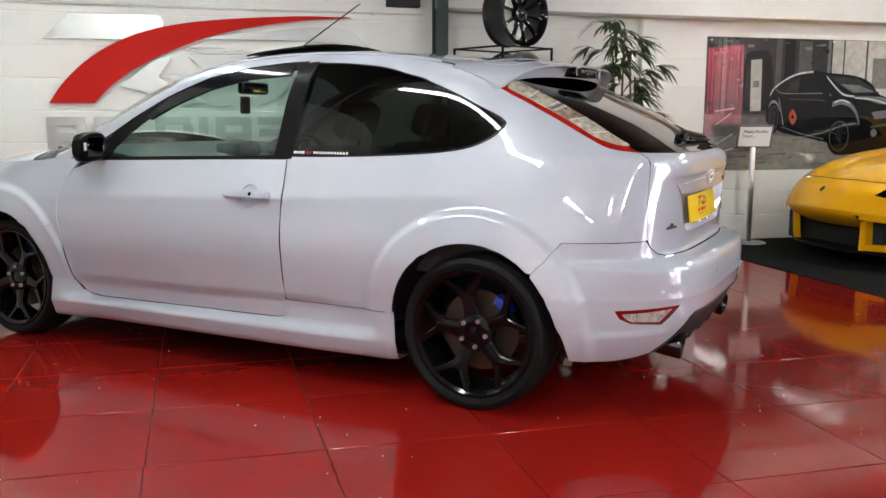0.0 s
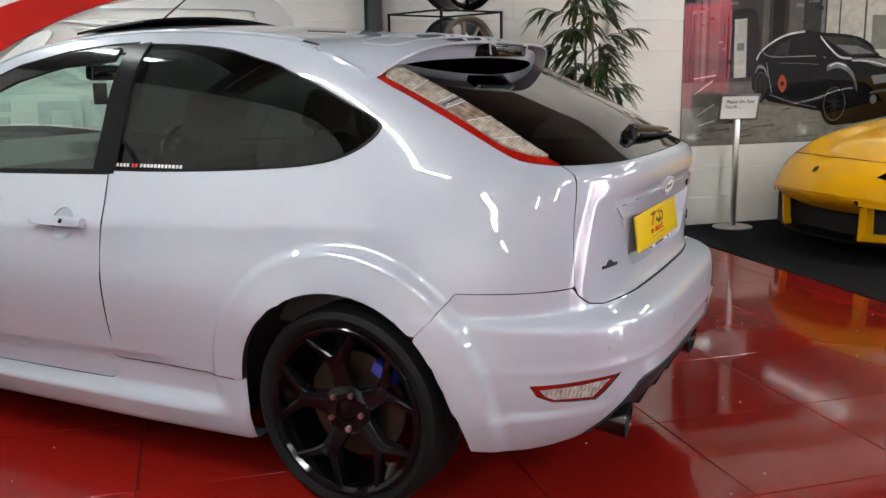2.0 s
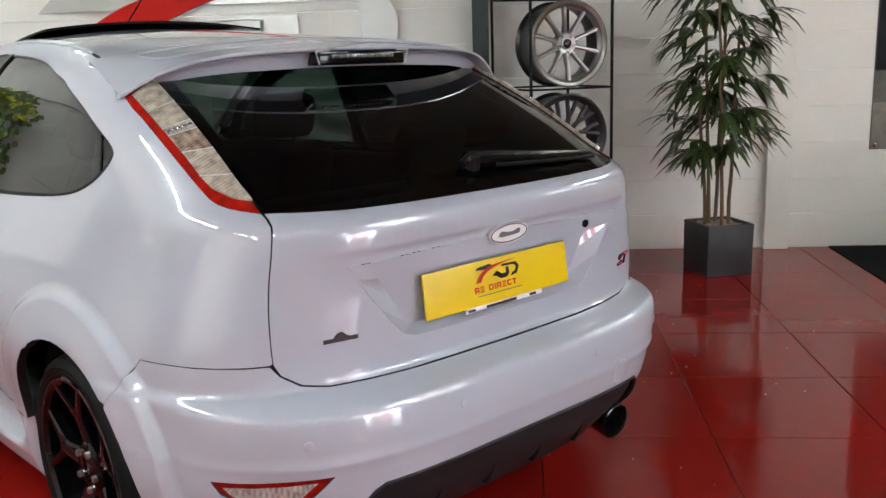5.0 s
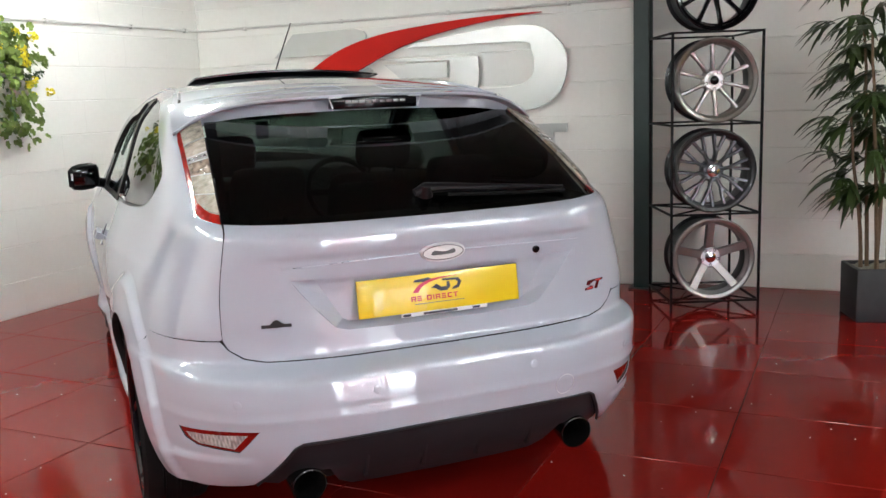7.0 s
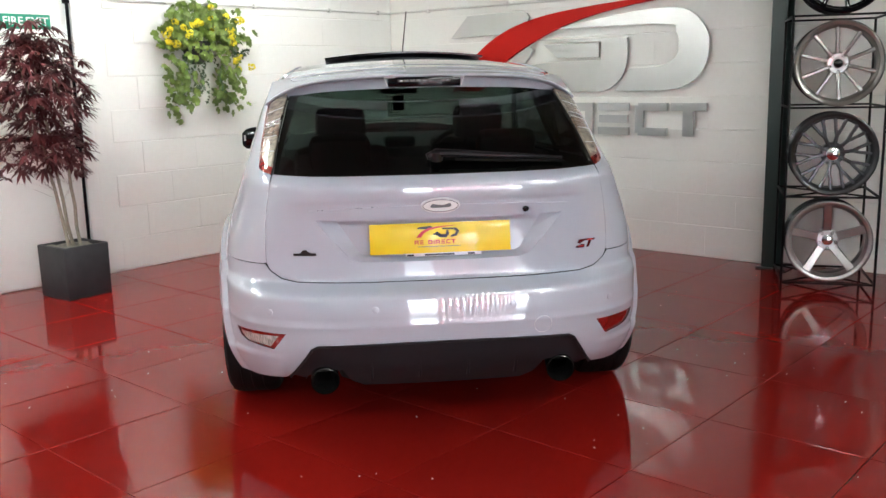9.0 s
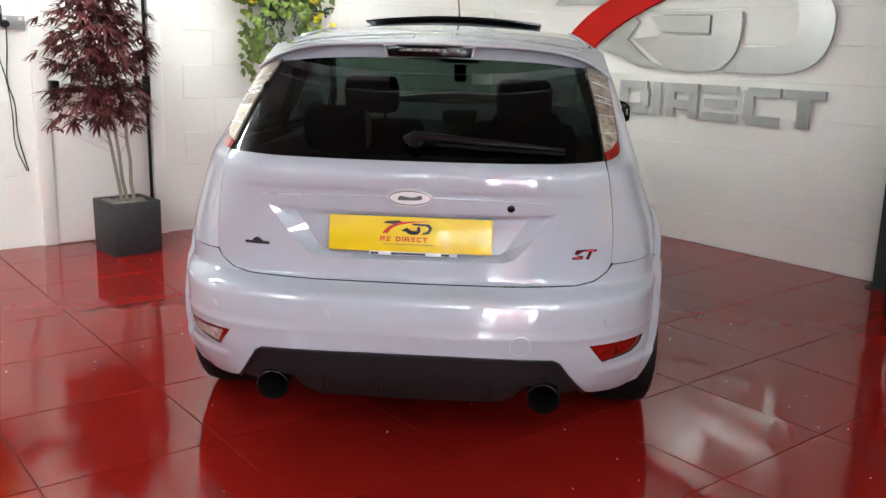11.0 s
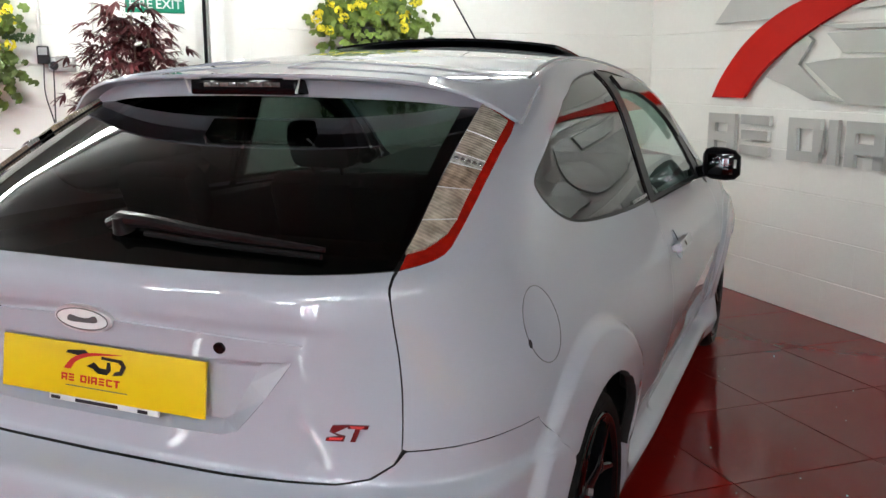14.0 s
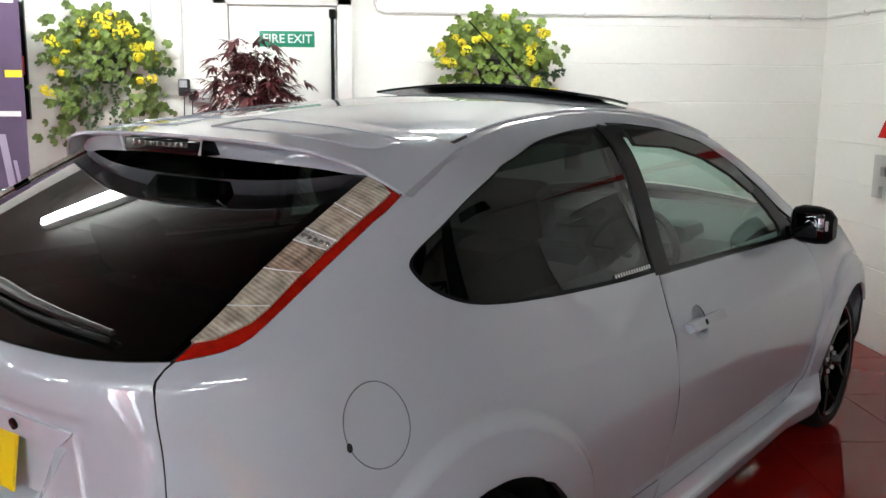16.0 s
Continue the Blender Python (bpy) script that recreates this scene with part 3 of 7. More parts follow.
d_in = curve_pts([(0.845, 1.385), (0.60, 1.395), (0.47, 1.455), (0.445, 1.56), (0.47, 1.645), (0.56, 1.700), (1.42, 1.707)], 4)
steel("steel_form", [tuple(p) for p in d_out + d_in] + [(1.48, 1.72)])
s_out = curve_pts([(0.870, 1.615), (0.865, 1.46), (0.90, 1.34), (0.98, 1.260), (1.10, 1.217), (1.43, 1.212)], 4)
steel("steel_form", [(1.72, 1.635)] + [tuple(p) for p in s_out] + [(1.58, 1.30), (1.78, 1.43), (1.55, 1.452), (1.095, 1.455), (1.09, 1.60), (1.50, 1.606)])
steel("steel_form", [(1.63, 1.590), (1.115, 1.592), (1.115, 1.478), (1.50, 1.482)])


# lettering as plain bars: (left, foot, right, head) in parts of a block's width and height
SLAB_SETS = {
    "arch": ((0, 0, 0.26, 1), (0.26, 0.74, 1, 1), (0.74, 0.52, 1, 0.74), (0.26, 0.28, 1, 0.52), (0.74, 0, 1, 0.28)),
    "stack": ((0, 0.76, 1, 1), (0.04, 0.38, 0.96, 0.62), (0, 0, 1, 0.24)),
    "ring": ((0, 0, 0.26, 1), (0.26, 0.76, 0.94, 1), (0.26, 0, 0.94, 0.24), (0.74, 0.24, 1, 0.76)),
    "bar": ((0, 0, 1, 1),),
    "bracket": ((0, 0.08, 0.26, 0.92), (0.1, 0.92, 1, 1), (0.26, 0.76, 1, 0.92), (0.26, 0.08, 1, 0.24), (0.1, 0, 1, 0.08)),
    "tee": ((0, 0.76, 1, 1), (0.35, 0, 0.65, 0.76)),
}
SLABS = (("arch", 2.625, 0.27), ("stack", 2.30, 0.265), ("ring", 1.872, 0.272), ("bar", 1.555, 0.067), ("arch", 1.43, 0.265), ("stack", 1.115, 0.27), ("bracket", 0.79, 0.265), ("tee", 0.495, 0.28))
Z0, Z1 = 0.885, 1.128
for kind, y0, w in SLABS:
    bm = bmesh.new()
    for a, b, c, d in SLAB_SETS[kind]:
        prism(bm, [(-(y0 - w * u), Z0 + (Z1 - Z0) * v) for u, v in ((a, b), (c, b), (c, d), (a, d))], 0.012, 0.036, face)
    part("steel_block", bm, BRUSHED, wall_sign, smooth=False)

# red barred gate on the south wall, behind the camera
gate_red = thing("gate", pose(-5.75, SOUTH - 0.7, -0.012), "bright red barred steel gate outside the doorway", "gate", kind="structure")
RED_GATE = mat("red_gate_paint", (0.72, 0.03, 0.05), 0.4, grain=0.05)
for i in range(15):
    bm = bmesh.new()
    box(bm, (-0.91 + 0.13 * i - 0.036, 0.03, 0.0), (-0.91 + 0.13 * i + 0.036, 0.07, 2.75), 0.004)
    part("bar", bm, RED_GATE, gate_red)
for z in (0.15, 1.4, 2.65):
    bm = bmesh.new()
    box(bm, (-0.98, 0.02, z - 0.05), (0.98, 0.06, z + 0.05), 0.004)
    part("rail", bm, RED_GATE, gate_red)
# bright overcast sky beyond the doorway
bm = bmesh.new()
box(bm, (-12.0, SOUTH - 5.1, -0.012), (1.0, SOUTH - 5.0, 7.0))
tagged(part("backdrop", bm, lamp_mat("overcast_sky", (0.86, 0.93, 1.0), 20.0), smooth=False), "bright overcast sky beyond the doorway", "sky", kind="structure")

# ---- white hatchback ----
car = thing("hatchback_car", CAR, "glossy pearl white three-door hatchback with black wheels on the red floor", "car")

AX, WB, HUB = 0.0, 2.64, 0.322          # rear axle, wheelbase, hub height
YC, YF = 0.30, 2.45                     # where the rear and the front rounding begin
half_width = table((0.12, 0.20, 0.30, 0.42, 0.55, 0.68, 0.78, 0.86, 0.958, 1.02, 1.12, 1.20, 1.25, 1.312, 1.37, 1.42),
                   (0.80, 0.848, 0.872, 0.892, 0.903, 0.900, 0.881, 0.852, 0.8145, 0.791, 0.757, 0.7305, 0.712, 0.682, 0.634, 0.560))
rear_line = table((0.12, 0.22, 0.30, 0.40, 0.505, 0.570, 0.594, 0.604, 0.612, 0.64, 0.72, 0.80, 0.875, 0.93, 0.972, 0.995, 1.012, 1.14, 1.27, 1.33, 1.42),
                  (-0.60, -0.70, -0.765, -0.806, -0.817, -0.810, -0.796, -0.765, -0.705, -0.700, -0.702, -0.706, -0.714, -0.722, -0.724, -0.708, -0.668, -0.43, -0.13, 0.03, 0.24))
roundness = table((0.12, 0.44, 0.68, 1.0, 1.27, 1.42), (3.6, 4.0, 4.6, 4.6, 4.6, 4.0))
front_line = table((0.12, 0.3, 0.5, 0.7, 0.85, 1.0, 1.42), (3.40, 3.52, 3.54, 3.46, 3.20, 2.9, 2.6))
rail_top = table((-0.04, 0.10, 0.18, 0.40, 0.65, 0.90, 1.20, 1.40, 1.63, 1.95, 2.12, 2.30, 2.70, 3.10, 3.45),
                 (1.268, 1.312, 1.338, 1.378, 1.400, 1.408, 1.388, 1.350, 1.262, 1.105, 1.01, 0.93, 0.90, 0.82, 0.66))
roof_mid = table((-0.20, 0.0, 0.32, 0.60, 0.83, 1.30, 1.50, 1.73, 2.13, 2.42, 2.52, 2.9, 3.2, 3.48),
                 (1.345, 1.372, 1.412, 1.437, 1.451, 1.466, 1.455, 1.415, 1.255, 1.065, 1.02, 0.97, 0.90, 0.76))


def eased(f, lo, hi, reach):
    """The same curve with its kinks rounded off."""
    xs = np.linspace(lo, hi, 900)
    ys = np.array([f(x) for x in xs])
    k = max(1, int(reach / (xs[1] - xs[0])))
    for _ in range(3):
        pad = np.concatenate((2 * ys[0] - ys[k:0:-1], ys, 2 * ys[-1] - ys[-2:-k - 2:-1]))
        c = np.cumsum(np.concatenate(([0.0], pad)))
        ys = (c[2 * k + 1:] - c[:-2 * k - 1]) / (2 * k + 1)
    return lambda x: float(np.interp(x, xs, ys))


half_width = eased(half_width, 0.12, 1.42, 0.040)
roundness = eased(roundness, 0.12, 1.42, 0.05)
rear_line = eased(rear_line, 0.12, 1.42, 0.006)
rail_top = eased(rail_top, -0.04, 3.45, 0.06)
roof_mid = eased(roof_mid, -0.20, 3.48, 0.06)
_th = np.linspace(0, math.pi / 2, 1500)


def _arc(n, a, b):
    x, y = a * np.sin(_th) ** (2 / n), b * np.cos(_th) ** (2 / n)
    return np.concatenate(([0], np.cumsum(np.hypot(np.diff(x), np.diff(y)))))


REAR_ARC, FRONT_ARC = _arc(4.4, 0.85, 1.0), _arc(2.8, 0.85, 1.05)
L0, L1 = REAR_ARC[-1], FRONT_ARC[-1]
_zs = np.linspace(0.12, 1.42, 700)
_vs = np.concatenate(([0], np.cumsum(np.hypot(np.diff(_zs), np.diff([rear_line(z) for z in _zs])))))


def v_of(z):
    return float(np.interp(z, _zs, _vs))


def bulge(y, z):
    """How far the flared arches and the sills stand out."""
    out = 0.0
    for wy in (AX, WB):
        r = math.hypot(y - wy, z - HUB)
        if r < 0.5:
            out = max(out, 0.021 * (1 - sm((r - 0.442) / 0.036)) + 0.008 * (1 - sm((r - 0.345) / 0.10)))
    # swage line along the flank: leaning back above it, tucked in below
    dz = z - (0.842 - 0.05 * y if y < 1 else 0.792 - 0.03 * (y - 1))
    soft = math.sqrt(dz * dz + 0.00002) - 0.0045
    run = 0.10 if dz > 0 else 0.07
    if soft < run:
        out += 0.0050 * (1 - soft / run) ** 2 * sm((y + 0.35) / 0.5) * (1 - sm((y - 2.0) / 0.4))
    # the doors tuck in towards the sill
    out -= 0.016 * sm((0.395 - 0.02 * (y - 0.9) - z) / 0.06) * sm((y - 0.52) / 0.2) * (1 - sm((y - 2.05) / 0.2))
    # ahead of the rear arch the flank turns under
    out -= 0.024 * sm((0.66 - z) / 0.30) * sm((y - 0.08) / 0.30) * (1 - sm((y - 2.2) / 0.35))
    # behind it the bumper side stands out to the arch
    out += 0.016 * sm((0.60 - z) / 0.25) * sm((-0.16 - y) / 0.16)
    # the bumper corner stands out again below its lamps
    if y < -0.3:
        out += 0.012 * sm((0.362 - z) / 0.028) * sm((-0.38 - y) / 0.12) + 0.012 * sm((-0.30 - y) / 0.15) * sm((0.56 - z) / 0.2)
    return out


def skin(u, z):
    """The right flank of the body: the plan line at height z, followed from the middle of the rear round to the nose."""
    a, n = half_width(z), roundness(z)
    if u < L0:
        th = float(np.interp(u, REAR_ARC, _th))
        b = YC - rear_line(z)
        x, y = a * math.sin(th) ** (2 / n), YC - b * max(math.cos(th), 0) ** (2 / n)
    elif u < L0 + YF - YC:
        x, y = a, YC + u - L0
    else:
        th = math.pi / 2 - float(np.interp(u - L0 - (YF - YC), L1 - FRONT_ARC[::-1], math.pi / 2 - _th[::-1]))
        b = front_line(z) - YF
        x, y = a * math.sin(th) ** (2 / 2.8), YF + b * max(math.cos(th), 0) ** (2 / 2.8)
    taper = 1 - 0.06 * sm((0.9 - y) / 1.4)
    edge = sm((x / a - 0.75) / 0.2)
    x = x * taper + bulge(y, z) * edge
    y -= crease(x, z) if y < -0.3 else 0.0
    return Vector((x, y, z))


def crease(x, z):
    """Relief of the tailgate and the rear bumper, outwards."""
    d = 0.0
    if 0.60 < z < 1.0:
        d += 0.006 * (1 - sm((abs(x) - 0.48) / 0.09)) * sm((z - 0.905) / 0.020) * (1 - sm((z - 0.945) / 0.04))
    if z < 0.6:
        d += (0.0035 + 0.0025 * sm((abs(x) - 0.40) / 0.2)) * max(0.0, 1 - abs(z - 0.474) / 0.026) ** 1.5
        d += 0.010 * sm((0.362 - z) / 0.028) * sm((abs(x) - 0.56) / 0.06)
    return d


def u_at(kind, value, z):
    """Where the plan line at height z reaches the given y (on the side) or x (on the rear)."""
    lo, hi = 0.0, L0 + (YF - YC) + L1
    if kind == "x":
        hi = L0
    k = 1 if kind == "y" else 0
    for _ in range(34):
        mid = (lo + hi) / 2
        if skin(mid, z)[k] < value:
            lo = mid
        else:
            hi = mid
    return (lo + hi) / 2


def normal_at(u, z, h=0.004):
    p = skin(u, z)
    du = skin(u + h, z) - (skin(u - h, z) if u > h else Vector((-1, 1, 1)) * skin(h - u, z))
    dz = skin(u, min(z + h, 1.42)) - skin(u, max(z - h, 0.12))
    if u <= h:
        du = Vector((1, 0, 0))
    n = du.cross(dz)
    return (n if n.length else Vector((0, -1, 0))).normalized()


def trace(pts, step=0.02, close=True):
    """Outline on the skin: (kind, value, z) corners, resampled along straight lines of the skin's own net."""
    q = [(u_at(k, c, z), v_of(z)) for k, c, z in pts]
    out = []
    for i in range(len(q) if close else len(q) - 1):
        a, b = np.array(q[i]), np.array(q[(i + 1) % len(q)])
        n = max(1, int(np.hypot(*(b - a)) / step))
        out += [tuple(a + (b - a) * k / n) for k in range(n)]
    return out


def ring(pts, n=6):
    """The same for rounded outlines such as windows."""
    q = [(u_at(k, c, z), v_of(z)) for k, c, z in pts]
    return [tuple(p) for p in curve_pts(q, n, closed=True)]


def inside(p, poly):
    x, y = p
    hit, j = False, len(poly) - 1
    for i in range(len(poly)):
        (xi, yi), (xj, yj) = poly[i], poly[j]
        if (yi > y) != (yj > y) and x < (xj - xi) * (y - yi) / (yj - yi) + xi:
            hit = not hit
        j = i
    return hit


def z_of(v):
    return float(np.interp(v, _vs, _zs))


def sheet(outline, holes=(), step=0.025, offset=0.0, hubs=()):
    """Points, normals and triangles of a panel cut out of the skin."""
    from mathutils.geometry import delaunay_2d_cdt
    pts, edges = [], []
    for loop in (outline, *holes):
        s = len(pts)
        pts += list(loop)
        edges += [(s + i, s + (i + 1) % len(loop)) for i in range(len(loop))]
    us, vs = [p[0] for p in outline], [p[1] for p in outline]
    rim = np.array(pts)
    for u in np.arange(min(us), max(us), step):
        for v in np.arange(min(vs), max(vs), step):
            p = (u + step * 0.5, v + step * 0.5)
            if hubs:
                q = skin(p[0], z_of(p[1]))
                if any(math.hypot(q.y - wy, q.z - HUB) < 0.503 for wy in hubs):
                    continue
            if inside(p, outline) and not any(inside(p, h) for h in holes) and np.min(np.hypot(*(rim - p).T)) > step * 0.45:
                pts.append(p)
    for wy in hubs:
        for r in (0.352, 0.366, 0.382, 0.400, 0.416, 0.428, 0.438, 0.447, 0.456, 0.465, 0.474, 0.483, 0.496):
            for ang in np.linspace(radians(-20), radians(200), 90):
                y, z = wy + r * math.cos(ang), HUB + r * math.sin(ang)
                p = (u_at("y", y, z), v_of(z))
                if inside(p, outline) and not any(inside(p, h) for h in holes) and np.min(np.hypot(*(rim - p).T)) > 0.006:
                    pts.append(p)
    co, ed, fa, *_ = delaunay_2d_cdt([Vector(p) for p in pts], edges, [], 0, 1e-6)
    tris = []
    for f in fa:
        c = sum((co[i] for i in f), Vector((0, 0))) / len(f)
        if inside(c, outline) and not any(inside(c, h) for h in holes):
            tris.append(tuple(f))
    P, N = [], []
    for c in co:
        z = z_of(c.y)
        n = normal_at(max(c.x, 0.0), z)
        P.append(skin(max(c.x, 0.0), z) + n * offset)
        N.append(n)
    return P, N, tris


def panel(name, outline, material, parent, holes=(), step=0.025, offset=0.0, thick=0.012, both=False, label="", hubs=(), rim_mat=None):
    """A body panel on the right flank and its mirror image: two parts, or one across the middle."""
    P, N, T = sheet(outline, holes, step, offset, hubs)
    T = [t if (P[t[1]] - P[t[0]]).cross(P[t[2]] - P[t[0]]).dot(N[t[0]]) > 0 else t[::-1] for t in T]
    count = {}
    for t in T:
        for i in range(3):
            count[(t[i], t[(i + 1) % 3])] = 1
    rim = [(a, b) for a, b in count if (b, a) not in count and not (P[a].x < 1e-4 and P[b].x < 1e-4)]
    V, F, M, dark = list(P), list(T), list(N), []
    if thick:
        lip, side = min(0.0018, thick * 0.5), {}
        for a, b in rim:
            d = (P[b] - P[a]).cross(N[a])
            d = d.normalized() if d.length else N[a]
            for v in (a, b):
                side[v] = side.get(v, Vector((0, 0, 0))) + d
        low = {}
        for v, d in side.items():
            d = d.normalized() if d.length > 1e-6 else N[v]
            low[v] = len(V)
            V += [P[v] - N[v] * lip, P[v] - N[v] * thick]
            M += [(N[v] + d * 2).normalized(), d]
        # rim sides below the lip are coloured dark for the shade of the gaps
        for a, b in rim:
            F.append((a, low[a], low[b], b))
            dark.append(len(F))
            F.append((low[a], low[a] + 1, low[b] + 1, low[b]))
    fl = Vector((-1, 1, 1))
    LV, LM, LF = [fl * v for v in V], [fl * m for m in M], [f[::-1] for f in F]
    if both:
        k = len(V)
        return [mesh_object(name, V + LV, F + [tuple(i + k for i in f) for f in LF], material, parent, label, True, M + LM, (rim_mat or GAP, dark + [i + len(F) for i in dark]))]
    return [mesh_object(name, V, F, material, parent, label, True, M, (rim_mat or GAP, dark)), mesh_object(name, LV, LF, material, parent, label, True, LM, (rim_mat or GAP, dark))]


def arch(wy, r, a0, a1, n=18):
    """Points of a wheel arch, as corners for trace()."""
    return [("y", wy + r * math.cos(radians(a)), HUB + r * math.sin(radians(a))) for a in np.linspace(a0, a1, n)]


lamp_outer = [("y", -0.033, 1.250), ("y", -0.084, 1.2235), ("y", -0.129, 1.203), ("y", -0.226, 1.154), ("y", -0.304, 1.113), ("y", -0.370, 1.077), ("y", -0.419, 1.051), ("y", -0.453, 1.034), ("y", -0.480, 1.0240), ("y", -0.508, 1.0175), ("y", -0.538, 1.013), ("x", 0.612, 1.008)]
gate_side = [("x", 0.6195, 0.96), ("x", 0.6355, 0.86), ("x", 0.6435, 0.76), ("x", 0.6425, 0.69)]
window_q = [("y", 0.875, 0.972), ("y", 0.60, 0.978), ("y", 0.30, 0.992), ("y", 0.12, 1.008), ("y", 0.0, 1.042), ("y", -0.075, 1.098), ("y", -0.07, 1.132), ("y", 0.02, 1.176),
            ("y", 0.16, 1.240), ("y", 0.32, 1.300), ("y", 0.48, 1.340), ("y", 0.66, 1.362), ("y", 0.845, 1.372)]


def window_loop(inset=0.0):
    """The outline of the rear side window, drawn in or out a little."""
    q = [(u_at(k, c, z), v_of(z)) for k, c, z in window_q]
    ln = [tuple(p) for p in curve_pts(q, 5)]
    m = np.mean(np.array(ln), axis=0)
    return [tuple(np.array(p) + (m - np.array(p)) / np.linalg.norm(m - np.array(p)) * inset) for p in ln]


rail = [("y", y, rail_top(y)) for y in np.linspace(0.897, -0.036, 24)]
quarter = trace([("y", 0.878, 0.352), ("y", 0.866, 0.55), ("y", 0.865, 0.80), ("y", 0.881, 0.957), ("y", 0.897, 1.20)] + rail + lamp_outer + gate_side
                + [("x", 0.650, 0.686), ("y", -0.50, 0.684), ("y", -0.355, 0.682), ("y", -0.257, 0.565)] + arch(AX, 0.342, 134, 6, 21) + [("y", 0.352, 0.352)])
panel("quarter_panel", quarter, PAINT, car, holes=[window_loop(-0.006)], step=0.014, thick=0.026, hubs=(AX,))
panel("quarter_window", window_loop(0.0), TINT_GLASS, car, step=0.05, offset=-0.004, thick=0, label="dark tinted rear side window")
panel("window_seal", window_loop(-0.005), BLACK_TRIM, car, holes=[window_loop(0.010)], step=0.05, offset=-0.003, thick=0.004)

# tail lamps: a clear ribbed body with a red outer band
lamp = lamp_outer + [("x", 0.604, 1.05), ("x", 0.596, 1.13), ("x", 0.582, 1.21), ("x", 0.567, 1.290)]
panel("tail_lamp", trace(lamp), RED_LENS, car, step=0.03, offset=0.003, label="red and clear tail lamp")
lamps = [o for o in car.children if o.name.startswith("tail_lamp")]
stops = (0.0, 0.2, 0.4, 0.54, 0.7, 0.82, 0.92, 1.0)
lens_outer = table(stops, (-0.057, -0.151, -0.230, -0.279, -0.341, -0.399, -0.446, -0.502))
lens_edge = table(stops, (1.249, 1.205, 1.166, 1.141, 1.108, 1.074, 1.051, 1.034))
lens_inner = table(stops, (0.569, 0.579, 0.586, 0.591, 0.596, 0.601, 0.604, 0.6055))
lens_rise = table(stops, (1.284, 1.228, 1.185, 1.153, 1.114, 1.076, 1.048, 1.029))
for f0, f1, mt, lift in ((0.0, 0.38, CLEAR_LENS, 0.006), (0.38, 0.46, SILVER_LENS, 0.007), (0.46, 0.64, AMBER_LENS, 0.0062), (0.64, 1.0, CLEAR_LENS, 0.0066)):
    fs = np.linspace(f0, f1, 5)
    loop = [("y", lens_outer(f), lens_edge(f)) for f in fs] + [("x", lens_inner(f), lens_rise(f)) for f in fs[::-1]]
    for o, h in zip(panel("lamp_lens", trace(loop), mt, car, step=0.02, offset=lift + 0.005, thick=0.010, rim_mat=mt), lamps):
        o.parent = h
for f in (0.19, 0.38, 0.46, 0.64, 0.82):
    for sx, h in zip((1, -1), lamps):
        bm = bmesh.new()
        ua, ub = u_at("y", lens_outer(f), lens_edge(f)), u_at("x", lens_inner(f), lens_rise(f))
        za, zb = lens_edge(f), lens_rise(f)
        line = []
        for k in np.linspace(0, 1, 9):
            u, z = ua + (ub - ua) * k, za + (zb - za) * k
            q = skin(u, z) + normal_at(u, z) * 0.0120
            line.append((sx * q.x, q.y, q.z))
        tube(bm, line, 0.0014, 5)
        part("lens_rib", bm, SATIN, h)

for k in range(5):
    for sx, h in zip((1, -1), lamps):
        ua, ub = u_at("y", lens_outer(0.42), lens_edge(0.42)), u_at("x", lens_inner(0.42), lens_rise(0.42))
        w = 0.12 + 0.19 * k
        u, z = ua + (ub - ua) * w, lens_edge(0.42) + (lens_rise(0.42) - lens_edge(0.42)) * w
        q, nn = skin(u, z), normal_at(u, z)
        p = q + nn * 0.0115
        bm = bmesh.new()
        lathe(bm, [(0.0055, 0.0), (0.0048, 0.0025), (0.0025, 0.0042), (0.0004, 0.0046)], 12, Matrix.Translation((sx * p.x, p.y, p.z)) @ Vector((sx * nn.x, nn.y, nn.z)).to_track_quat("Z", "Y").to_matrix().to_4x4())
        part("lens_dot", bm, CHROME, h)

# tailgate with its plate recess, and the rear window above it
recess_edge = [("x", 0.0, 0.842), ("x", 0.25, 0.843), ("x", 0.455, 0.850), ("x", 0.395, 0.772), ("x", 0.330, 0.700), ("x", 0.295, 0.688), ("x", 0.15, 0.684), ("x", 0.0, 0.684)]
recess_floor = [("x", 0.0, 0.836), ("x", 0.25, 0.837), ("x", 0.385, 0.842), ("x", 0.345, 0.785), ("x", 0.300, 0.716), ("x", 0.282, 0.706), ("x", 0.15, 0.702), ("x", 0.0, 0.702)]
edge_half = [(u_at(k, c, z), v_of(z)) for k, c, z in recess_edge]
edge_half[0], edge_half[-1] = (0.0, v_of(0.842)), (0.0, v_of(0.684))


def along(q, step=0.012):
    out = []
    for a, b in zip(q, q[1:]):
        a, b = np.array(a), np.array(b)
        n = max(1, int(np.hypot(*(b - a)) / step))
        out += [tuple(a + (b - a) * k / n) for k in range(n)]
    return out + [q[-1]]


gate_outer = trace([("x", 0.0, 0.616), ("x", 0.30, 0.617), ("x", 0.53, 0.622), ("x", 0.586, 0.6335), ("x", 0.627, 0.661), ("x", 0.6405, 0.687), ("x", 0.641, 0.70), ("x", 0.641, 0.76), ("x", 0.633, 0.86), ("x", 0.617, 0.96), ("x", 0.606, 1.008),
                                ("x", 0.45, 1.004), ("x", 0.25, 1.002), ("x", 0.0, 1.001)], 0.012, close=False) + [(0.0, v_of(1.001))]
gate_half = gate_outer + along([(0.0, v_of(1.001)), edge_half[0]])[1:-1] + along(edge_half) + along([edge_half[-1], (0.0, v_of(0.616))])[1:-1]
tailgate = panel("tailgate", gate_half, PAINT, car, step=0.014, both=True, thick=0.020)[0]
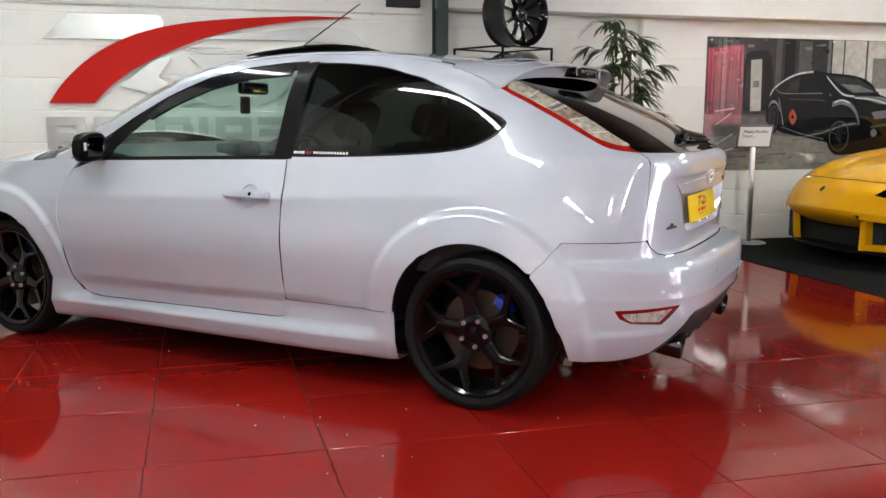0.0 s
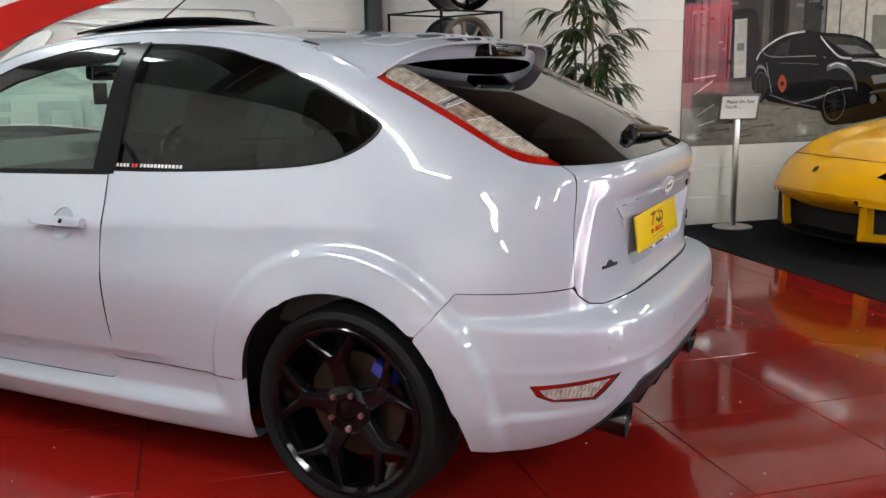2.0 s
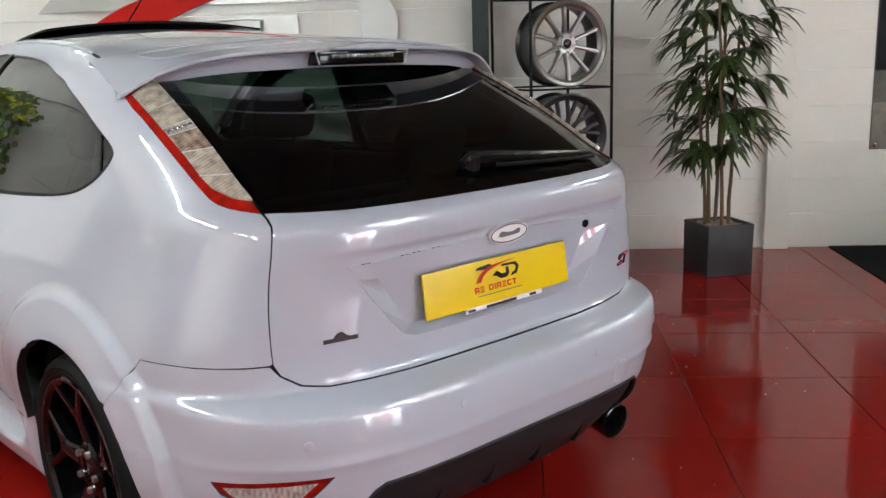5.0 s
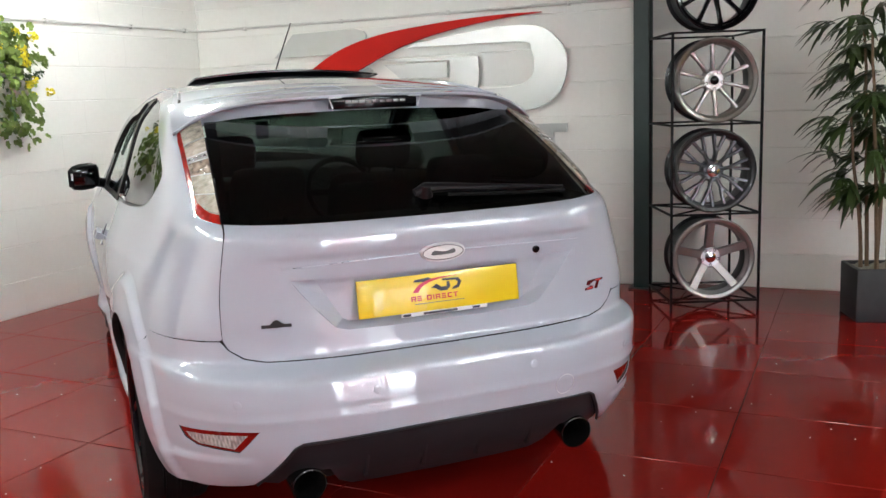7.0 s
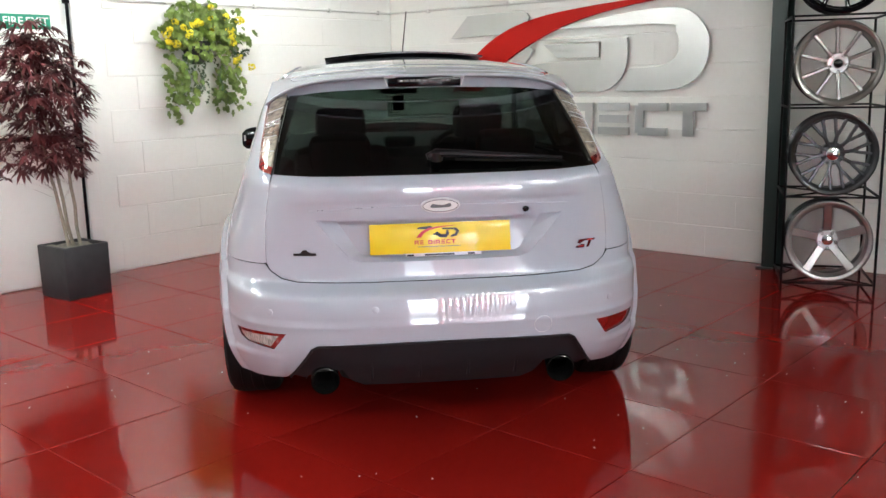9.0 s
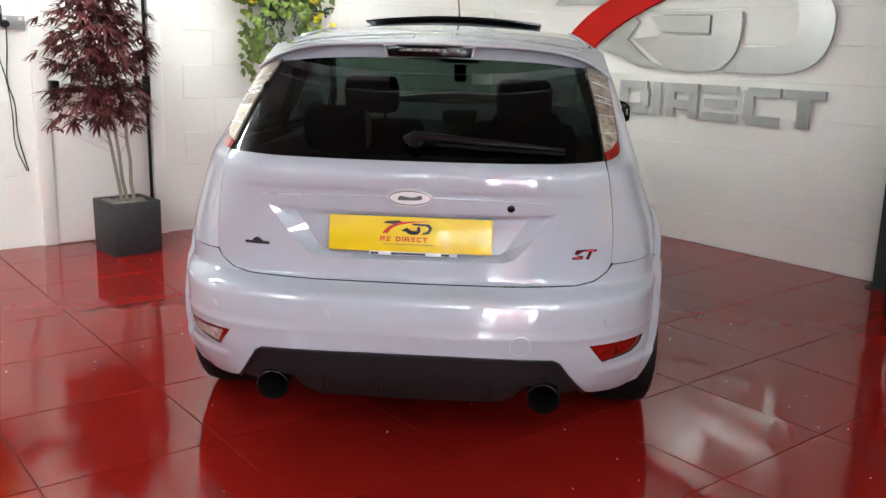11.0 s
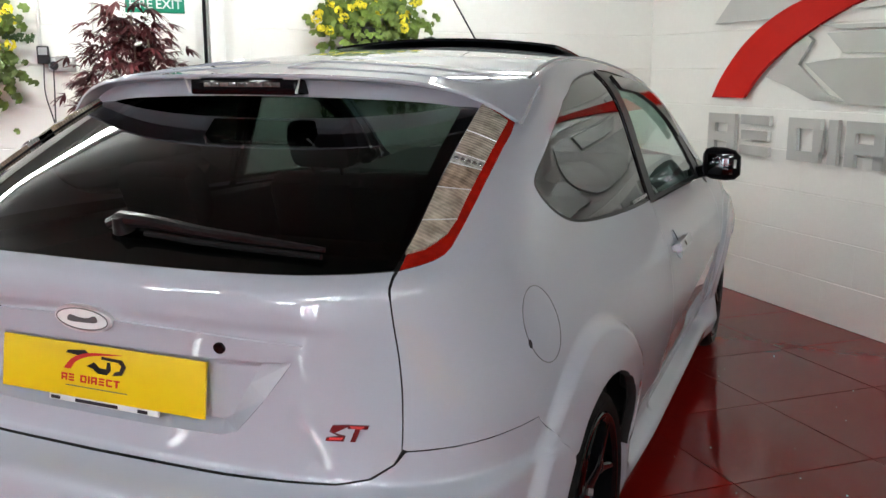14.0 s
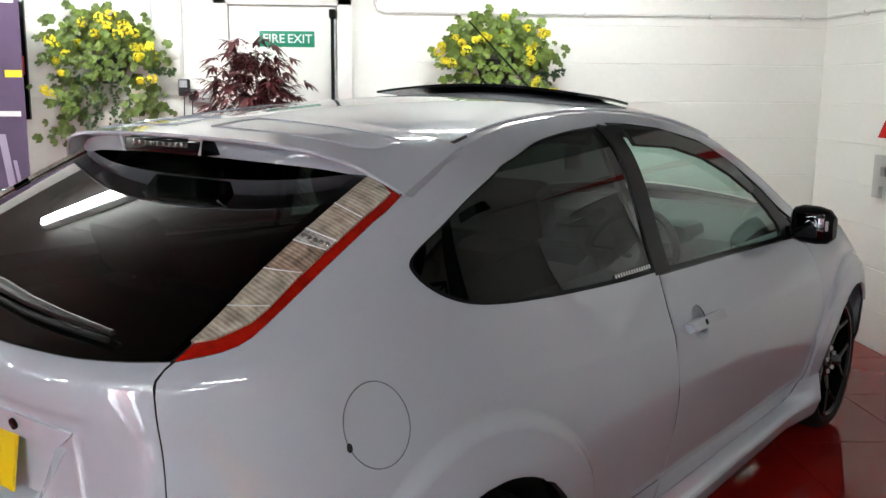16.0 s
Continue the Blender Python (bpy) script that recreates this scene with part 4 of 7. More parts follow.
floor_half = [(u_at(k, c, z), v_of(z)) for k, c, z in recess_floor]
floor_half[0], floor_half[-1] = (0.0, v_of(0.836)), (0.0, v_of(0.702))
o = panel("plate_recess", along(floor_half + floor_half[:1])[:-1], PAINT, car, step=0.03, offset=-0.034, thick=0, both=True)[0]
o.parent = tailgate
bm = bmesh.new()
for sx in (1, -1):
    ea, fb = [], []
    for (ua, va), (ub, vb) in zip(edge_half, floor_half):
        ea.append((ua, va))
        fb.append((ub, vb))
    top_row = [skin(u, z_of(v)) for u, v in ea]
    low_row = [skin(u, z_of(v)) + normal_at(max(u, 1e-4), z_of(v)) * -0.034 for u, v in fb]
    ta = [bm.verts.new((p.x * sx, p.y, p.z)) for p in top_row]
    tb = [bm.verts.new((p.x * sx, p.y, p.z)) for p in low_row]
    for i in range(len(ta) - 1):
        bm.faces.new((ta[i], ta[i + 1], tb[i + 1], tb[i]))
part("recess_wall", bm, PAINT, tailgate, smooth=False)
pane = trace([("x", 0.0, 1.003), ("x", 0.25, 1.004), ("x", 0.45, 1.006), ("x", 0.602, 1.011), ("x", 0.599, 1.05), ("x", 0.590, 1.13), ("x", 0.576, 1.21), ("x", 0.562, 1.285), ("x", 0.54, 1.325), ("x", 0.0, 1.335)])
panel("rear_window", pane, REAR_GLASS, car, step=0.04, offset=-0.002, thick=0, both=True, label="dark tinted rear window")
edge_out = trace([("x", 0.602, 1.012), ("x", 0.599, 1.05), ("x", 0.590, 1.13), ("x", 0.576, 1.21), ("x", 0.562, 1.285), ("x", 0.525, 1.285), ("x", 0.545, 1.21), ("x", 0.567, 1.13), ("x", 0.583, 1.05), ("x", 0.588, 1.012)])
panel("window_band", edge_out, BLACK_TRIM, car, step=0.03, offset=-0.004, thick=0)

# rear bumper, its black lower insert, lamps and sensors
fog = [("x", 0.576, 0.444), ("x", 0.66, 0.442), ("y", -0.550, 0.437), ("y", -0.566, 0.404), ("y", -0.60, 0.384), ("x", 0.628, 0.371)]
bumper = trace([("x", 0.0, 0.6128), ("x", 0.30, 0.6138), ("x", 0.53, 0.6188), ("x", 0.590, 0.630), ("x", 0.630, 0.658), ("x", 0.648, 0.6825), ("y", -0.50, 0.6812), ("y", -0.3562, 0.6798), ("y", -0.2578, 0.5638)]
               + arch(AX, 0.342, 138, 150, 4) + [("y", -0.335, 0.42), ("y", -0.372, 0.33), ("y", -0.390, 0.235), ("y", -0.52, 0.228), ("x", 0.66, 0.232), ("x", 0.585, 0.248), ("x", 0.545, 0.30), ("x", 0.487, 0.388), ("x", 0.465, 0.402), ("x", 0.30, 0.406), ("x", 0.0, 0.408)], 0.016)
bump_ob = panel("rear_bumper", bumper, PAINT, car, holes=[trace(fog)], step=0.013, both=True, hubs=(AX,))[0]
for o in panel("fog_lamp", trace(fog), RED_DARK, car, step=0.03, offset=-0.006, thick=0.004, label="red rear bumper lamp"):
    o.parent = bump_ob
fog_in = [("x", 0.608, 0.430), ("x", 0.66, 0.427), ("y", -0.574, 0.422), ("y", -0.588, 0.402), ("y", -0.608, 0.390), ("x", 0.640, 0.382)]
fog_lens = panel("reversing_lens", trace(fog_in, 0.05), SILVER_LENS, car, step=0.03, offset=-0.003, thick=0, label="clear reversing lens")
bpy.data.objects.remove(fog_lens[0])
fog_lens[1].parent = bump_ob
insert = trace([("x", 0.0, 0.403), ("x", 0.30, 0.401), ("x", 0.46, 0.397), ("x", 0.482, 0.384), ("x", 0.540, 0.295), ("x", 0.575, 0.245), ("x", 0.52, 0.235), ("x", 0.47, 0.29), ("x", 0.38, 0.285), ("x", 0.345, 0.225), ("x", 0.30, 0.200), ("x", 0.0, 0.196)])
panel("bumper_insert", insert, BLACK_PLASTIC, car, step=0.03, offset=-0.012, both=True, label="dark grey plastic lower bumper insert")

bm = bmesh.new()
for sx in (1, -1):
    line = []
    for x, z in ((0.0, 0.405), (0.15, 0.405), (0.30, 0.403), (0.42, 0.400), (0.463, 0.398), (0.484, 0.386), (0.515, 0.338), (0.543, 0.297), (0.575, 0.248)):
        u = u_at("x", x, z)
        q = skin(u, z) + normal_at(max(u, 1e-4), z) * 0.001
        line.append((sx * q.x, q.y, q.z))
    tube(bm, line, 0.005, 8)
part("insert_lip", bm, BLACK_PLASTIC, car)
for x in (-0.27, -0.09, 0.09, 0.27):
    bm = bmesh.new()
    u = u_at("x", abs(x), 0.32)
    y0 = skin(u, 0.32).y
    prism(bm, [(y0 + 0.05, 0.338), (y0 + 0.016, 0.336), (y0 + 0.013, 0.320), (y0 + 0.052, 0.245), (y0 + 0.10, 0.240)], x - 0.005, x + 0.005, Matrix(((0, 0, 1, 0), (1, 0, 0, 0), (0, 1, 0, 0), (0, 0, 0, 1))), 0.002)
    part("insert_fin", bm, BLACK_PLASTIC, car)

# doors, sills, front wings
door = trace([("y", 0.885, 0.34), ("y", 0.890, 0.30), ("y", 0.900, 0.285), ("y", 0.94, 0.272), ("y", 1.40, 0.268), ("y", 2.02, 0.262), ("y", 2.11, 0.275), ("y", 2.17, 0.34), ("y", 2.205, 0.50), ("y", 2.225, 0.68), ("y", 2.205, 0.80), ("y", 2.15, 0.885),
              ("y", 2.02, 0.925), ("y", 1.90, 0.930), ("y", 1.40, 0.945), ("y", 0.888, 0.957), ("y", 0.873, 0.80), ("y", 0.874, 0.55)])
bowl = [("y", 1.045 + 0.050 * math.cos(a), 0.802 + 0.047 * math.sin(a)) for a in np.linspace(0, 2 * math.pi, 25)[:-1]]
doors = panel("door", door, PAINT, car, holes=[trace(bowl)], step=0.016, thick=0.026)
# side skirts: an upward ledge below the door, a crest and an inward lower face, sweeping up to the arches
skirt_top = table((0.36, 0.897, 0.899, 0.912, 0.95, 1.40, 2.03, 2.12, 2.174, 2.18), (0.357, 0.357, 0.300, 0.280, 0.268, 0.264, 0.258, 0.271, 0.335, 0.347))
SKIRT_Y = sorted(set(list(np.linspace(0.342, 0.52, 13)) + list(np.linspace(0.52, 2.14, 34)) + [0.897, 0.899, 0.906, 0.912, 0.93, 0.95] + list(np.linspace(2.14, 2.292, 12))))
for sx in (1, -1):
    V, F = [], []
    for y in SKIRT_Y:
        zt = skirt_top(y)
        base = half_width(0.275) * (1 - 0.06 * sm((0.9 - y) / 1.4)) - 0.036 * (1 - sm((y - 2.0) / 0.4))
        e = max(1 - sm((y - 0.39) / 0.13), sm((y - 2.14) / 0.12))
        p0 = Vector((skin(u_at("y", y, zt), zt).x - 0.002, zt))
        crest = Vector((base + 0.046, 0.232))
        zc = min(zt - 0.002, 0.268)
        p1 = Vector((base - 0.004, zc)).lerp(p0.lerp(crest, 0.6), e)
        shelf = Vector((base + 0.036, 0.243)).lerp(p0.lerp(crest, 0.85), e)
        sec = [p0, p0.lerp(p1, 0.85), p1.lerp(shelf, 0.15), p1.lerp(shelf, 0.6), shelf, crest, Vector((base + 0.043, 0.222)), Vector((base + 0.028, 0.175)), Vector((base + 0.020, 0.158)), Vector((base + 0.008, 0.150)), Vector((base - 0.08, 0.150))]
        tuck = 0.02 * max(0, (0.362 - y) / 0.02) if y < 0.362 else 0.0
        V += [Vector((sx * (q.x - tuck), y, q.y)) for q in sec]
    k = 11
    for i in range(len(SKIRT_Y) - 1):
        for j in range(k - 1):
            f = (i * k + j, i * k + j + 1, (i + 1) * k + j + 1, (i + 1) * k + j)
            F.append(f if sx == -1 else f[::-1])
    mesh_object("side_skirt", V, F, PAINT, car, "", True)
for sx in (1, -1):
    bm = bmesh.new()
    line = []
    for y in np.linspace(0.372, 0.874, 14):
        q = skin(u_at("y", y, 0.3565), 0.3565)
        line.append((sx * (q.x + 0.0002), q.y, q.z))
    tube(bm, line, 0.0016, 5)
    part("skirt_gap", bm, GAP, car)
wing = trace([("y", 2.2095, 0.50), ("y", 2.2295, 0.68), ("y", 2.2095, 0.80), ("y", 2.156, 0.889), ("y", 2.12, 0.93)] + [("y", y, rail_top(y)) for y in np.linspace(2.20, 3.0, 9)]
             + [("y", 3.10, 0.70), ("y", 3.02, 0.60)] + arch(WB, 0.342, 40, 172, 18) + [("y", 2.29, 0.342), ("y", 2.176, 0.340)])
panel("front_wing", wing, PAINT, car, step=0.018, hubs=(WB,), rim_mat=PAINT)
nose = trace([("y", 3.015, 0.595), ("y", 3.10, 0.695), ("y", 3.12, 0.76), ("y", 3.30, 0.70), ("y", 3.45, 0.66), ("y", 3.52, 0.60), ("y", 3.52, 0.25), ("y", 3.30, 0.2), ("y", 3.05, 0.22), ("y", 3.0, 0.36)])
panel("front_bumper", nose, PAINT, car, step=0.05)

# frame of the door window: black surround, clear pane
dw_out = [("y", 0.905, 0.962), ("y", 1.40, 0.950), ("y", 1.90, 0.936), ("y", 2.08, 0.935), ("y", 2.02, 1.00), ("y", 1.92, 1.072), ("y", 1.78, 1.150), ("y", 1.60, 1.238), ("y", 1.40, 1.314), ("y", 1.20, 1.354), ("y", 1.03, 1.372), ("y", 0.875, 1.378), ("y", 0.885, 1.2)]
dw_in = [("y", 0.952, 0.974), ("y", 1.40, 0.962), ("y", 1.82, 0.950), ("y", 1.915, 0.951), ("y", 1.925, 0.975), ("y", 1.855, 1.048), ("y", 1.74, 1.128), ("y", 1.57, 1.212), ("y", 1.38, 1.284), ("y", 1.18, 1.328), ("y", 0.925, 1.348), ("y", 0.940, 1.15)]
panel("window_frame", trace(dw_out), BLACK_TRIM, car, holes=[trace(dw_in)], step=0.03, offset=-0.003, thick=0.01)
panel("door_window", trace(dw_in), CLEAR_GLASS, car, step=0.06, offset=-0.010, thick=0, label="clear greenish door window")
pil = trace([("y", 0.862, 0.960), ("y", 0.955, 0.960), ("y", 0.942, 1.2), ("y", 0.922, 1.366), ("y", 0.842, 1.376), ("y", 0.858, 1.15)])
panel("door_pillar_trim", pil, BLACK_TRIM, car, step=0.03, offset=0.002, thick=0.006)
visor = trace([("y", 0.950, 1.312), ("y", 1.18, 1.296), ("y", 1.38, 1.252), ("y", 1.56, 1.187), ("y", 1.70, 1.118), ("y", 1.735, 1.130), ("y", 1.60, 1.222), ("y", 1.40, 1.298), ("y", 1.20, 1.340), ("y", 0.945, 1.352)])
panel("wind_deflector", visor, BLACK_GLOSS, car, step=0.03, offset=0.014, thick=0.012, label="smoked gloss wind deflector over the window")
apil = trace([("y", 0.897, 1.381)] + [("y", y, rail_top(y)) for y in np.linspace(0.897, 2.12, 20)] + [("y", 2.09, 0.985), ("y", 1.95, 1.058), ("y", 1.80, 1.146), ("y", 1.62, 1.236), ("y", 1.42, 1.315), ("y", 1.20, 1.360), ("y", 1.03, 1.376)])
panel("roof_rail", apil, PAINT, car, step=0.03)
tri_q = trace([("y", 2.085, 0.935), ("y", 2.20, 0.925), ("y", 2.10, 1.0), ("y", 2.03, 1.0)])
panel("quarter_trim", tri_q, BLACK_GLOSS, car, step=0.03)

# dark sheets added behind the panels, standing in for the shade in their gaps
shell = trace([("y", 0.36, 0.34), ("y", 2.29, 0.30)] + arch(WB, 0.35, 172, 40, 14) + [("y", 3.2, 0.70), ("y", 2.9, 0.83), ("y", 2.2, 0.92), ("y", 0.90, 0.952), ("y", 0.0, 0.99), ("y", -0.50, 1.0), ("x", 0.60, 1.0), ("x", 0.60, 0.62), ("y", -0.45, 0.60)] + arch(AX, 0.35, 134, 12, 14))
panel("inner_shell", shell, GAP, car, step=0.06, offset=-0.030, thick=0)
shell2 = trace([("x", 0.0, 0.59), ("x", 0.66, 0.60), ("y", -0.45, 0.66), ("y", -0.45, 0.72), ("x", 0.66, 0.72), ("x", 0.66, 1.0), ("x", 0.60, 1.02), ("x", 0.57, 1.02), ("x", 0.60, 0.9), ("x", 0.62, 0.70), ("x", 0.58, 0.64), ("x", 0.0, 0.63)])
panel("gap_shell", shell2, GAP, car, step=0.05, offset=-0.022, thick=0, both=True)


# roof, windscreen and bonnet: one lofted sheet between the rails
def top(y, s):
    z0, zc = rail_top(y), max(roof_mid(y), rail_top(y) + 0.01)
    e = skin(u_at("y", y, z0), z0)
    e2 = skin(u_at("y", y, z0 - 0.02), z0 - 0.02)
    d = (e - e2) / 0.02
    k = min(0.35 * (zc - z0), 0.6 * e.x / max(abs(d.x), 0.2))
    p0, p1, p2, p3 = np.array((e.x, z0)), np.array((e.x + d.x * k, z0 + k)), np.array((e.x * 0.42, zc)), np.array((0.0, zc))
    t = 1 - abs(s)
    q = p0 * (1 - t) ** 3 + 3 * p1 * t * (1 - t) ** 2 + 3 * p2 * t * t * (1 - t) + p3 * t ** 3
    return Vector((q[0] * (1 if s >= 0 else -1), y, q[1]))


def loft(name, y0, y1, material, s_max=1.0, ny=30, ns=28, label="", lift=0.0, s_min=None):
    ys, ss = np.linspace(y0, y1, ny), np.linspace(-s_max if s_min is None else s_min, s_max, ns)
    V = [top(y, s) for y in ys for s in ss]
    F = [(i * ns + j, i * ns + j + 1, (i + 1) * ns + j + 1, (i + 1) * ns + j) for i in range(ny - 1) for j in range(ns - 1)]
    ob = mesh_object(name, [v + Vector((0, 0, lift)) for v in V], F, material, car, label, True)
    return ob


roof_end = 1.62
loft("roof", -0.035, roof_end, PAINT, 1.0, 44, 36)
loft("windscreen", roof_end + 0.006, 2.44, SCREEN_GLASS, 0.93, 20, 24, label="greenish clear windscreen")
for s0, s1 in ((0.93, 1.0), (-1.0, -0.93)):
    loft("windscreen_pillar", roof_end, 2.30, PAINT, s1, 20, 5, s_min=s0)
loft("bonnet", 2.46, 3.45, PAINT, 1.0, 24, 24)

# roof seam strips, tilted glass sunroof and aerial
for sx in (1, -1):
    bm = bmesh.new()
    tube(bm, [top(y, 0.86 * sx) + Vector((0, 0, 0.0)) for y in np.linspace(0.25, 1.55, 26)], 0.0065, 8)
    part("roof_seam", bm, PAINT, car)
    bm = bmesh.new()
    tube(bm, [top(y, 0.86 * sx) + Vector((0, 0, -0.001)) for y in np.linspace(0.19, 0.252, 5)], 0.0055, 6)
    part("seam_end", bm, GAP, car)
bm = bmesh.new()
n = 14
rows = []
for i, y in enumerate(np.linspace(1.06, 1.40, 8)):
    f = i / 7
    for lay in (0, 1):
        rows.append([bm.verts.new(top(y, 0.0) + Vector((x, 0, 0.034 * (1 - f) - 0.003 - 0.028 * (x / 0.43) ** 2 - lay * 0.008))) for x in np.linspace(-0.43, 0.43, n)])
for i in range(7):
    for j in range(n - 1):
        bm.faces.new((rows[2 * i][j], rows[2 * i][j + 1], rows[2 * i + 2][j + 1], rows[2 * i + 2][j]))
        bm.faces.new((rows[2 * i + 1][j], rows[2 * i + 3][j], rows[2 * i + 3][j + 1], rows[2 * i + 1][j + 1]))
    for j in (0, n - 1):
        bm.faces.new((rows[2 * i][j], rows[2 * i + 2][j], rows[2 * i + 3][j], rows[2 * i + 1][j]))
for i in (0, 7):
    for j in range(n - 1):
        bm.faces.new((rows[2 * i][j], rows[2 * i][j + 1], rows[2 * i + 1][j + 1], rows[2 * i + 1][j]))
part("sunroof", bm, BLACK_GLOSS, car, "tilted black glass sunroof panel")
bm = bmesh.new()
cyl(bm, (0.01, 1.445, 1.462), (0.01, 1.425, 1.480), 0.012, 0.008)
tube(bm, [(0.01, 1.43, 1.476), (0.012, 1.23, 1.59), (0.014, 1.035, 1.698)], [0.0035, 0.003, 0.0025], 6)
part("aerial", bm, BLACK_TRIM, car)

# roof spoiler
bm = bmesh.new()
ns, prof = 41, []
for s in np.linspace(-1, 1, ns):
    a = abs(s)
    f = top(0.172, s * 0.985) + Vector((0.015 * s * a ** 8, 0, 0.009))
    r = Vector(((0.655 + 0.022 * a ** 6) * s * (1 - 0.02 * a), -0.176 + 0.135 * a ** 3.4, 1.360 - 0.024 * a ** 2 - 0.082 * a ** 7))
    ring_pts = [f + Vector((0, 0.002, -0.012)), f]
    for t in (0.25, 0.5, 0.75, 0.93):
        p = f.lerp(r, t)
        p.z += 0.005 * math.sin(math.pi * t) * (1 - 0.5 * a ** 4)
        ring_pts.append(p)
    ring_pts += [r + Vector((0, 0, 0.002)), r + Vector((0, 0.001, -0.004)), r + Vector((-0.004 * s, 0.046, -0.012)), r + Vector((-0.005 * s, 0.050, -0.018)), r + Vector((-0.008 * s, 0.066, -0.018 - 0.034 * (1 - a ** 5))), r + Vector((-0.03 * s, 0.12, -0.020 - 0.032 * (1 - a ** 5))), f + Vector((-0.03 * s, -0.03, -0.030))]
    prof.append([bm.verts.new(p) for p in ring_pts])
for a, b in zip(prof, prof[1:]):
    for k in range(len(a)):
        kk = (k + 1) % len(a)
        # underside faces turn gloss black: the dark reflection there is put into the material
        bm.faces.new((a[k], b[k], b[kk], a[kk])).material_index = 1 if k >= len(a) - 3 else 0
bm.faces.new(prof[0])
bm.faces.new(prof[-1][::-1])
spoiler = part("roof_spoiler", bm, PAINT, car, angle=32)
spoiler.data.materials.append(BLACK_GLOSS)
bm = bmesh.new()
for sx in (1, -1):
    tube(bm, [top(0.176, sx * q) + Vector((sx * 0.012 * q ** 8, 0.002, 0.0035)) for q in np.linspace(0.0, 0.985, 24)], 0.0022, 5)
part("spoiler_gap", bm, GAP, spoiler)
for sx in (1, -1):
    loop = []
    for s, t in [(0.10 + 0.06 * k, 0.30) for k in range(12)] + [(0.80, 0.38), (0.80, 0.62)] + [(0.76 - 0.06 * k, 0.70) for k in range(12)]:
        f = top(0.172, s * sx * 0.985) + Vector((0, 0, 0.009))
        r = Vector(((0.655 + 0.022 * s ** 6) * s * sx * (1 - 0.02 * s), -0.176 + 0.135 * s ** 3.4, 1.360 - 0.024 * s ** 2 - 0.082 * s ** 7))
        p = f.lerp(r, t)
        p.z += 0.005 * math.sin(math.pi * t) * (1 - 0.5 * s ** 4)
        loop.append(p)
    bm = bmesh.new()
    tube(bm, loop, 0.0032, 6, True)
    part("spoiler_ridge", bm, PAINT, spoiler)
bm = bmesh.new()
tube(bm, [Vector(((0.655 + 0.022 * abs(s) ** 6) * s * (1 - 0.02 * abs(s)), -0.174 + 0.135 * abs(s) ** 3.4, 1.3570 - 0.024 * s * s - 0.082 * abs(s) ** 7)) for s in np.linspace(-0.99, 0.99, 45)], 0.0045, 8)
part("spoiler_lip", bm, PAINT, spoiler)
bm = bmesh.new()
box(bm, (-0.152, -0.172, 1.312), (0.152, -0.09, 1.352), 0.005)
brake = part("brake_light", bm, BLACK_GLOSS, spoiler, "black high-level brake light housing")
for sx in (1, -1):
    bm = bmesh.new()
    tube(bm, [(sx * 0.153, -0.172, 1.316), (sx * 0.165, -0.174, 1.350), (sx * 0.12, -0.174, 1.352)], 0.0035, 6)
    part("brake_light_surround", bm, SATIN, brake, "pale surround of the brake light")
for i in range(9):
    x = -0.098 + 0.0245 * i
    bm = bmesh.new()
    box(bm, (x - 0.0115, -0.1755, 1.330), (x + 0.0115, -0.164, 1.342), 0.002)
    part("brake_lens", bm, SMOKED_LENS, brake)

# rear wiper
bm = bmesh.new()


def on_glass(x, z, d):
    u = u_at("x", abs(x), z)
    n = normal_at(u, z)
    p = skin(u, z) + n * d
    return Vector((p.x if x >= 0 else -p.x, p.y, p.z))


pts = [on_glass(x, z, d) for x, z, d in ((-0.035, 1.048, 0.012), (0.0, 1.052, 0.022), (0.08, 1.050, 0.022), (0.20, 1.043, 0.019), (0.33, 1.038, 0.017), (0.475, 1.031, 0.013))]
tube(bm, pts, [0.011, 0.017, 0.014, 0.012, 0.009, 0.005], 10)
wiper = part("rear_wiper", bm, WIPER_BLACK, car)
bm = bmesh.new()
tube(bm, [on_glass(x, z, 0.008) for x, z in ((0.07, 1.040), (0.20, 1.034), (0.33, 1.030), (0.475, 1.024))], 0.006, 6)
part("wiper_blade", bm, RUBBER, wiper)
bm = bmesh.new()
cyl(bm, on_glass(0, 1.05, 0.0), on_glass(0, 1.05, 0.034), 0.027, 0.016, 24)
part("wiper_boss", bm, WIPER_BLACK, wiper)

# number plate with the dealer's plain mark
plate_m = Matrix.Translation((0, -0.697, 0.769)) @ Matrix.Rotation(radians(90 - 8), 4, "X")
bm = bmesh.new()
prism(bm, [(-0.26, -0.0555), (0.26, -0.0555), (0.26, 0.0555), (-0.26, 0.0555)], -0.006, 0.0, plate_m, 0.002)
plate = part("number_plate", bm, PLATE_YELLOW, tailgate, "yellow show plate with a dealer mark")


def flat(name, outline, z, material, parent, m):
    bm = bmesh.new()
    prism(bm, outline, z - 0.0006, z, m)
    return part(name, bm, material, parent, smooth=False)


# mark on the plate: dark letter shapes, a red sweep, a red bar of lettering
flat("mark", [(-0.080, 0.040), (-0.036, 0.044), (-0.022, 0.036), (-0.030, 0.030), (-0.086, 0.034)], 0.0012, INK, plate, plate_m)
flat("mark", [(-0.030, 0.012), (-0.012, 0.022), (-0.006, 0.018), (-0.012, 0.006), (0.0, 0.000), (0.022, 0.000), (0.032, 0.010), (0.030, 0.026), (0.022, 0.026), (0.020, 0.012), (-0.008, 0.012)], 0.0012, INK, plate, plate_m)
